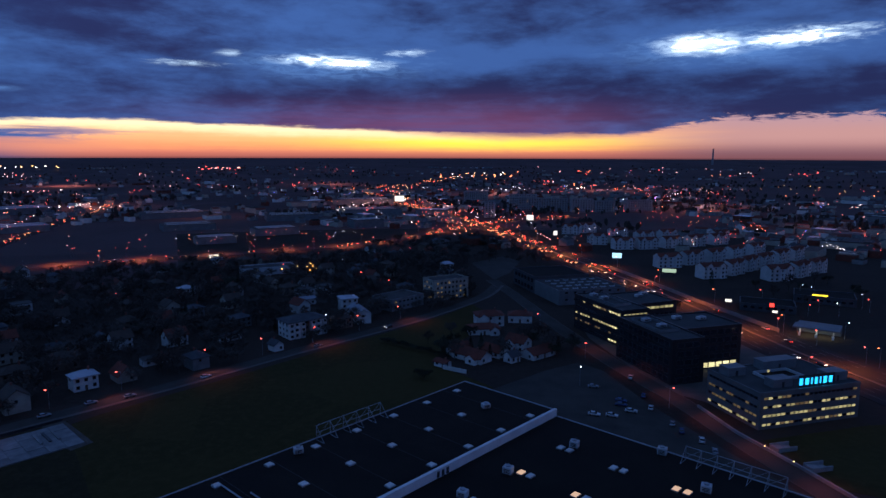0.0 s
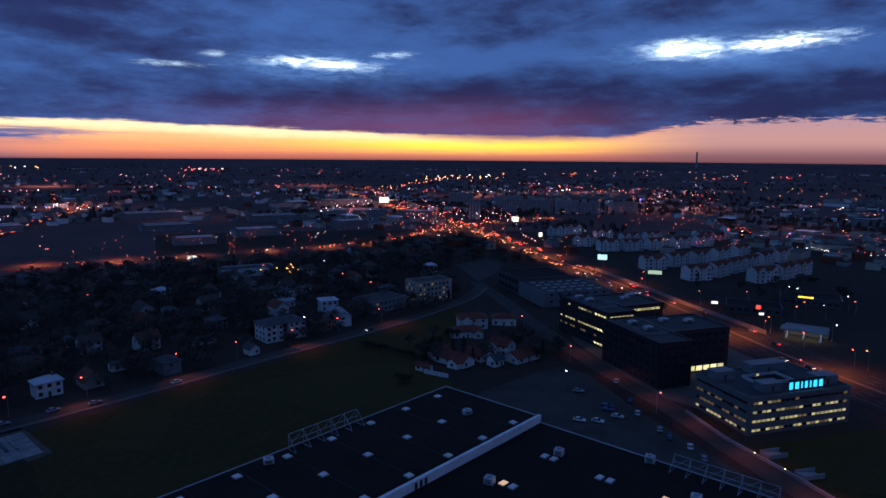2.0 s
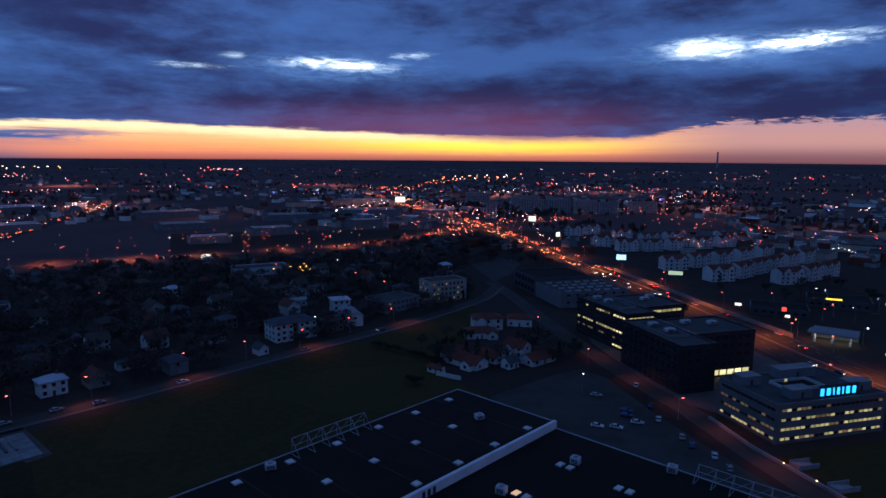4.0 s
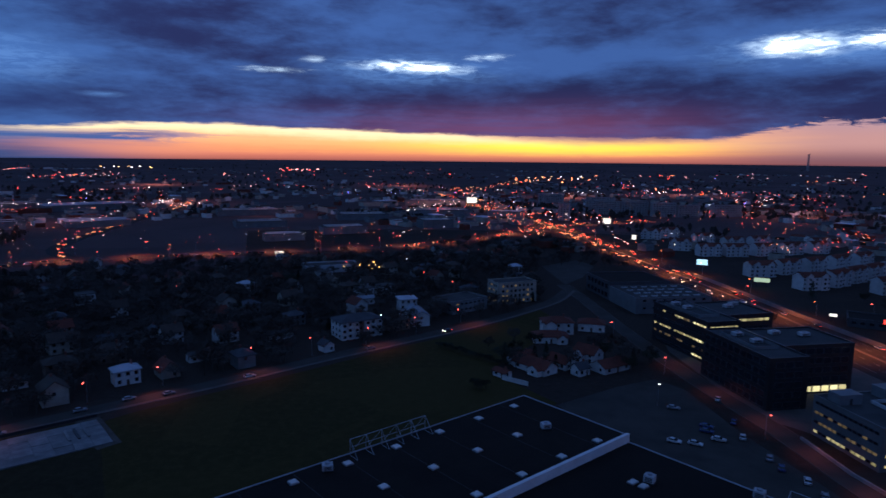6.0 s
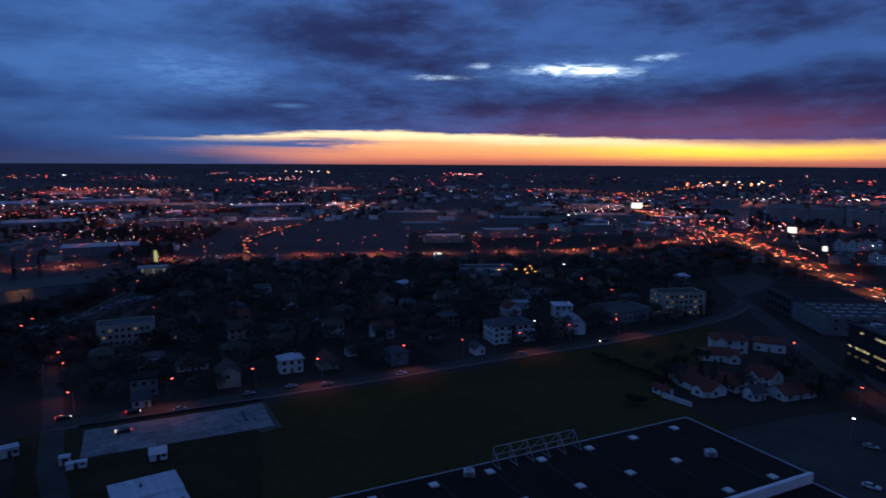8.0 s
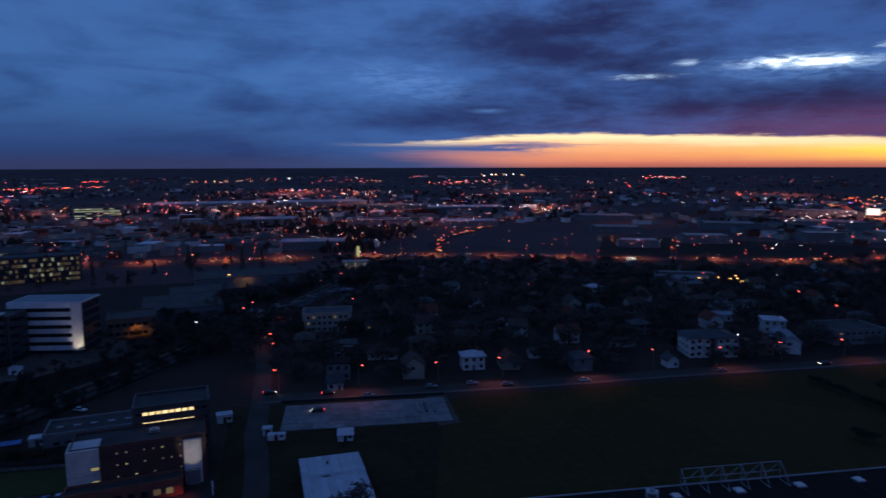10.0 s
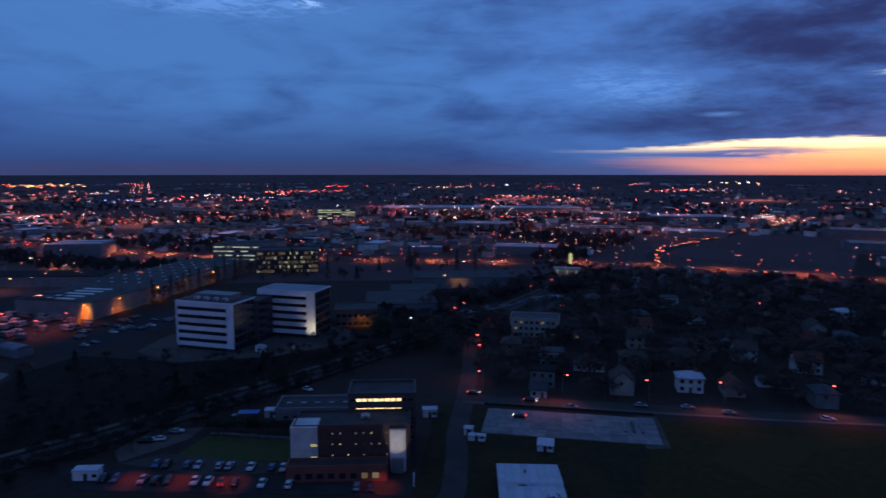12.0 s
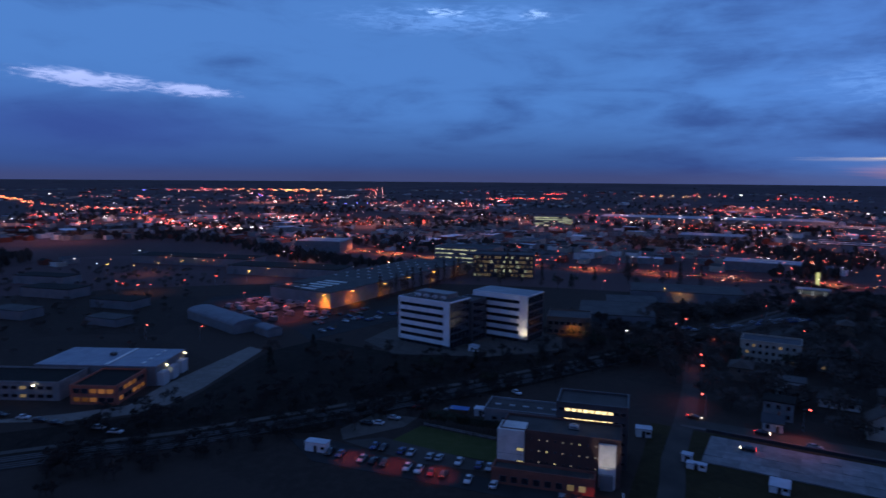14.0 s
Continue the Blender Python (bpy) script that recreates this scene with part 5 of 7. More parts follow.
# ---------------------------------------------------------------- brick office, lot, slab and shed
def lit_brick(side, s, i, n):
    r = random.Random(s * 19 + i * 23 + ord(side)).random()
    return (WARM if r < 0.12 else SMALL_ROOM) if side == "f" and r < 0.5 and 3 < i < 12 else None


SMALL_ROOM = lit("small_room_light", (1.0, 0.86, 0.72), 0.10, 0.9)
BK = math.degrees(math.atan2(27, 16))
office("brick_office", "dark brick office with small square windows, partly lit", (-158.5, 99), BK, 31.5, 11.5, 4, 3.05, paint("dark_brick", (0.11, 0.055, 0.045), (0.07, 0.04, 0.035), 0.85, scale=1.5, fine=40), GREY_FELT, lit_brick, (0.55, 0.55), 1.3, 2.1, sides="f")
bk = pose(-158.5, 99, 0, 0, 0, BK)


def panel(name, m, x0, y0, z0, x1, y1, z1, mat, label, category="wall panel"):
    ob = thing(name, m @ Matrix.Translation(((x0 + x1) / 2, (y0 + y1) / 2, z0)), label, category)
    part("cladding", boxed(-(x1 - x0) / 2, -(y1 - y0) / 2, 0, (x1 - x0) / 2, (y1 - y0) / 2, z1 - z0, bevel=0.04), mat, ob)
    part("joint", boxed(-(x1 - x0) / 2 + 0.05, -(y1 - y0) / 2 - 0.012, (z1 - z0) / 2 - 0.04, (x1 - x0) / 2 - 0.05, -(y1 - y0) / 2, (z1 - z0) / 2 + 0.04), GREY_CLAD, ob)
    return ob


panel("stair_tower", bk, -0.6, -0.9, -0.2, 6.6, 6, 12.9, WHITE_RENDER, "white rendered end bay of a brick office", "building part")
for z in (7.4, 3.9):
    q = bk @ Matrix.Translation((5.6, -0.91, z))
    ob = thing("lit_window", q, "bright window in a white end bay", "window", "lit windows")
    part("frame", boxed(-0.95, -0.06, 0, 0.95, 0.0, 0.95), FRAME_DARK, ob)
    part("pane", boxed(-0.85, -0.09, 0.1, 0.85, -0.06, 0.85), WARM, ob)
panel("stair_tower", bk, 26.0, -0.8, -0.2, 30.3, 3, 11.8, WHITE_RENDER, "white rendered stair bay lit from below", "building part")
panel("porch", bk, 26.4, -1.9, -0.2, 29.8, -0.85, 4.0, GREY_CLAD, "grey entrance porch of an office", "porch")
low = office("low_annexe", "long low red annexe along the front of the brick office", tuple((bk @ Vector((-1.0, -6.1, 0)))[:2]), BK, 26.5, 5.1, 1, 3.6, BRICK_RED, GREY_FELT, lambda side, s, i, n: WARM_DIM if side == "f" and i in (6, 7) else None, (1.8, 1.7), 0.8, 2.9, "f")


def lit_tower(side, s, i, n):
    return lit("bright_hall_light", (1.0, 0.74, 0.36), 1.15, 0.6) if side == "f" and s in (4, 5) and 1 <= i < n - 2 else None


office("office_tower", "dark office wing with two bright floors of windows", tuple((bk @ Vector((13.5, 12.0, 0)))[:2]), BK, 19.5, 12, 6, 2.8, DARK_CLAD, GREY_FELT, lit_tower, (1.5, 1.0), 1.1, 1.65, "f")
office("link_building", "low flat link building with roof lights", (-194, 106), BK, 26, 12, 1, 4.5, GREY_CLAD, GREY_FELT, lambda *q: None, (1.6, 1.0), 1.8, 3.2, "f")
lk = pose(-194, 106, 0, 0, 0, BK)
for i in range(5):
    q = lk @ Vector((3.5 + i * 4.6, 6, 4.75))
    ob = thing("roof_light", pose(q.x, q.y, q.z, 0, 0, BK), "small pale roof light", "skylight", "roof lights")
    part("kerb", boxed(-0.9, -0.5, 0, 0.9, 0.5, 0.3), GALVANISED, ob)
    part("dome", gable_walls(1.7, 0.9, 0.35, 0.3), PLASTIC_DOME, ob)
for x, y in ((19, 6),):
    q = bk @ Vector((x, y, 12.45))
    roof_unit(q.x, q.y, q.z, 2.4, 1.6, 1.2, BK, "grey rooftop unit on the brick office")


def shelter(x, y, turn, w, d, h, mat, label, name="kiosk"):
    ob = thing(name, at_plan(x, y, 0, turn), label, name)
    part("wall", boxed(-w / 2, -d / 2, -0.1, w / 2, d / 2, h), mat, ob)
    part("roof", boxed(-w / 2 - 0.2, -d / 2 - 0.2, h, w / 2 + 0.2, d / 2 + 0.2, h + 0.2, bevel=0.04), SHEET_BLUE, ob)
    part("door", boxed(-0.5, -d / 2 - 0.05, 0, 0.5, -d / 2 - 0.01, 2.0), DARK_METAL, ob)
    put_window(ob, 1.2, 0.9, GLASS, w / 2 - 0.9, -d / 2 - 0.01, 1.0, 0)
    take(x, y, max(w, d) / 2 + 1)
    return ob


shelter(-173, 151.5, BK, 4.6, 3.2, 2.6, WHITE_RENDER, "small white kiosk beside the street")
shelter(-185, 52, BK, 6.5, 3.0, 2.8, WHITE_METAL, "pale site cabin at the end of a car park", "cabin")
shelter(-148.5, 153, 46, 5, 2.0, 1.6, WHITE_METAL, "pale container at the edge of a concrete lot", "container")
shelter(-153.5, 153.5, 46, 2.6, 2.4, 2.2, WHITE_METAL, "small pale container with a round end", "container")


SLAB_CONCRETE = paint("weathered_slab_concrete", (0.25, 0.245, 0.24), (0.15, 0.147, 0.145), 0.9, scale=1.6, fine=12, spread=0.2)


def build_slab():
    """A bare concrete foundation in cast bays."""
    ob = thing("concrete_lot", pose(-152, 157, 0, 0, 0, 46.5), "long pale concrete lot of cast bays beside the street", "concrete slab")
    part("base", boxed(0, 0, -0.2, 54.5, 21.5, 0.22), SLAB_CONCRETE, ob)
    for i in range(11):
        for j in range(4):
            p = part("bay", boxed(i * 4.95 + 0.06, j * 5.35 + 0.06, 0.224, i * 4.95 + 4.9, j * 5.35 + 5.3, 0.3 + 0.03 * ((i * 7 + j * 3) % 4)), SLAB_CONCRETE, ob)
    for i in range(3):
        part("kerb_block", boxed(44 + i * 2.6, 8, 0.39, 44.8 + i * 2.6, 17, 0.75), DARK_METAL if i == 1 else SLAB_CONCRETE, ob)


build_slab()
take(-143, 185, 30)
wall_run("kerb_wall", [(-171.5, 173), (-132, 214)], 0.9, DARK_METAL, "low dark barrier along the street", 0.3)


def build_shed():
    ob = thing("shed", pose(-125.5, 142.5, 0, 0, 0, 54), "low shed with a pale folded sheet-metal roof", "shed")
    part("wall", boxed(0.3, -36, -0.2, 15.7, -0.3, 4.2), GREY_RENDER, ob)
    for k, (y0, y1, z0, z1) in enumerate(((0.0, -12.0, 4.3, 5.1), (-12.0, -12.7, 5.1, 4.6), (-12.7, -24.0, 4.6, 5.1), (-24.0, -36.4, 5.1, 4.3))):
        for x in range(8):
            bm = bmesh.new()
            a, b = x * 2.0, x * 2.0 + 1.96
            v = [bm.verts.new(p) for p in ((a, y0, z0), (b, y0, z0), (b, y1, z1), (a, y1, z1))]
            w = [bm.verts.new((q.co.x, q.co.y, q.co.z - 0.12)) for q in v]
            bm.faces.new(v[::-1]), bm.faces.new(w)
            for i in range(4):
                bm.faces.new((v[i], v[(i + 1) % 4], w[(i + 1) % 4], w[i]))
            part("roof_sheet", bm, SHEET_BLUE, ob)
    part("vent", tube(bmesh.new(), (7, -6, 4.7), (7, -6, 5.5), 0.25), DARK_METAL, ob)
    part("vent", boxed(5, -12.8, 4.5, 7, -12.2, 4.8), DARK_METAL, ob)


build_shed()
take(-112, 143, 22)
shelter(-132.8, 166.5, 46, 4.6, 5.6, 1.8, WHITE_METAL, "small white flat store beside the lot", "store")

def lawn_fence():
    """A low pale rail fence along the back of the lawn."""
    ob = thing("lawn_fence", at_plan(-196.4, 86.6, 0, 48.0), "low pale rail fence behind a lawn", "fence")
    for i in range(9):
        part("post", boxed(i * 3.3 - 0.05, -0.05, -0.1, i * 3.3 + 0.05, 0.05, 1.1), GALVANISED, ob)
    for z in (0.55, 1.05):
        part("rail", boxed(-0.05, -0.08, z, 26.5, -0.052, z + 0.09), LIGHT_CLAD, ob)


lawn_fence()


def tarp_stack(x, y, turn):
    """Pallets under a sagging blue sheet."""
    ob = thing("covered_stack", at_plan(x, y, 0, turn), "stack of pallets under a blue sheet", "covered stack")
    part("pallets", boxed(-3.2, -1.6, -0.05, 3.2, 1.6, 1.3, bevel=0.05), DOOR_WOOD, ob)
    bm = boxed(-3.4, -1.8, 1.31, 3.4, 1.8, 1.5, bevel=0.08)
    for v in bm.verts:
        v.co.z += 0.25 * math.cos(v.co.x * 0.45) * (1.0 if v.co.z > 1.4 else 0.0)
    part("sheet", bm, paint("blue_tarpaulin", (0.05, 0.16, 0.42), (0.035, 0.11, 0.30), 0.5, scale=4), ob, "blue plastic sheet")


tarp_stack(-206, 101, BK)
shelter(-201.5, 107.5, BK, 4.4, 3.0, 2.4, LIGHT_CLAD, "small pale hut beside a railway", "hut")
lot_sign = thing("lit_panel", at_plan(-134.6, 122.5, 0, BK - 90), "pale upright panel beside an entrance", "panel")
part("board", boxed(-1.6, -0.12, 0.3, 1.6, 0.12, 2.6, bevel=0.04), WHITE_METAL, lot_sign)
for sx in (-1.2, 1.2):
    part("leg", boxed(sx - 0.08, -0.08, -0.1, sx + 0.08, 0.08, 0.3), DARK_METAL, lot_sign)

# ---------------------------------------------------------------- striped white office
ST = 40.0


def striped_office(name, o, turn, a, b, floors, H, label, blank, top):
    """White spandrels between dark ribbons of glass, with a blank white end pier."""
    sh = H / floors
    ob = thing(name, pose(o[0], o[1], 0, 0, 0, turn), label, "building")
    part("wall", boxed(0, 0, -0.3, a, b, H), DARK_CLAD, ob)
    for s in range(floors):
        z = s * sh
        part("spandrel", boxed(-0.25, -0.25, z + sh * 0.46, a + 0.02, 0, z + sh), WHITE_METAL, ob, "white facade band")
        n = int((a - blank) / 3.2)
        for i in range(n):
            put_window(ob, 3.16, sh * 0.44, GLASS, 2.2 + i * 3.2, -0.03, z + 0.05, 0)
    part("pier", boxed(a - blank, -0.28, 1.6, a + 0.25, -0.252, H + 0.3), WHITE_METAL, ob, "white blank end pier")
    part("pier", boxed(-0.26, -0.28, 1.6, 0.9, -0.252, H + 0.3), WHITE_METAL, ob, "white end pier")
    part("coping", boxed(-0.25, -0.25, H, a + 0.25, b + 0.25, H + 0.6, bevel=0.05), WHITE_METAL, ob)
    part("roof", boxed(0.4, 0.4, H + 0.6, a - 0.4, b - 0.4, H + 0.68), top, ob)
    for i in range(int(b / 3.2)):
        for s in range(floors):
            put_window(ob, 3.0, sh * 0.8, GLASS, a + 0.02, 1.8 + i * 3.2, s * sh + 0.3, 90)
    c = ob.matrix_world @ Vector((a / 2, b / 2, 0))
    take(c.x, c.y, max(a, b) / 2 + 4)
    return ob


striped_office("striped_office", (-308.6, 99.0), ST, 30.2, 17, 6, 21.8, "white office wing with dark ribbon windows", 3.4, DARK_ROOF)
striped_office("striped_office", (-312.6, 138.2), 41.0, 31.0, 17, 6, 22.6, "white office wing with dark ribbons, lit at its foot", 4.4, GALV_ROOF)
st = pose(-308.6, 99.0, 0, 0, 0, ST)
penthouse(st, 6, 6, 25, 14, 22.48, 24.6, "long pale roof plant room of the striped office")
for x in (9, 14, 19, 24):
    q = st @ Vector((x, 3.4, 22.48))
    roof_unit(q.x, q.y, q.z, 2.4, 1.8, 1.5, ST, "grey rooftop unit on the striped office")
lq = st @ Vector((19.5, 17.2, 0))
office("glass_link", "dark glazed link between two office wings", (lq.x, lq.y), ST, 11.5, 14, 6, 3.3, DARK_CLAD, GREY_FELT, lambda *q: None, (2.6, 2.6), 0.4, 2.75, "r")
shelter(-281, 129, 30, 4, 3, 2.8, WHITE_METAL, "white site cabin before a new office", "cabin")
for i in range(3):
    q = st @ Vector((6 + i * 9.0, -7.0, 0))
    ob = thing("lamp_post", pose(q.x, q.y, 0, 0, 0, ST), "slim dark site lamp post", "lamp post", "site lamps")
    part("pole", tube(bmesh.new(), (0, 0, -0.2), (0, 0, 4.2), 0.07), DARK_METAL, ob)
    part("head", boxed(-0.25, -0.12, 4.2, 0.25, 0.12, 4.35, bevel=0.03), DARK_METAL, ob)

# ---------------------------------------------------------------- white hall by the railway
HM = math.degrees(math.atan2(-9, 30))


HALL_ROOF = paint("hall_sheet_roof", (0.23, 0.26, 0.31), (0.16, 0.18, 0.22), 0.5, scale=1.2)


def build_hall():
    ob = thing("white_hall", pose(-296, -42, 0, 0, 0, HM), "white hall with a pale flat roof and wall lamps", "hall")
    part("wall", boxed(0, 0, -0.2, 25, 47, 7.4), GREY_CLAD, ob)
    rf = part("roof", boxed(-0.2, -0.2, 7.4, 25.2, 47.2, 7.8, bevel=0.06), HALL_ROOF, ob)
    part("ridge_light", boxed(0.6, 27, 7.8, 24.4, 28.2, 8.15, bevel=0.05), PLASTIC_DOME, rf, "long pale ridge light")
    for i in range(4):
        part("roof_light", boxed(3 + i * 5.6, 40, 7.8, 5.0 + i * 5.6, 41.0, 8.1, bevel=0.05), PLASTIC_DOME, rf)
    for i in range(9):
        part("roof_seam", boxed(0.2, 1.0 + i * 5.2, 7.8, 24.8, 1.12 + i * 5.2, 7.86), GALVANISED, rf)
    part("vent", boxed(10, 22, 7.8, 12, 24, 9.0, bevel=0.05), DARK_METAL, rf)
    for i in range(3):
        part("buttress", boxed(3 + i * 8, 47, -0.2, 8 + i * 8, 49.6, 5.0, bevel=0.05), LIGHT_CLAD, ob)
    for i in range(5):
        part("panel_joint", boxed(25.0, 4 + i * 9, 0, 25.03, 4.1 + i * 9, 7.4), GREY_CLAD, ob)
    take(-262, -25, 32)


build_hall()
hall = pose(-296, -42, 0, 0, 0, HM)
office("front_office", "red two-storey front office with warm windows", tuple((hall @ Vector((25.3, 27, 0)))[:2]), HM, 21, 16.5, 2, 3.05, LAMPLIT_BRICK, FELT, lambda side, s, i, n: lit("shaded_room_light", (1.0, 0.40, 0.15), 0.09, 1.0) if (i + s * 3) % 5 < 3 else None, (2.6, 1.7), 1.0, 3.0, "frb")
office("front_office", "grey low front office with wall lamps", tuple((hall @ Vector((25.3, -34, 0)))[:2]), HM, 18, 55, 2, 3.0, GREY_RENDER, FELT, lambda side, s, i, n: WARM_DIM if i % 4 == 0 else None, (2.4, 1.3), 1.0, 3.2, "r")


def barrel_hall(name, x, y, turn, w, d, h, rise, mat, roof, label):
    ob = thing(name, at_plan(x, y, 0, turn), label, "hall")
    bm = bmesh.new()
    n = 8
    ring = [(-w / 2, -0.2), (w / 2, -0.2)] + [(w / 2 * math.cos(math.pi * i / n), h + rise * math.sin(math.pi * i / n)) for i in range(n + 1)]
    part("wall", boxed(-w / 2 + 0.1, -d / 2, -0.2, w / 2 - 0.1, d / 2, h), mat, ob)
    a = [bm.verts.new((p, -d / 2, z)) for p, z in ring[2:]]
    b = [bm.verts.new((p, d / 2, z)) for p, z in ring[2:]]
    bm.faces.new(a), bm.faces.new(b[::-1])
    for i in range(n):
        bm.faces.new((a[i], a[i + 1], b[i + 1], b[i]))
    bmesh.ops.recalc_face_normals(bm, faces=bm.faces)
    part("roof", bm, roof, ob)
    take(x, y, max(w, d) / 2 + 2)
    return ob


barrel_hall("barrel_hall", -365, 12, -59, 16, 54, 4.6, 2.2, GREY_CLAD, DULL_ROOF, "pale round-roofed hall beside the depot")
barrel_hall("barrel_hall", -336, 36, -59, 8, 14, 3.4, 1.4, GREY_CLAD, DULL_ROOF, "small pale round-roofed hall")


# ---------------------------------------------------------------- industrial sheds and far offices
def shed_hall(name, x, y, turn, w, d, h, mat, roof, label, strips=4, sheds=True):
    """A flat hall with a sheet roof, ridge lights and loading doors along its front."""
    ob = thing(name, at_plan(x, y, 0, turn), label, "hall", "industrial halls")
    part("wall", boxed(0, 0, -0.2, w, d, h), mat, ob)
    rf = part("roof", boxed(-0.2, -0.2, h, w + 0.2, d + 0.2, h + 0.4, bevel=0.08), roof, ob)
    for i in range(strips):
        yy = d * (i + 0.5) / strips
        part("roof_light", boxed(w * 0.08, yy - 0.7, h + 0.4, w * 0.92, yy + 0.7, h + 0.8, bevel=0.1), PLASTIC_DOME, rf)
    for i in range(max(2, int(w / 14))):
        xx = 6 + i * 14
        if xx + 4 < w:
            part("loading_door", boxed(xx, -0.08, 0, xx + 4, -0.01, 4.2), GREY_CLAD, ob)
    c = ob.matrix_world @ Vector((w / 2, d / 2, 0))
    take(c.x, c.y, 0.5 * max(w, d) + 3)
    return ob


# long depot hall with orange wall lamps: its front runs from (-396, 64) to (-492, 190)
DEP = math.degrees(math.atan2(125, -128))
depot = shed_hall("depot_hall", -394, 72, DEP, 178, 50, 9.5, GREY_CLAD, GREY_FELT, "long grey depot hall under orange wall lamps", 0)
dep = at_plan(-394, 72, 0, DEP)
for i in range(5):
    part("roof_light", boxed(4 + i * 7.5, 16, 9.9, 6.5 + i * 7.5, 34, 10.3, bevel=0.1), PLASTIC_DOME, depot, "pale ridge light")
for i in range(5):
    for j in range(4, 12):
        q = dep @ Vector((8 + j * 13, 5 + i * 10, 9.9))
        ob = thing("smoke_vent", pose(q.x, q.y, q.z, 0, 0, DEP), "small pale smoke vent on a depot roof", "roof vent", "smoke vents")
        part("kerb", boxed(-0.8, -0.6, 0, 0.8, 0.6, 0.35), GALVANISED, ob)
        part("flap", boxed(-0.75, -0.55, 0.35, 0.75, 0.55, 0.5, bevel=0.04), PLASTIC_DOME, ob)
for x, y, a, w, d, h, roof in (
    (-318, 200, 62, 40, 40, 7, GREY_FELT), (-380, 268, 60, 70, 34, 7, GREY_FELT), (-352, 235, 62, 30, 24, 6, GREY_FELT),
    (-430, -70, 60, 30, 16, 5, FELT), (-480, -125, 60, 40, 18, 6, FELT), (-410, -118, 58, 26, 14, 5, GREY_FELT), (-540, -150, 62, 44, 18, 6, FELT), (-380, -60, 55, 22, 12, 4, GREY_FELT),
    (-500, 430, 46, 62, 30, 8, GALV_ROOF), (-560, 0, 60, 100, 30, 7, FELT), (-650, -90, 62, 120, 30, 7, FELT),
    (-715, 60, 64, 50, 40, 12, GALV_ROOF), (-1130, 640, 56, 200, 90, 11, GALV_ROOF), (-1000, 820, 55, 170, 80, 11, GALV_ROOF),
    (-820, 860, 50, 140, 70, 9, GREY_FELT), (-690, 905, 50, 130, 60, 9, GALV_ROOF), (-620, 640, 45, 90, 50, 8, GREY_FELT),
    (-760, 560, 48, 80, 46, 8, GALV_ROOF), (-520, 720, 42, 70, 40, 7, GALV_ROOF),
):
    shed_hall("industrial_hall", x, y, a, w, d, h, GREY_CLAD, roof, "grey industrial hall with a wide flat roof", 0 if roof is FELT or x > -420 else 2)
for x, y, a, w, d, h in ((-150, 960, 15, 90, 50, 9), (-240, 880, 20, 70, 40, 8), (-330, 760, 30, 60, 36, 7), (-420, 900, 30, 90, 40, 8), (-200, 1180, 10, 110, 50, 9), (-40, 940, -10, 50, 24, 12), (-110, 800, 30, 40, 24, 10), (-210, 720, 30, 50, 24, 8), (-250, 650, 28, 40, 20, 7)):
    shed_hall("industrial_hall", x, y, a, w, d, h, GREY_CLAD, GREY_FELT, "dark industrial hall beyond the main road", 3)


def lit_atrium(side, s, i, n):
    r = random.Random(s * 13 + i * 29 + ord(side)).random()
    return COOL if r < 0.16 else (WARM_DIM if r < 0.6 else None)


def lit_cool(side, s, i, n):
    return COOL if random.Random(s * 7 + i * 3 + ord(side)).random() < 0.7 else None


office("glass_office", "office block with greenish lit floors beyond the depot", (-572, 180), 52, 56, 30, 5, 3.6, GREY_CLAD, GREY_FELT, lit_cool, (1.7, 1.3), 1.3, 2.0, "fl")
office("glass_office", "office block with greenish lit floors beyond the depot", (-505, 196), 66, 50, 26, 5, 3.6, DARK_CLAD, GREY_FELT, lit_atrium, (0.9, 2.4), 0.7, 1.7, "fl")
office("glass_office", "lit office block in the far industrial quarter", (-1050, 470), 60, 70, 30, 5, 3.4, GREY_CLAD, GREY_FELT, lit_cool, (7.4, 1.6), 0.9, 8.0, "f")
office("depot_office", "small depot office with lit greenish windows", (-427.5, 40.5), DEP - 90, 18, 14, 3, 3.3, DARK_CLAD, GREY_FELT, lambda side, s, i, n: COOL if s < 2 else None, (2.4, 1.8), 0.8, 2.8, "f")
office("brick_hall", "low brown hall with a warm lit corner", (-306, 176), 62, 22, 20, 2, 4.2, BROWN_RENDER, GREY_FELT, lambda side, s, i, n: WARM_DIM if i == n - 1 else None, (2.4, 1.8), 0.8, 3.0, "f")

# ---------------------------------------------------------------- cars
CAR_MATS = [
    (paint("white_car_paint", (0.75, 0.75, 0.75), rough=0.25, scale=4), "white parked car"),
    (paint("silver_car_paint", (0.45, 0.46, 0.48), rough=0.25, metal=0.4, scale=4), "silver parked car"),
    (paint("dark_car_paint", (0.03, 0.032, 0.038), rough=0.25, scale=4), "dark grey parked car"),
    (paint("blue_car_paint", (0.05, 0.09, 0.22), rough=0.25, scale=4), "blue parked car"),
    (paint("red_car_paint", (0.35, 0.03, 0.025), rough=0.25, scale=4), "red parked car"),
]
PARKED = [[make_car(m, label + " on asphalt"), False] for m, label in CAR_MATS]
DRIVING = [[make_car(m, label.replace("parked", "moving") + " with its lights on", "on"), False] for m, label in CAR_MATS[:3]]


def put_car(pool, i, x, y, turn, z=0.1):
    proto, used = pool[i]
    m = at_plan(x, y, z, turn)
    if used:
        copy_thing(proto, m)
    else:
        proto.matrix_world = m
        pool[i][1] = True


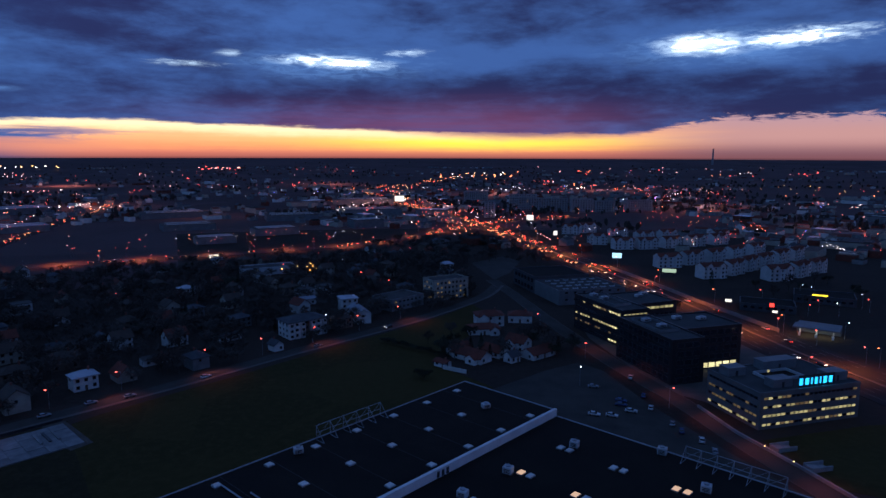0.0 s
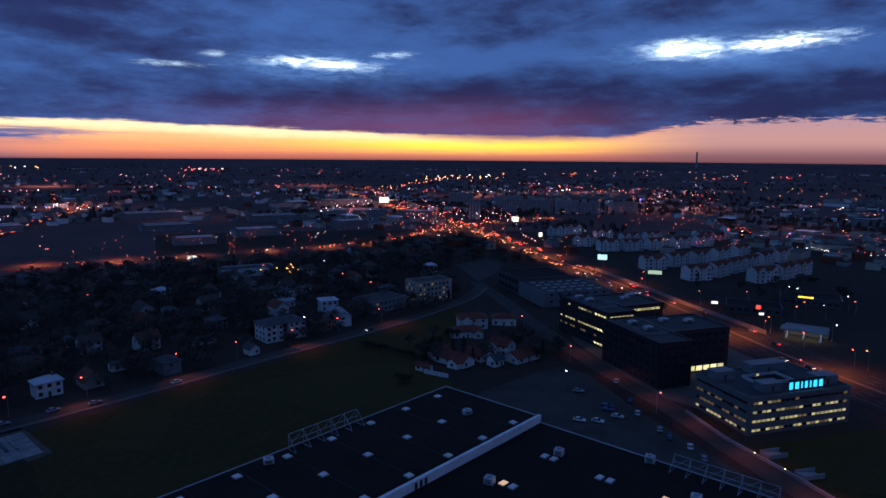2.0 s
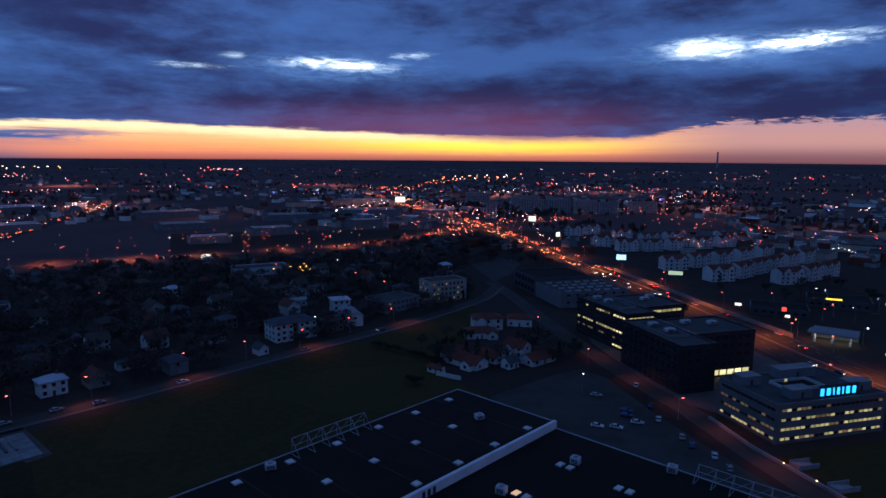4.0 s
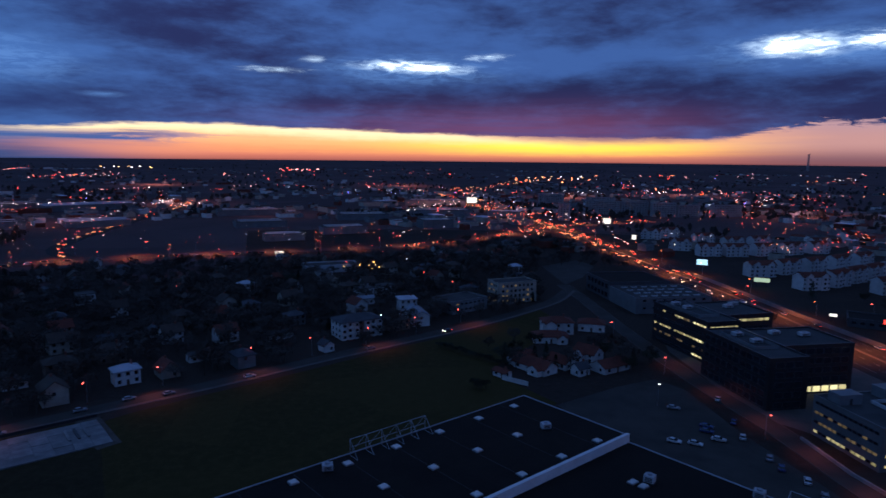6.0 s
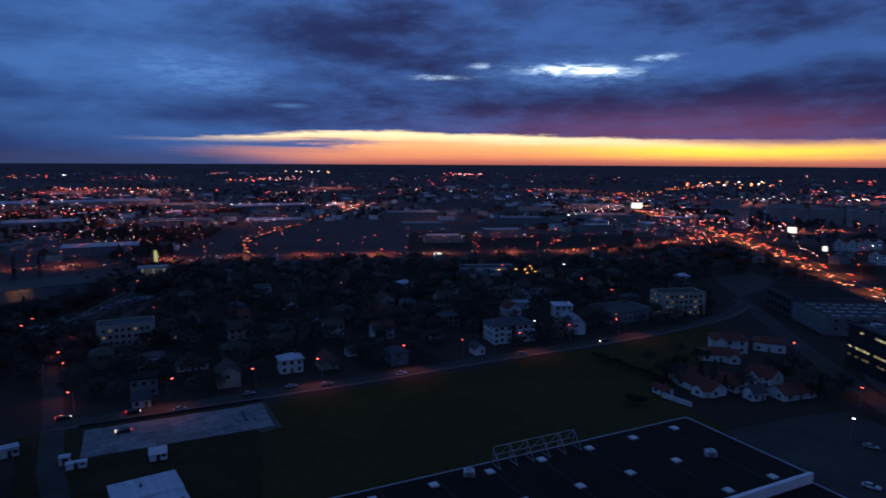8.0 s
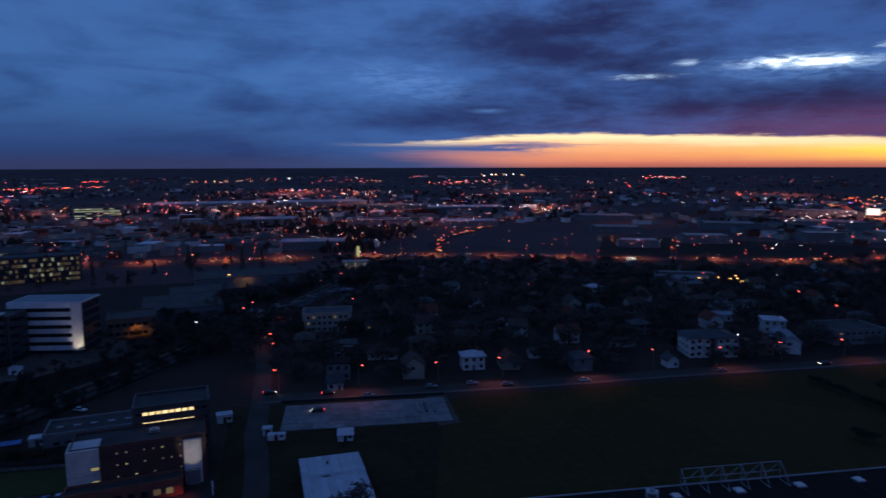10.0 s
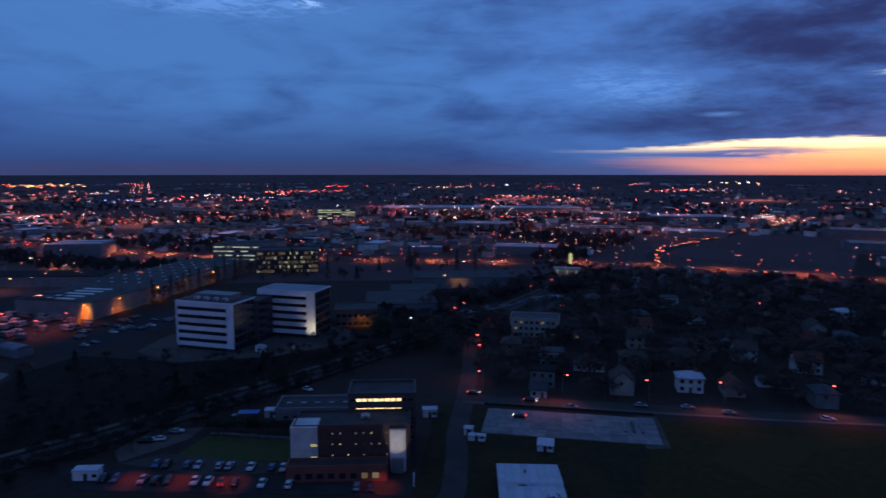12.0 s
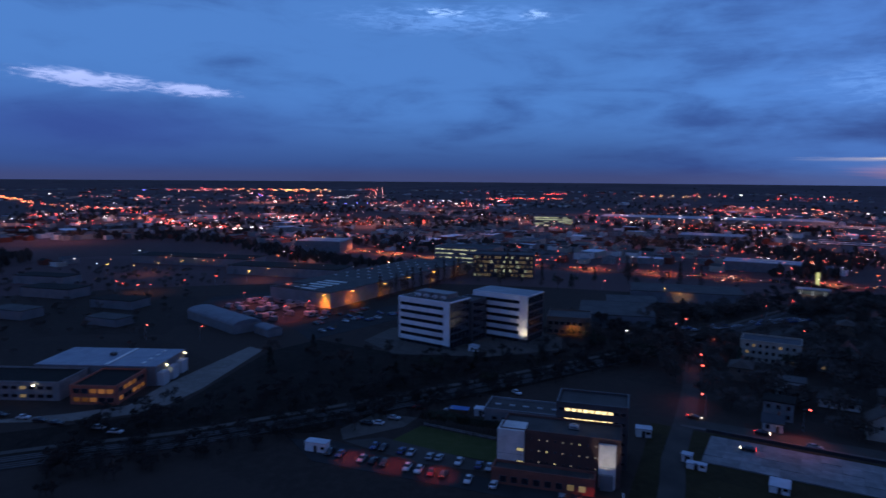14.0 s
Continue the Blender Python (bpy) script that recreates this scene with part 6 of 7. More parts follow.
def car_row(a, b, n, turn, skip=()):
    for i in range(n):
        if i not in skip:
            t = i / (n - 1)
            put_car(PARKED, rng.choice((0, 0, 1, 1, 2, 3, 4)), a[0] + (b[0] - a[0]) * t + rng.uniform(-0.2, 0.2), a[1] + (b[1] - a[1]) * t, turn + rng.uniform(-3, 3) + rng.choice((0, 180)))


car_row((-183, 68.5), (-161.5, 97), 13, -30, (2, 5, 8, 10))
car_row((-181.6, 55.3), (-138.7, 112), 21, -30, (2, 6, 11, 13, 15, 16, 17, 18))
car_row((-201.6, 68.6), (-201.0, 72.0), 2, 60)
car_row((-212, 88), (-207, 98), 3, 60, (1,))
put_car(PARKED, 0, -219, 126.8, 20)
for x, y, a in ((60, 248, -10), (54, 220, -20), (60, 219, -25), (66, 229, -20), (68, 223, -20), (67, 233, -25), (79, 212, 70), (84, 199, 70), (85, 191, 70), (78, 259, 70), (77, 238, 70), (76, 226, 70), (80, 206, 70)):
    put_car(PARKED, rng.choice((0, 0, 1, 1, 3)), x, y, a)
for x, y, a in ((-204, 78, 60), (-152, 196, 46), (-140, 217, 46), (-130, 229, 46), (-119, 236, 46), (-60, 302, 48), (-98, 258, 48)):
    put_car(PARKED, rng.choice((0, 1, 1)), x, y, a)
for x, y, a in ((-165, 188.5, 46), (-155, 175, 226), (-29, 337, 228), (-182, 176, 50)):
    put_car(DRIVING, 2, x, y, a, 0.35 if x == -155 else 0.1)
# staff car park rows and the queue along the side street
for r in range(4):
    a = Vector((-332 - r * 9, 60 - r * 1.0))
    d = Vector((-0.62, 0.78))
    for i in range(22 - r * 2):
        if rng.random() < 0.33:
            q = a + d * (i * 2.8 + 4)
            put_car(PARKED, rng.randrange(5), q.x, q.y, 38 + rng.choice((0, 180)), 0.08)
for i in range(26):
    for lane in (-1.6, 1.6):
        if rng.random() < 0.45:
            t = i / 25
            x, y = -296 - 8 * t + lane * 1.6, 252 + 84 * t
            put_car(PARKED, rng.choice((0, 1, 1, 3)), x, y, 100 + rng.uniform(-4, 4))
for x, y in ((-232, -40), (-228, -34), (-224, -28), (-236, -48), (-217, -14), (-212, -8)):
    put_car(PARKED, rng.randrange(4), x, y, 70)

# traffic on the highway, denser towards the junction
for a, b in zip(HIGHWAY, HIGHWAY[1:]):
    if not 180 < a.y < 520:
        continue
    d = (b - a).normalized()
    s = Vector((d.y, -d.x))
    dense = 0.15 if a.y < 380 else 0.34
    for off in (-11.5, -7.5, -3.8, 3.8, 7.5, 11.5):
        for i in range(2):
            if rng.random() < dense:
                q = a + d * rng.uniform(0, (b - a).length) + s * off
                turn = math.degrees(math.atan2(d.y, d.x)) + (0 if off > 0 else 180)
                put_car(DRIVING, rng.randrange(3), q.x, q.y, turn, 0.15)
for a, b in zip(CROSS_ROAD, CROSS_ROAD[1:]):
    d = (b - a).normalized()
    s = Vector((d.y, -d.x))
    for off in (-5.5, -2.0, 2.0, 5.5):
        if rng.random() < 0.12 and a.x > -500:
            q = a + d * rng.uniform(0, 20) + s * off
            put_car(DRIVING, rng.randrange(3), q.x, q.y, math.degrees(math.atan2(d.y, d.x)) + (0 if off > 0 else 180), 0.18)


def make_van():
    coat = paint("van_paint", (0.30, 0.30, 0.31), (0.16, 0.16, 0.165), 0.4, spread=0.5)
    ob = thing("van", Matrix(), "pale delivery van parked in a depot yard", "van", "vans")
    part("box_body", boxed(-3.2, -1.1, 0.5, 1.2, 1.1, 2.9, bevel=0.08), coat, ob)
    bm = bmesh.new()
    prism(bm, [(1.2, -1.0), (2.9, -1.0), (2.9, 1.0), (1.2, 1.0)], 0.5, 1.3)
    part("cab", bm, coat, ob)
    part("windscreen", boxed(1.22, -0.95, 1.3, 2.3, 0.95, 2.05, bevel=0.1), GLASS, ob)
    for x in (-2.2, 2.0):
        for y in (-1.0, 1.0):
            part("wheel", tube(bmesh.new(), (x, y - 0.12, 0.4), (x, y + 0.12, 0.4), 0.4, n=10), RUBBER, ob)
    return ob


places = []
for r in range(7):
    for i in range(12):
        if rng.random() < 0.40:
            places.append(at_plan(-364 - r * 9 + rng.uniform(-1.5, 1.5) - i * 1.2, 32 + i * 3.3 - r * 4.0 + rng.uniform(-0.6, 0.6), 0.06, rng.choice((40, 220, 220, 130))))
spread_copies(make_van(), [m for m in places if (m.translation.x < -358)])

# ---------------------------------------------------------------- lamps
SOD = [make_lamp(9.0, SODIUM, "tall street lamp glowing orange", 0.4), False]
RED = [make_lamp(7.5, ROSY, "street lamp glowing reddish in the dusk", 0.38), False]
WHT = [make_lamp(8.5, WHITE_GLOW, "tall street lamp glowing white", 0.32), False]
YEL = [make_lamp(8.0, YELLOW_GLOW, "street lamp glowing warm yellow", 0.42), False]


def put_lamp(pool, x, y, turn=0.0):
    if pool[1]:
        copy_thing(pool[0], at_plan(x, y, 0, turn))
    else:
        pool[0].matrix_world = at_plan(x, y, 0, turn)
        pool[1] = True


for x, y in ((-322, 345), (-311, 315), (-255, 290), (-164, 203), (-143, 225), (-200, 386), (-126, 244), (-104, 271), (-83, 289), (-64, 309), (-44, 332), (-24, 355), (-122, 495), (-58, 460), (-35, 431), (-229, 213), (-213, 201), (-183, 181), (-281, 236), (-292, 248), (202, 402), (176, 332), (182, 306), (188, 278), (210, 364), (222, 374), (252, 374), (83, 227), (149, 449), (52, 338), (65, 286)):
    put_lamp(RED, x, y, rng.uniform(0, 360))
for x, y in ((-60, 331), (-79, 512), (-269, 202), (203, 318), (233, 415), (238, 408), (226, 361), (254, 384), (55, 250), (-177, 108)):
    put_lamp(WHT, x, y, rng.uniform(0, 360))
for x, y in ((-109, 479), (-103, 481), (-104, 495), (-98, 485), (-96, 466), (-92, 474), (-376, 290), (-120, 470)):
    put_lamp(YEL, x, y, rng.uniform(0, 360))
for x, y in ((-577, -95), (-566, -73), (-577, -56), (-589, -40), (-515, 18), (-528, 32), (-799, 93), (-812, 115)):
    put_lamp(YEL, x, y, 60)
for x, y in ((-484, -68), (-475, -62), (-465, -51), (-466, -43), (-482, -24), (-498, -4), (-336, -22), (-328, 4), (-545, 271), (-611, 318), (-487, 282), (-419, 268), (-535, 345), (-572, 394), (-540, 415), (-490, 422), (-332, 575), (-284, 574), (-249, 714), (-207, 678), (-187, 694), (-146, 765), (-230, 529), (-183, 610), (-331, 570), (-260, 495), (-246, 538)):
    put_lamp(RED, x, y, 60)
for line, side, gap, pool, limit in ((HIGHWAY, 18.5, 2, SOD, 1400), (HIGHWAY, -18.5, 2, RED, 1400), (CROSS_ROAD, 11.0, 2, RED, 9999), (CROSS_ROAD, -11.0, 4, SOD, 9999), (NW_ROAD, 8.0, 2, RED, 9999)):
    for i in range(1, len(line) - 1, gap):
        d = (line[i + 1] - line[i - 1]).normalized()
        q = line[i] + Vector((d.y, -d.x)) * side
        if q.y < limit and q.y > 200:
            put_lamp(pool, q.x, q.y, math.degrees(math.atan2(d.y, d.x)) + (90 if side > 0 else -90))


def spot(name, place, target, watts, colour, size=120.0, blend=0.6, radius=0.3):
    data = bpy.data.lights.new(name, "SPOT")
    data.energy, data.color, data.spot_size, data.spot_blend, data.shadow_soft_size = watts, colour, radians(size), blend, radius
    ob = new(name, data)
    ob.matrix_world = look(place, target)
    return ob


# light of the highway lamps
for i in range(5, len(HIGHWAY) - 1, 2):
    p = HIGHWAY[i]
    if 200 < p.y < 1300:
        spot("highway_lamp_light", (p.x, p.y, 13.0), (p.x, p.y + 0.01, 0), (13000.0 if p.y < 480 else 26000.0), (1.0, 0.22, 0.035), 150.0)
for i in range(2, len(CROSS_ROAD) - 1, 2):
    p = CROSS_ROAD[i]
    spot("road_lamp_light", (p.x, p.y, 11.0), (p.x, p.y + 0.01, 0), 24000.0, (1.0, 0.24, 0.10), 150.0)
# street by the meadow
for x, y in ((-158, 196), (-123, 234), (-97, 263), (-58, 308), (-18, 353)):
    spot("street_lamp_light", (x, y, 7.4), (x + 2, y - 2, 0), 1000.0, (1.0, 0.27, 0.15), 140.0)
# access road beside the car park
for x, y in ((104, 168), (98, 192), (93, 216), (87, 240), (79, 266), (71, 298)):
    spot("street_lamp_light", (x, y, 7.4), (x + 1, y - 1, 0), 620.0, (1.0, 0.21, 0.11), 140.0)
# side street and brick office yard
for x, y in ((-229, 212), (-252, 236), (-268, 262), (-196, 186)):
    spot("street_lamp_light", (x, y, 7.4), (x, y - 3, 0), 420.0, (1.0, 0.22, 0.12), 140.0)
for x, y in ((-178, 62), (-170, 72.5), (-162, 83), (-138.5, 115)):
    spot("yard_lamp_light", (x, y, 5.5), (x + 0.5, y - 0.4, 0), 900.0, (1.0, 0.12, 0.06), 105.0)
# depot wall lamps
for k, out in ((-2.2, 3.5), (19, -2.2), (54, -2.2), (84, -2.2), (119, -2.2), (157, -2.2)):
    a, b = dep @ Vector((k, out, 8.6)), dep @ Vector((max(k, 0.2), max(out, 0.2), 1.0))
    spot("wall_lamp_light", tuple(a), tuple(b), 120000.0 if k == 84 else 330000.0, (1.0, 0.19, 0.014), 92.0, 1.0)
    ob = thing("wall_lamp", pose(a.x, a.y, 8.6, 0, 0, DEP), "glowing orange wall lamp on a depot hall", "wall lamp", "wall lamps")
    part("bracket", boxed(-0.15, -0.3, 0.1, 0.15, 2.2, 0.25) if k > 0 else boxed(-0.3, -0.15, 0.1, 2.2, 0.15, 0.25), DARK_METAL, ob)
    part("lens", globe(bmesh.new(), (0, -0.1, 0.0), 0.4), YELLOW_GLOW, ob, "glowing lens")
for x, y in ((-372, 44), (-384, 58), (-400, 30), (-420, 20), (-432, 48)):
    spot("yard_lamp_light", (x, y, 11.0), (x, y + 0.1, 0), 3200.0, (1.0, 0.19, 0.12), 150.0)
    put_lamp(RED, x, y, 30)
# added fill spots 55 m up, for the summed glow of the far quarters' lamps
for az, r, kw in ((6, 1150, 90), (-4, 1500, 140), (20, 1000, 60), (28, 1250, 90), (36, 950, 70), (42, 1300, 110), (46, 900, 60), (52, 1150, 110), (56, 820, 60), (60, 1500, 150), (63, 1000, 90), (68, 1250, 120), (72, 850, 70), (75, 1600, 170), (80, 1100, 110), (85, 800, 70), (88, 1400, 150), (93, 1000, 110), (99, 1300, 130), (104, 900, 90), (110, 1200, 120), (-22, 1150, 90), (-30, 900, 60), (-14, 1700, 150), (90, 2200, 300), (50, 2000, 250), (30, 2100, 250), (10, 2000, 200)):
    x, y = -r * math.sin(radians(az)), r * math.cos(radians(az))
    spot("quarter_lamp_light", (x, y, 55.0), (x, y + 0.1, 0), kw * (450.0 if r < 1050 else (1700.0 if az < 48 else 1450.0)), (1.0, 0.40, 0.36), 165.0, 0.9, 4.0)
for x, y in ((-590, 18), (-606, 40), (-622, 64)):
    spot("street_lamp_light", (x, y, 9.0), (x, y + 0.1, 0), 9000.0, (1.0, 0.3, 0.16), 140.0)
    put_lamp(SOD, x, y, 60)
for x, y in ((-570, -65), (-478, -50), (-520, 25)):
    spot("yard_lamp_light", (x, y, 12.0), (x, y + 0.1, 0), 2600.0, (1.0, 0.4, 0.16), 150.0)
spot("wall_lamp_light", (-297, 187, 6.5), (-300, 188, 0), 700.0, (1.0, 0.45, 0.12), 120.0)
spot("wall_lamp_light", (-360, 292, 9.0), (-366, 296, 6), 900.0, (1.0, 0.42, 0.08), 120.0)
# up-lights on pale walls
a, b = bk @ Vector((28, -9.5, 0.3)), bk @ Vector((28, -0.8, 9.0))
spot("facade_light", tuple(a), tuple(b), 1700.0, (1.0, 0.9, 0.76), 36.0)
m2 = pose(-312.6, 138.2, 0, 0, 0, 41.0)
a, b = m2 @ Vector((30, -5.0, 0.3)), m2 @ Vector((30.5, 0, 9.0))
spot("facade_light", tuple(a), tuple(b), 1500.0, (1.0, 0.85, 0.62), 90.0)
for lx, ly, lz in ((1.0, 47.6, 6.6), (17, 47.6, 6.2), (43.8, -8, 5.6), (43.8, 12, 5.6)):
    a, b = hall @ Vector((lx, ly, lz)), hall @ Vector((lx + 1.5, ly + 2.5, 0))
    spot("wall_lamp_light", tuple(a), tuple(b), 520.0, (1.0, 0.82, 0.58), 130.0)
    ob = thing("wall_lamp", pose(a.x, a.y, lz, 0, 0, HM), "bright wall lamp on a white hall", "wall lamp", "wall lamps")
    part("bracket", boxed(-0.2, -0.3, -0.1, 0.2, 0.1, 0.2), DARK_METAL, ob)
    part("lens", globe(bmesh.new(), (0, 0.1, 0.0), 0.4), lit("wall_lamp_glow", (1.0, 0.85, 0.6), 5.0), ob, "glowing lens")


# ---------------------------------------------------------------- signs, filling station, masts
def billboard(x, y, z, w, h, turn, glow, label):
    ob = thing("billboard", at_plan(x, y, 0, turn), label, "billboard", "lit billboards")
    for sx in (-0.3, 0.3):
        part("post", tube(bmesh.new(), (sx * w, 0, -0.2), (sx * w, 0, z), 0.22), DARK_METAL, ob)
    pn = part("panel", boxed(-w / 2 - 0.2, -0.25, z, w / 2 + 0.2, 0.25, z + h, bevel=0.05), DARK_METAL, ob)
    part("face", boxed(-w / 2, -0.3, z + 0.2, w / 2, -0.26, z + h - 0.2), glow, pn, "glowing blank sign face")
    take(x, y, 4)


COLD = lit("cold_sign_light", (0.42, 0.74, 1.0), 1.2)
NEUTRAL = lit("white_sign_light", (1.0, 0.95, 0.88), 1.1)
GREENISH = lit("dim_green_sign_light", (0.62, 0.85, 0.66), 0.55, 0.5)
billboard(144, 531, 7.0, 7.5, 4.6, -15, COLD, "bright cold-white billboard on posts beside the highway")
billboard(172, 486, 3.2, 10.0, 3.2, -18, GREENISH, "long dim greenish sign board on posts")
billboard(113, 842, 7.0, 9, 7, -8, NEUTRAL, "large bright white sign far along the highway")
billboard(-78, 1158, 8.0, 17, 10, 4, NEUTRAL, "large bright white sign board at the far junction")
billboard(-196, 549, 3.0, 8, 3.4, 20, NEUTRAL, "bright white sign board beside the main road")
billboard(174.5, 388, 3.0, 3.6, 2.0, -24, NEUTRAL, "small bright white sign beside the highway")
billboard(122, 700, 5.0, 4.0, 5.0, -10, NEUTRAL, "narrow bright sign beside the highway")
billboard(-392, 429, 3.0, 2.4, 10, 42, lit("yellow_green_sign_light", (0.95, 0.95, 0.4), 0.4, 0.8), "tall yellowish price sign of a filling station")
billboard(236, 398, 4.3, 8.5, 1.5, -28, lit("yellow_sign_light", (1.0, 0.75, 0.05), 1.6), "long yellow glowing shop sign")
billboard(193, 372, 3.6, 2.4, 2.6, -24, lit("red_sign_light", (1.0, 0.05, 0.04), 2.0), "red glowing sign on a shop front")
billboard(193, 368, 1.0, 2.6, 1.8, -24, NEUTRAL, "white glowing sign on a shop front")


def filling_station(x, y, turn):
    ob = thing("filling_station", at_plan(x, y, 0, turn), "lit filling station canopy beside the highway", "filling station")
    part("canopy", boxed(-10.5, -5, 4.6, 10.5, 5, 5.3, bevel=0.1), GREY_CLAD, ob)
    part("soffit_light", boxed(-9, -3.5, 4.5, 9, 3.5, 4.58), lit("canopy_light", (0.95, 1.0, 0.8), 1.0, lights=True), ob, "glowing canopy light")
    for px in (-7.5, 0, 7.5):
        part("column", boxed(px - 0.3, -0.3, -0.2, px + 0.3, 0.3, 4.55), WHITE_METAL, ob)
        part("pump", boxed(px - 0.5, -2.4, 0, px + 0.5, -1.8, 1.8, bevel=0.05), WHITE_METAL, ob)
    part("shop", boxed(-10, 8, -0.2, 10, 16, 4.0), GREY_CLAD, ob)
    take(x, y, 18)


filling_station(191, 322, -36)
filling_station(-368, 402, 45)
office("shop_hall", "low shop hall beside the highway", (178, 380), -24, 30, 20, 1, 3.8, DARK_CLAD, FELT, lambda *q: None, (2.4, 1.6), 1.6, 4.0, "fl")
office("shop_hall", "low shop hall with a glowing sign", (222, 402), -28, 34, 22, 1, 4.2, DARK_CLAD, FELT, lambda *q: None, (2.4, 1.6), 1.6, 4.0, "fl")


def mast(x, y, z, h, label):
    ob = thing("chimney_stack", at_plan(x, y, z), label, "chimney")
    part("shaft", tube(bmesh.new(), (0, 0, -2), (0, 0, h), 6.0, 4.2, 12), CONCRETE, ob)
    part("rim", tube(bmesh.new(), (0, 0, h), (0, 0, h + 1.5), 4.8, 4.8, 12), DARK_METAL, ob)


r = 4250.0
mast(r * math.sin(radians(22.35)), r * math.cos(radians(22.35)), ground_z(r), 92, "tall slim chimney stack on the horizon")

# ---------------------------------------------------------------- trees
TWIGS = paint("bare_twigs", (0.080, 0.062, 0.051), (0.054, 0.043, 0.036), 0.9, scale=8, spread=0.25)
NEEDLES = paint("conifer_needles", (0.022, 0.036, 0.020), (0.012, 0.022, 0.013), 0.9, scale=8, spread=0.25)
EVERGREEN = paint("dark_shrub_leaves", (0.035, 0.042, 0.022), (0.02, 0.027, 0.015), 0.9, scale=8, spread=0.25)
SCRUB = paint("dark_scrub_twigs", (0.044, 0.034, 0.027), (0.028, 0.022, 0.018), 0.9, scale=8, spread=0.25)
TREES = [
    [make_tree(1, 9.0, 4.0, TWIGS, "bare broadleaf garden tree with fine twigs", "broad"), False],
    [make_tree(2, 12.0, 4.6, TWIGS, "tall bare broadleaf tree with open crown", "broad"), False],
    [make_tree(3, 7.0, 3.6, EVERGREEN, "dense dark evergreen garden tree", "broad"), False],
    [make_tree(4, 11.0, 2.4, NEEDLES, "tall dark spreading garden conifer", "conifer"), False],
    [make_tree(5, 7.0, 1.2, NEEDLES, "slim dark columnar garden conifer", "conifer"), False],
    [make_tree(6, 17.0, 2.0, TWIGS, "tall slim bare poplar beside a depot", "conifer"), False],
]


HEDGE = ((-30, 310), (2, 285))


def put_tree(i, x, y, size):
    proto, used = TREES[i]
    rng.random()
    if used:
        c = copy_thing(proto, at_plan(x, y, 0, rng.uniform(0, 360)))
        c.scale = (size, size, size * rng.uniform(0.9, 1.15))
    else:
        proto.matrix_world = at_plan(x, y)
        TREES[i][1] = True


# open garden before the white house with the pale roof
for x, y, q in ((-296, 262, 16), (-298, 284, 16), (-300, 306, 16), (-303, 328, 14), (-284, 250, 12), (-280, 276, 12), (-282, 300, 12), (-284, 326, 10), (-142, 246, 15), (-134, 235, 13), (-126, 223, 12), (24, 318, 9), (30, 292, 8)):
    take(x, y, q)
# gardens of the quarter
n = 0
while n < 110:
    x, y = rng.uniform(-335, 20), rng.uniform(190, 560)
    road = 470 + (x + 450) * 0.45
    street = 219 + (x + 137) * 1.12 if x > -137 else 219 + (x + 137) * 1.05
    if y > road - 62 or y < street + 8 or not free_at(x, y, -3.2):
        continue
    put_tree(rng.choice((0, 0, 1, 1, 2, 3, 4)), x, y, rng.uniform(0.6, 1.05))
    n += 1
# grove by the red-roofed houses, and scattered trees
for cx, cy, rad, count in ((12, 300, 22, 14), (50, 300, 14, 12), (-20, 600, 45, 12), (-255, 200, 26, 14), (-262, 60, 40, 6), (-245, 120, 20, 5), (-230, 250, 24, 16), (-300, 250, 22, 16), (95, 430, 26, 10), (130, 380, 12, 8), (230, 440, 50, 10), (-105, 130, 14, 10), (-470, 300, 60, 10), (-530, 110, 40, 6)):
    for _ in range(count):
        a, q = rng.uniform(0, math.tau), rad * math.sqrt(rng.random())
        x, y = cx + q * math.cos(a), cy + q * math.sin(a)
        if free_at(x, y, -2.5):
            put_tree(rng.choice((0, 1, 1, 2, 3)), x, y, rng.uniform(0.6, 1.0))


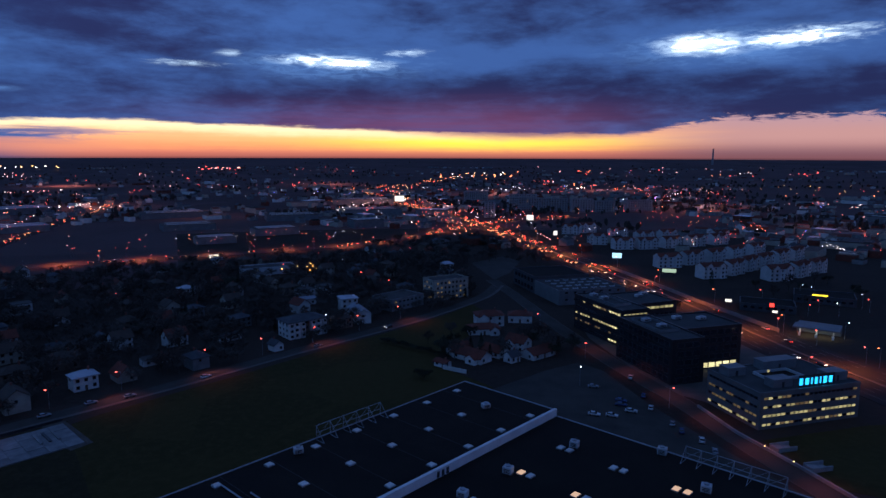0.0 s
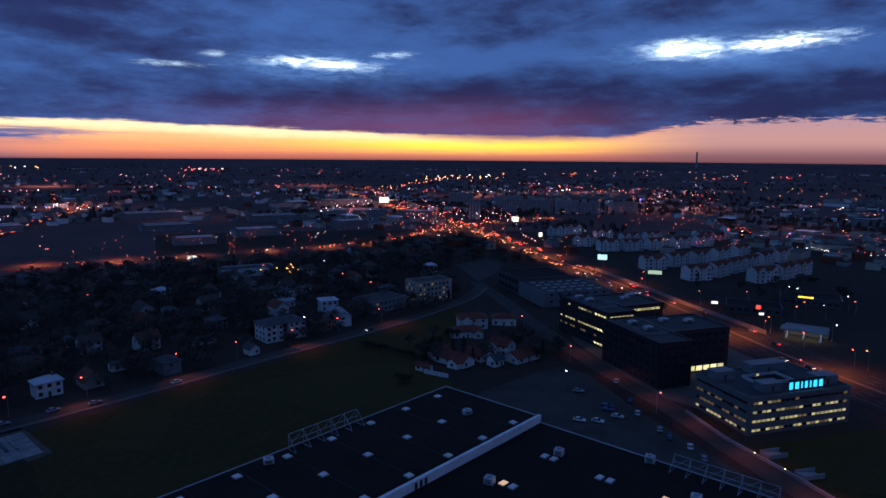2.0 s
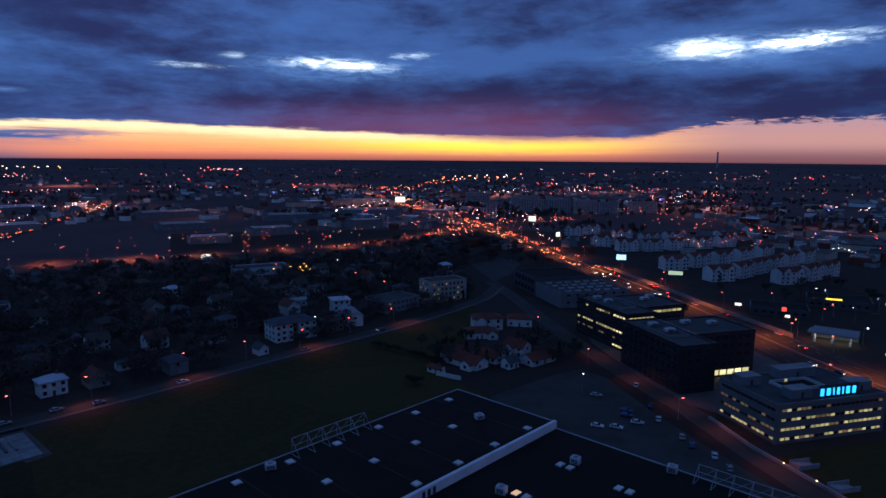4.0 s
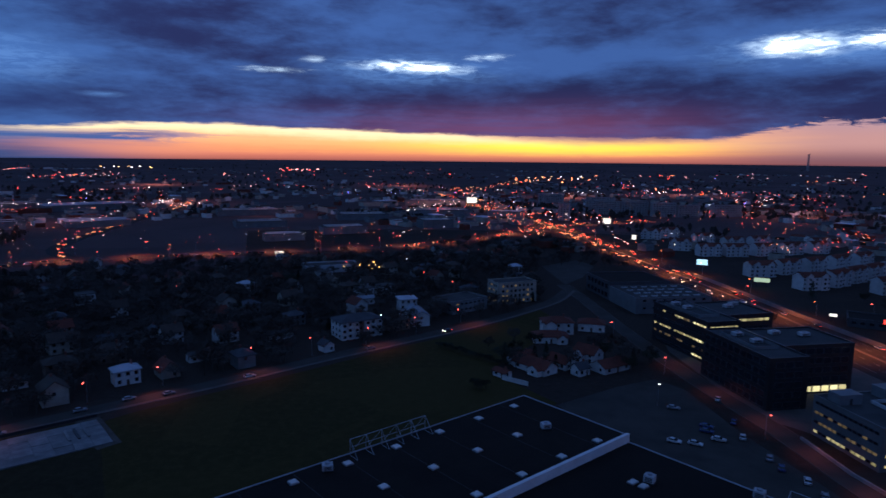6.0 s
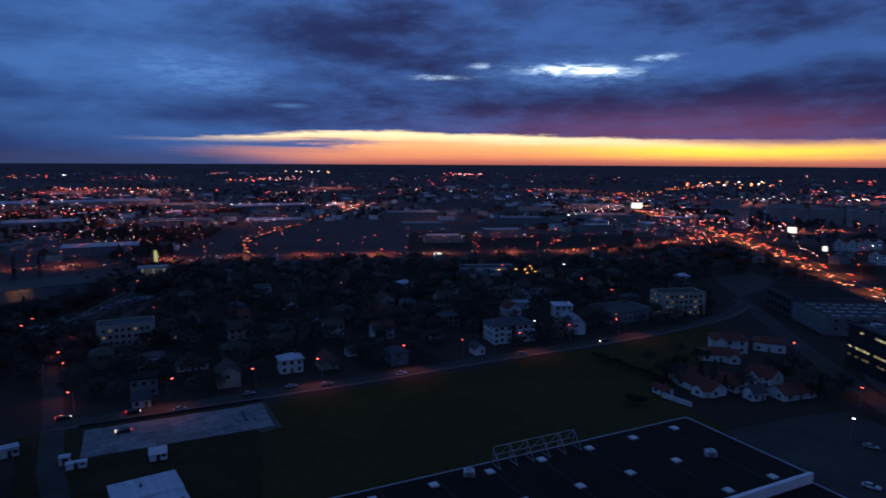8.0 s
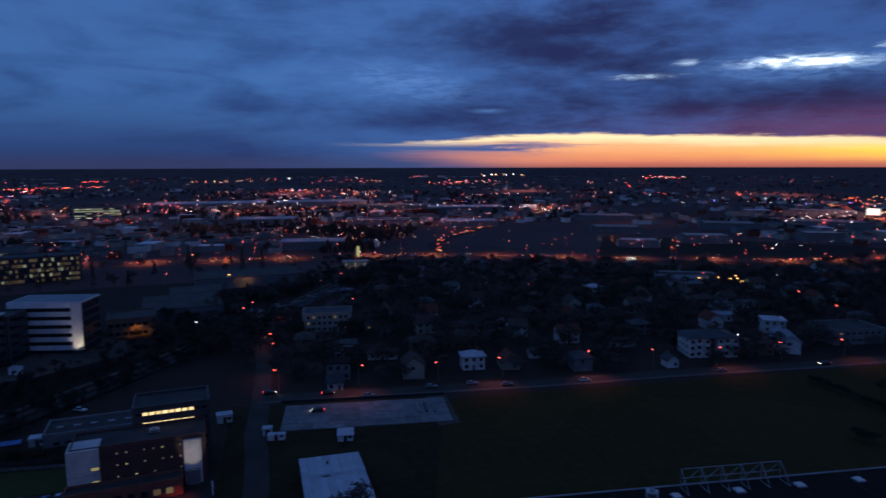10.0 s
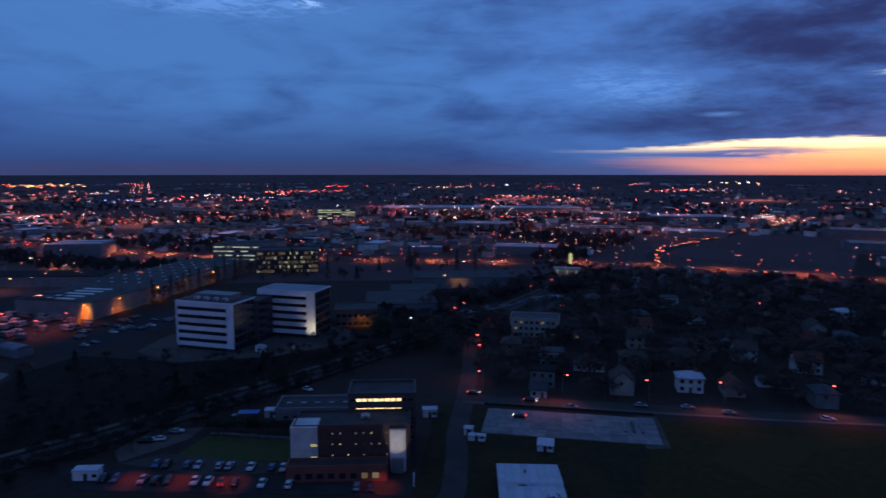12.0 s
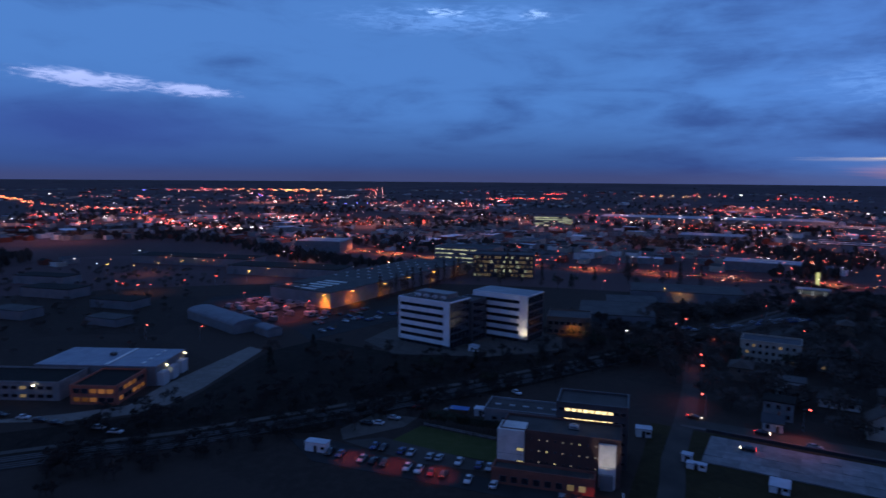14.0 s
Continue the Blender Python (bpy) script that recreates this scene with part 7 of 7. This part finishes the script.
def grove_stuff():
    """Dense bare trees between the houses and along the railway, past counting."""
    packs = []
    for proto, _ in TREES:
        vs, fs = [], []
        for child in proto.children:
            crown = child.name.startswith("crown")
            for n, p in enumerate(child.data.polygons):
                if crown and n % 2:
                    continue
                k, q = len(vs), [child.data.vertices[i].co for i in p.vertices]
                mid = sum(q, Vector()) / len(q)
                vs += [tuple(mid + (c - mid) * (1.3 if crown else 1.0)) for c in q]
                fs.append(tuple(range(k, k + len(q))))
        packs.append((np.array(vs), fs))
    for name, label, count, chooser, mat in (("garden_trees", "dense dark garden trees and shrubs between houses", 1450, "quarter", TWIGS), ("railway_scrub", "dark bare scrub and trees along a railway", 1100, "rail", SCRUB), ("highway_grove", "dark bare grove between the quarter and the highway", 170, "verge", TWIGS), ("waste_scrub", "dark scrub and trees on waste ground beside the depot", 240, "waste", TWIGS)):
        verts, faces, base, n, tries = [], [], 0, 0, 0
        while n < count and tries < 9000:
            tries += 1
            if chooser == "quarter":
                x, y = rng.uniform(-340, 20), rng.uniform(190, 570)
                street = 219 + (x + 137) * 1.1
                if y > 404 + (x + 450) * 0.45 or y < street + 8:
                    continue
            elif chooser == "verge":
                x, y = rng.uniform(-70, 95), rng.uniform(540, 690)
                if x < -150 + (y - 450) * 0.35 or x > 95 - (y - 540) * 0.24:
                    continue
            elif chooser == "waste":
                x, y = rng.uniform(-600, -310), rng.uniform(-200, 10)
                if y > -10 and x > -490:
                    continue
            else:
                q = RAIL[rng.randrange(len(RAIL))]
                x, y = q.x + rng.choice((-5.0, 16.0)) + rng.gauss(0, 1) * (24 if rng.random() < 0.7 else 5), q.y + rng.uniform(-12, 12)
                if x > -196 + (y - 60) * -0.35 or y < -20 or abs(x - q.x) < 3:
                    continue
            if not free_at(x, y, -2.0):
                continue
            v, f = packs[rng.choice((0, 0, 1, 2, 2))]
            a, c = rng.uniform(0, 6.28), rng.uniform(0.5, 0.95) if chooser in ("quarter", "verge") else rng.uniform(0.22, 0.55)
            rot = np.array([[math.cos(a), -math.sin(a), 0], [math.sin(a), math.cos(a), 0], [0, 0, 1]]) * c
            verts.append(v @ rot.T + np.array([x, y, 0]))
            faces += [tuple(i + base for i in p) for p in f]
            base += len(v)
            n += 1
        me = bpy.data.meshes.new(name)
        me.from_pydata(np.concatenate(verts).tolist(), [], faces)
        me.materials.append(mat)
        tagged(new(name, me), label, "trees", kind="stuff")


grove_stuff()
# hedge across the meadow, and a lone bush
for i in range(24):
    put_tree(2, HEDGE[0][0] + (HEDGE[1][0] - HEDGE[0][0]) * i / 23, HEDGE[0][1] + (HEDGE[1][1] - HEDGE[0][1]) * i / 23, rng.uniform(0.3, 0.42))
for dx, dy in ((0, 0), (2.2, 1.0), (-2.0, 1.2), (0.5, -1.8)):
    put_tree(2, -8 + dx, 258 + dy, 0.45)
# hedge of the brick office lawn
for i in range(20):
    put_tree(2, -198.5 + i * 0.8, 87.5 + i * 1.08, rng.uniform(0.46, 0.58))
# bare poplars along the depot front
for i in range(15):
    k = 40 + i * 8.5 + rng.uniform(-2, 2)
    q = dep @ Vector((k, -9 + rng.uniform(-2.5, 2.5), 0))
    put_tree(rng.choice((5, 5, 1)), q.x, q.y, rng.uniform(0.8, 1.1))
for x, y in ((-470, 190), (-476, 204), (-488, 216), (-455, 205), (-505, 236), (-465, 222), (-448, 232), (-430, 240), (-440, 300), (-452, 312), (-470, 322), (-486, 330), (-420, 330), (-408, 345)):
    put_tree(rng.choice((5, 1)), x + rng.uniform(-4, 4), y + rng.uniform(-4, 4), rng.uniform(0.8, 1.15))


# ---------------------------------------------------------------- far town
def polar(az, r):
    return -r * math.sin(radians(az)), r * math.cos(radians(az))


def far_town():
    """Roofs and walls of the distant town, one simple house form each, past counting."""
    verts, faces, mats = [], [], []
    for _ in range(5200):
        az = rng.uniform(-48, 122)
        dip = rng.uniform(0.55, 7.5) ** 1.0
        r = min(3600.0, 92.0 / math.tan(radians(dip)) * rng.uniform(0.9, 1.1))
        x, y = polar(az, r)
        if r < 1300 and not free_at(x, y, 9):
            continue
        if noise.noise(Vector((x * 0.0022, y * 0.0022, 4.0))) < -0.12:
            continue
        big = rng.random() < 0.09
        w, d, h = (rng.uniform(22, 46), rng.uniform(12, 24), rng.uniform(5, 8)) if big else (rng.uniform(8, 16), rng.uniform(7, 11), rng.uniform(3.5, 6.5))
        rise = 0.0 if big or rng.random() < 0.35 else rng.uniform(1.5, 3.2)
        t = radians(44 + rng.choice((0, 90)) + rng.uniform(-12, 12))
        c, s = math.cos(t), math.sin(t)
        z = ground_z(r) - 0.4
        k = len(verts)
        for zz in (0, h + 0.4):
            for sx, sy in ((-1, -1), (1, -1), (1, 1), (-1, 1)):
                px, py = sx * w / 2, sy * d / 2
                verts.append((x + px * c - py * s, y + px * s + py * c, z + zz))
        wall = rng.choice((0, 0, 0, 1, 2, 2, 5))
        for i in range(4):
            faces.append((k + i, k + (i + 1) % 4, k + 4 + (i + 1) % 4, k + 4 + i))
            mats.append(wall)
        roof = rng.choice((3, 3, 4, 7, 7, 5))
        if rise:
            for sx in (-1, 1):
                verts.append((x + sx * w / 2 * c, y + sx * w / 2 * s, z + h + rise + 0.4))
            faces += [(k + 4, k + 5, k + 9, k + 8), (k + 6, k + 7, k + 8, k + 9), (k + 5, k + 6, k + 9), (k + 7, k + 4, k + 8)]
            mats += [roof, roof, wall, wall]
        else:
            faces.append((k + 4, k + 5, k + 6, k + 7))
            mats.append(6 if rng.random() < (0.25 if big else 0.06) else roof)
    me = bpy.data.meshes.new("distant_town")
    me.from_pydata(verts, [], faces)
    for m in (GREY_RENDER, WHITE_RENDER, BEIGE_RENDER, TILE_GREY, FELT, TILE_RED, SHEET_BLUE, GREY_FELT):
        me.materials.append(m)
    me.polygons.foreach_set("material_index", mats)
    tagged(new("distant_town", me), "distant dark town of low houses and halls at dusk", "town", kind="stuff")


far_town()


def near_road(x, y):
    """Whether a tree at this place would stand in the way of a lit road."""
    return any(-12 < q.y - y < 75 and abs(q.x - x) < 28 for line in (CROSS_ROAD, HIGHWAY, NW_ROAD) for q in line)


def far_woods():
    """Belts and groves of distant trees as ragged upright clumps."""
    verts, faces = [], []
    n = 0
    while n < 6200:
        az = rng.uniform(-48, 122)
        r = 92.0 / math.tan(radians(rng.uniform(0.7, 9.0)))
        x, y = polar(az, r)
        if r > 4300 or (r < 1400 and not free_at(x, y, 3)) or r < 480:
            continue
        if noise.noise(Vector((x * 0.004, y * 0.004, 9.0))) < 0.02 or (r < 1500 and near_road(x, y)) or (10 < az < 38 and r < 980) or (-32 < az < -5 and r < 820):
            n += 0.2
            continue
        n += 1
        z = ground_z(r)
        h = rng.uniform(6, 13)
        for _ in range(5):
            a = rng.uniform(0, math.tau)
            c, s = math.cos(a), math.sin(a)
            w = rng.uniform(1.2, 3.2)
            ox, oy, oz = rng.uniform(-2.5, 2.5), rng.uniform(-2.5, 2.5), rng.uniform(0, h * 0.4)
            k = len(verts)
            for px, pz in ((-0.25 * w, 0), (0.3 * w, 0.02 * h), (w, 0.35 * h), (0.45 * w, 0.6 * h), (-0.2 * w, 0.66 * h), (-0.9 * w, 0.4 * h)):
                verts.append((x + ox + px * c, y + oy + px * s, z + oz + pz - 0.2))
            faces.append(tuple(range(k, k + 6)))
    me = bpy.data.meshes.new("distant_woods")
    me.from_pydata(verts, [], faces)
    me.materials.append(TWIGS)
    tagged(new("distant_woods", me), "distant dark groves and tree belts", "trees", kind="stuff")


far_woods()


def by_dip(az, dip):
    """The plan place and distance at which a lamp shows at this many degrees under the horizontal."""
    r, slope = 300.0, math.tan(radians(dip))
    while r < 4600.0 and (76.0 - ground_z(r)) / r > slope:
        r += 10.0
    return (*polar(az, r), r)


FAR_RED = lit("far_red_lamp", (1.0, 0.08, 0.07), 5.6, 0.9)
FAR_ORANGE = lit("far_orange_lamp", (1.0, 0.20, 0.085), 4.0, 0.9)
FAR_YELLOW = lit("far_yellow_lamp", (1.0, 0.46, 0.17), 3.2, 0.8)
FAR_WHITE = lit("far_white_lamp", (1.0, 0.80, 0.76), 4.7, 0.9)
FAR_BLUE = lit("far_blue_lamp", (0.22, 0.2, 1.0), 5.2, 0.8)
FAR_PINK = lit("far_pink_lamp", (1.0, 0.34, 0.30), 5.2, 0.9)
FAR_DIM = lit("far_dim_lamp", (1.0, 0.22, 0.2), 2.6, 0.8)


def far_lights():
    """The lamps of the distant town, past counting."""
    sets = {}

    def lamp(x, y, r, mat, size=1.0, wide=1.0):
        bm = sets.setdefault(mat.name, (bmesh.new(), mat))[0]
        s = r * 0.00066 * size
        z = ground_z(r) + rng.uniform(8, 13)
        c = Vector((x, y, z))
        side = Vector((y, -x, 0)).normalized() * s * wide
        deep = Vector((x, y, 0)).normalized() * s
        v = [bm.verts.new(c + o) for o in (side, deep, -side, -deep, Vector((0, 0, 0.8 * s)), Vector((0, 0, -0.8 * s)))]
        for i in range(4):
            bm.faces.new((v[i], v[(i + 1) % 4], v[4]))
            bm.faces.new((v[(i + 1) % 4], v[i], v[5]))

    def pick():
        u = rng.random()
        for limit, mat in ((0.40, FAR_RED), (0.50, FAR_ORANGE), (0.72, FAR_WHITE), (0.75, FAR_BLUE), (0.85, FAR_PINK)):
            if u < limit:
                return mat
        return FAR_DIM

    def small():
        return 0.5 + 0.75 * rng.random() ** 2.2

    # scattered lamps in built-up patches
    n = 0
    while n < 1450:
        az, dip = rng.uniform(-42, 118), rng.uniform(1.0, 6.8)
        keep = 0.7 if az < -6 else 0.4 if az < 25 else (0.8 if az < 60 else 1.0)
        if dip < 1.6:
            keep *= 0.4
        if dip > 5:
            keep *= 0.6
        if rng.random() > keep:
            continue
        x, y, r = by_dip(az, dip)
        if noise.noise(Vector((x * 0.0021, y * 0.0021, 4.0))) < 0.02 + 0.2 * rng.random():
            continue
        lamp(x, y, r, pick(), small())
        n += 1
        if rng.random() < 0.34:  # lamps come in groups along one street
            a, gap, mat = rng.uniform(0, math.tau), r * rng.uniform(0.006, 0.013), pick()
            for q in range(1, rng.randrange(3, 7)):
                px, py = x + q * gap * math.cos(a), y + q * gap * math.sin(a)
                lamp(px, py, math.hypot(px, py), mat, small())
                n += 1

    def string(az0, dip0, az1, dip1, count, mats, size=0.8, loose=0.0, wide=1.0):
        for i in range(count):
            t = (i + rng.uniform(-loose, loose)) / max(1, count - 1)
            x, y, r = by_dip(az0 + (az1 - az0) * t, dip0 + (dip1 - dip0) * t + rng.gauss(0, 0.1) * loose)
            lamp(x, y, r, rng.choice(mats), size * rng.uniform(0.75, 1.2), wide)

    red, warm, white = (FAR_RED, FAR_RED, FAR_PINK), (FAR_ORANGE, FAR_YELLOW, FAR_RED), (FAR_WHITE,)
    mixed = (FAR_RED, FAR_WHITE, FAR_PINK, FAR_ORANGE, FAR_DIM)
    # airfield lamps low on the horizon
    string(88.9, 1.05, 85.0, 1.15, 22, (FAR_YELLOW, FAR_YELLOW, FAR_ORANGE), 1.1, 0.7, 1.6)
    string(93.6, 1.05, 89.3, 1.15, 20, warm, 0.9, 0.7, 1.5)
    string(98.0, 1.15, 93.8, 1.1, 22, red, 0.9, 0.6, 1.5)
    string(92.5, 1.6, 83.8, 2.1, 40, mixed, 0.8, 2.0)
    string(100.0, 1.9, 92.0, 2.4, 34, mixed, 0.75, 2.0)
    # an arterial road running in from the far side
    string(111.0, 1.15, 106.9, 2.2, 30, (FAR_ORANGE, FAR_YELLOW, FAR_ORANGE), 1.0, 0.4, 1.5)
    string(106.9, 2.2, 100.0, 2.9, 30, (FAR_RED, FAR_ORANGE, FAR_PINK), 0.9, 0.8, 1.3)
    # shops with bright fronts
    string(98.5, 3.9, 90.5, 4.7, 34, (FAR_RED, FAR_RED, FAR_WHITE, FAR_PINK), 1.0, 1.2, 1.6)
    string(92.0, 4.6, 88.5, 4.9, 5, (FAR_WHITE, FAR_YELLOW), 1.3, 0.3, 1.8)
    string(88.0, 5.2, 79.0, 5.6, 34, (FAR_RED, FAR_PINK, FAR_ORANGE, FAR_DIM), 0.8, 2.0)
    string(82.0, 2.6, 70.0, 2.5, 26, (FAR_RED, FAR_WHITE, FAR_DIM), 0.7, 1.2)
    # bright bars and chains further round
    string(71.0, 1.85, 64.5, 1.75, 32, (FAR_RED, FAR_RED, FAR_ORANGE), 0.85, 0.5, 1.8)
    string(80.0, 2.3, 74.0, 2.05, 18, (FAR_WHITE, FAR_RED, FAR_PINK), 0.8, 0.7, 1.4)
    string(58.5, 1.45, 51.5, 1.3, 20, (FAR_RED, FAR_PINK, FAR_YELLOW), 0.8, 0.8, 1.5)
    string(51.0, 2.2, 45.2, 2.2, 12, (FAR_ORANGE, FAR_PINK), 0.95, 0.05)
    string(34.2, 0.95, 30.3, 0.9, 9, (FAR_YELLOW, FAR_WHITE), 1.0, 0.5, 1.8)
    string(38.5, 1.7, 33.0, 1.55, 22, (FAR_RED, FAR_ORANGE, FAR_PINK), 0.9, 0.9, 1.4)
    string(48.5, 1.5, 44.0, 1.4, 12, red, 0.8, 0.9, 1.2)
    string(41.5, 3.7, 34.0, 3.75, 11, white, 1.0, 0.06)
    string(32.0, 3.85, 26.5, 3.85, 9, white, 1.0, 0.06)
    string(55.0, 3.55, 52.0, 3.5, 5, white, 1.0, 0.3)
    string(50.3, 4.3, 46.5, 3.7, 14, (FAR_RED, FAR_ORANGE), 0.8, 0.8, 1.3)
    string(44.0, 4.0, 40.0, 4.6, 12, (FAR_RED, FAR_ORANGE), 0.75, 1.5, 1.3)
    string(34.6, 5.3, 32.4, 4.3, 10, (FAR_RED, FAR_PINK, FAR_WHITE), 0.9, 0.4)
    string(36.2, 6.6, 33.4, 5.8, 9, (FAR_RED, FAR_PINK), 0.75, 0.5)
    string(66.0, 4.2, 60.0, 4.8, 12, red, 0.75, 1.8)
    string(75.0, 6.0, 50.0, 6.6, 30, red, 0.7, 1.6)
    string(52.0, 5.6, 38.0, 6.6, 80, mixed, 0.7, 3.0)
    string(48.0, 4.8, 34.0, 5.4, 80, mixed, 0.7, 3.0)
    string(62.0, 3.0, 40.0, 3.0, 90, mixed, 0.7, 3.4)
    string(90.0, 3.4, 62.0, 3.8, 80, mixed, 0.7, 3.4)
    string(84.0, 6.6, 60.0, 7.0, 36, red, 0.65, 3.0)
    # nearer streets and yards
    string(100.0, 7.0, 72.0, 8.6, 34, (FAR_RED, FAR_ORANGE, FAR_WHITE), 0.75, 3.0)
    string(70.0, 7.2, 40.0, 8.2, 40, mixed, 0.75, 3.0)
    string(34.0, 6.4, 6.0, 7.4, 24, red, 0.75, 3.0)
    string(-8.0, 4.6, -36.0, 5.6, 44, (FAR_RED, FAR_RED, FAR_ORANGE), 0.75, 3.0)
    # junction glitter
    for _ in range(120):
        x, y = rng.gauss(20, 55), rng.gauss(900, 120)
        lamp(x, y, math.hypot(x, y), rng.choice((FAR_RED, FAR_RED, FAR_ORANGE, FAR_WHITE)), rng.uniform(0.6, 1.1))
    for az, dip, count, mats in ((-20, 3.0, 30, red), (10, 1.3, 14, red), (22, 1.5, 14, red), (-30, 2.4, 22, warm)):
        string(az - 4, dip, az + 4, dip, count, mats, 0.75, 2.5)
    # lamps along the highway past the junction and the shops on the skyline
    string(4.8, 2.9, -2.6, 6.4, 70, (FAR_RED, FAR_ORANGE, FAR_ORANGE, FAR_YELLOW, FAR_WHITE), 0.9, 2.2)
    string(5.0, 2.9, -0.5, 1.9, 36, (FAR_ORANGE, FAR_RED, FAR_YELLOW), 0.9, 1.2)
    string(0.2, 1.75, -6.4, 1.7, 26, (FAR_YELLOW, FAR_WHITE, FAR_ORANGE), 1.2, 1.2, 1.3)
    string(9.4, 4.5, 4.8, 3.7, 18, (FAR_WHITE, FAR_WHITE, FAR_PINK), 0.95, 0.6, 1.3)
    string(17.0, 3.4, 5.6, 2.9, 26, (FAR_WHITE, FAR_BLUE, FAR_RED), 0.75, 1.8)
    string(22.0, 6.6, 8.0, 6.3, 40, (FAR_RED, FAR_WHITE, FAR_ORANGE), 0.75, 2.6)
    string(-12.5, 2.5, -25.0, 2.75, 44, (FAR_RED, FAR_PINK, FAR_ORANGE), 0.85, 1.4)
    string(-14.5, 4.2, -27.0, 5.4, 36, (FAR_RED, FAR_ORANGE), 0.8, 2.4)
    string(-10.0, 1.25, -30.0, 1.3, 22, (FAR_RED, FAR_PINK), 0.8, 2.0, 1.4)
    string(20.5, 1.15, 17.3, 1.1, 14, (FAR_RED, FAR_PINK), 1.1, 0.5, 1.6)
    # runway lights in three converging rows
    for az0, az1 in ((81.45, 81.3), (80.75, 80.9), (80.0, 80.55)):
        string(az0, 1.85, az1, 0.92, 17, (FAR_PINK, FAR_PINK, FAR_ORANGE), 0.55, 0.1)
    lamp(-2496, 2053, 3232, lit("far_bright_lamp", (1.0, 0.93, 0.85), 1.8), 2.6)
    for name, (bm, mat) in sets.items():
        tagged(part("distant_lamps", bm, mat), "many small glowing lamps of the distant town", "lamps", kind="stuff")


far_lights()


def far_traffic():
    """Cars with their lights on along the far highway, past counting."""
    body, head, tail = bmesh.new(), bmesh.new(), bmesh.new()
    for line, lanes, lo, hi, dense in ((HIGHWAY, (-11.5, -7.5, -3.8, 3.8, 7.5, 11.5), 520, 1900, 0.6), (CROSS_ROAD, (-5.5, -2.0, 2.0, 5.5), 0, 1500, 0.4), (NW_ROAD, (-3.0, 3.0), 0, 1500, 0.5)):
        for a, b in zip(line, line[1:]):
            if not lo < a.y < hi:
                continue
            d = (b - a).normalized()
            s = Vector((d.y, -d.x))
            for off in lanes:
                if rng.random() > dense:
                    continue
                q = a + d * rng.uniform(0, (b - a).length) + s * off
                m = at_plan(q.x, q.y, 0.2, math.degrees(math.atan2(d.y, d.x)) + (0 if off > 0 else 180))
                box(body, -2.1, -0.85, 0.3, 2.1, 0.85, 0.95, m=m)
                box(body, -1.4, -0.75, 0.95, 0.6, 0.75, 1.45, m=m)
                s2 = 0.45
                for y in (-0.6, 0.6):
                    box(head, 2.1, y - s2, 0.5, 2.25, y + s2, 0.5 + s2 * 1.6, m=m)
                    box(tail, -2.25, y - s2, 0.6, -2.1, y + s2, 0.6 + s2 * 1.6, m=m)
    for bm, mat, name, label in ((body, CAR_MATS[2][0], "distant_traffic", "distant cars on the evening roads"), (head, lit("far_headlight", (1.0, 0.42, 0.2), 1.8, 0.8), "distant_headlights", "glowing headlights of distant cars"), (tail, lit("far_taillight", (1.0, 0.09, 0.06), 2.4, 0.8), "distant_taillights", "glowing red tail lights of distant cars")):
        tagged(part(name, bm, mat), label, "traffic", kind="stuff")


far_traffic()
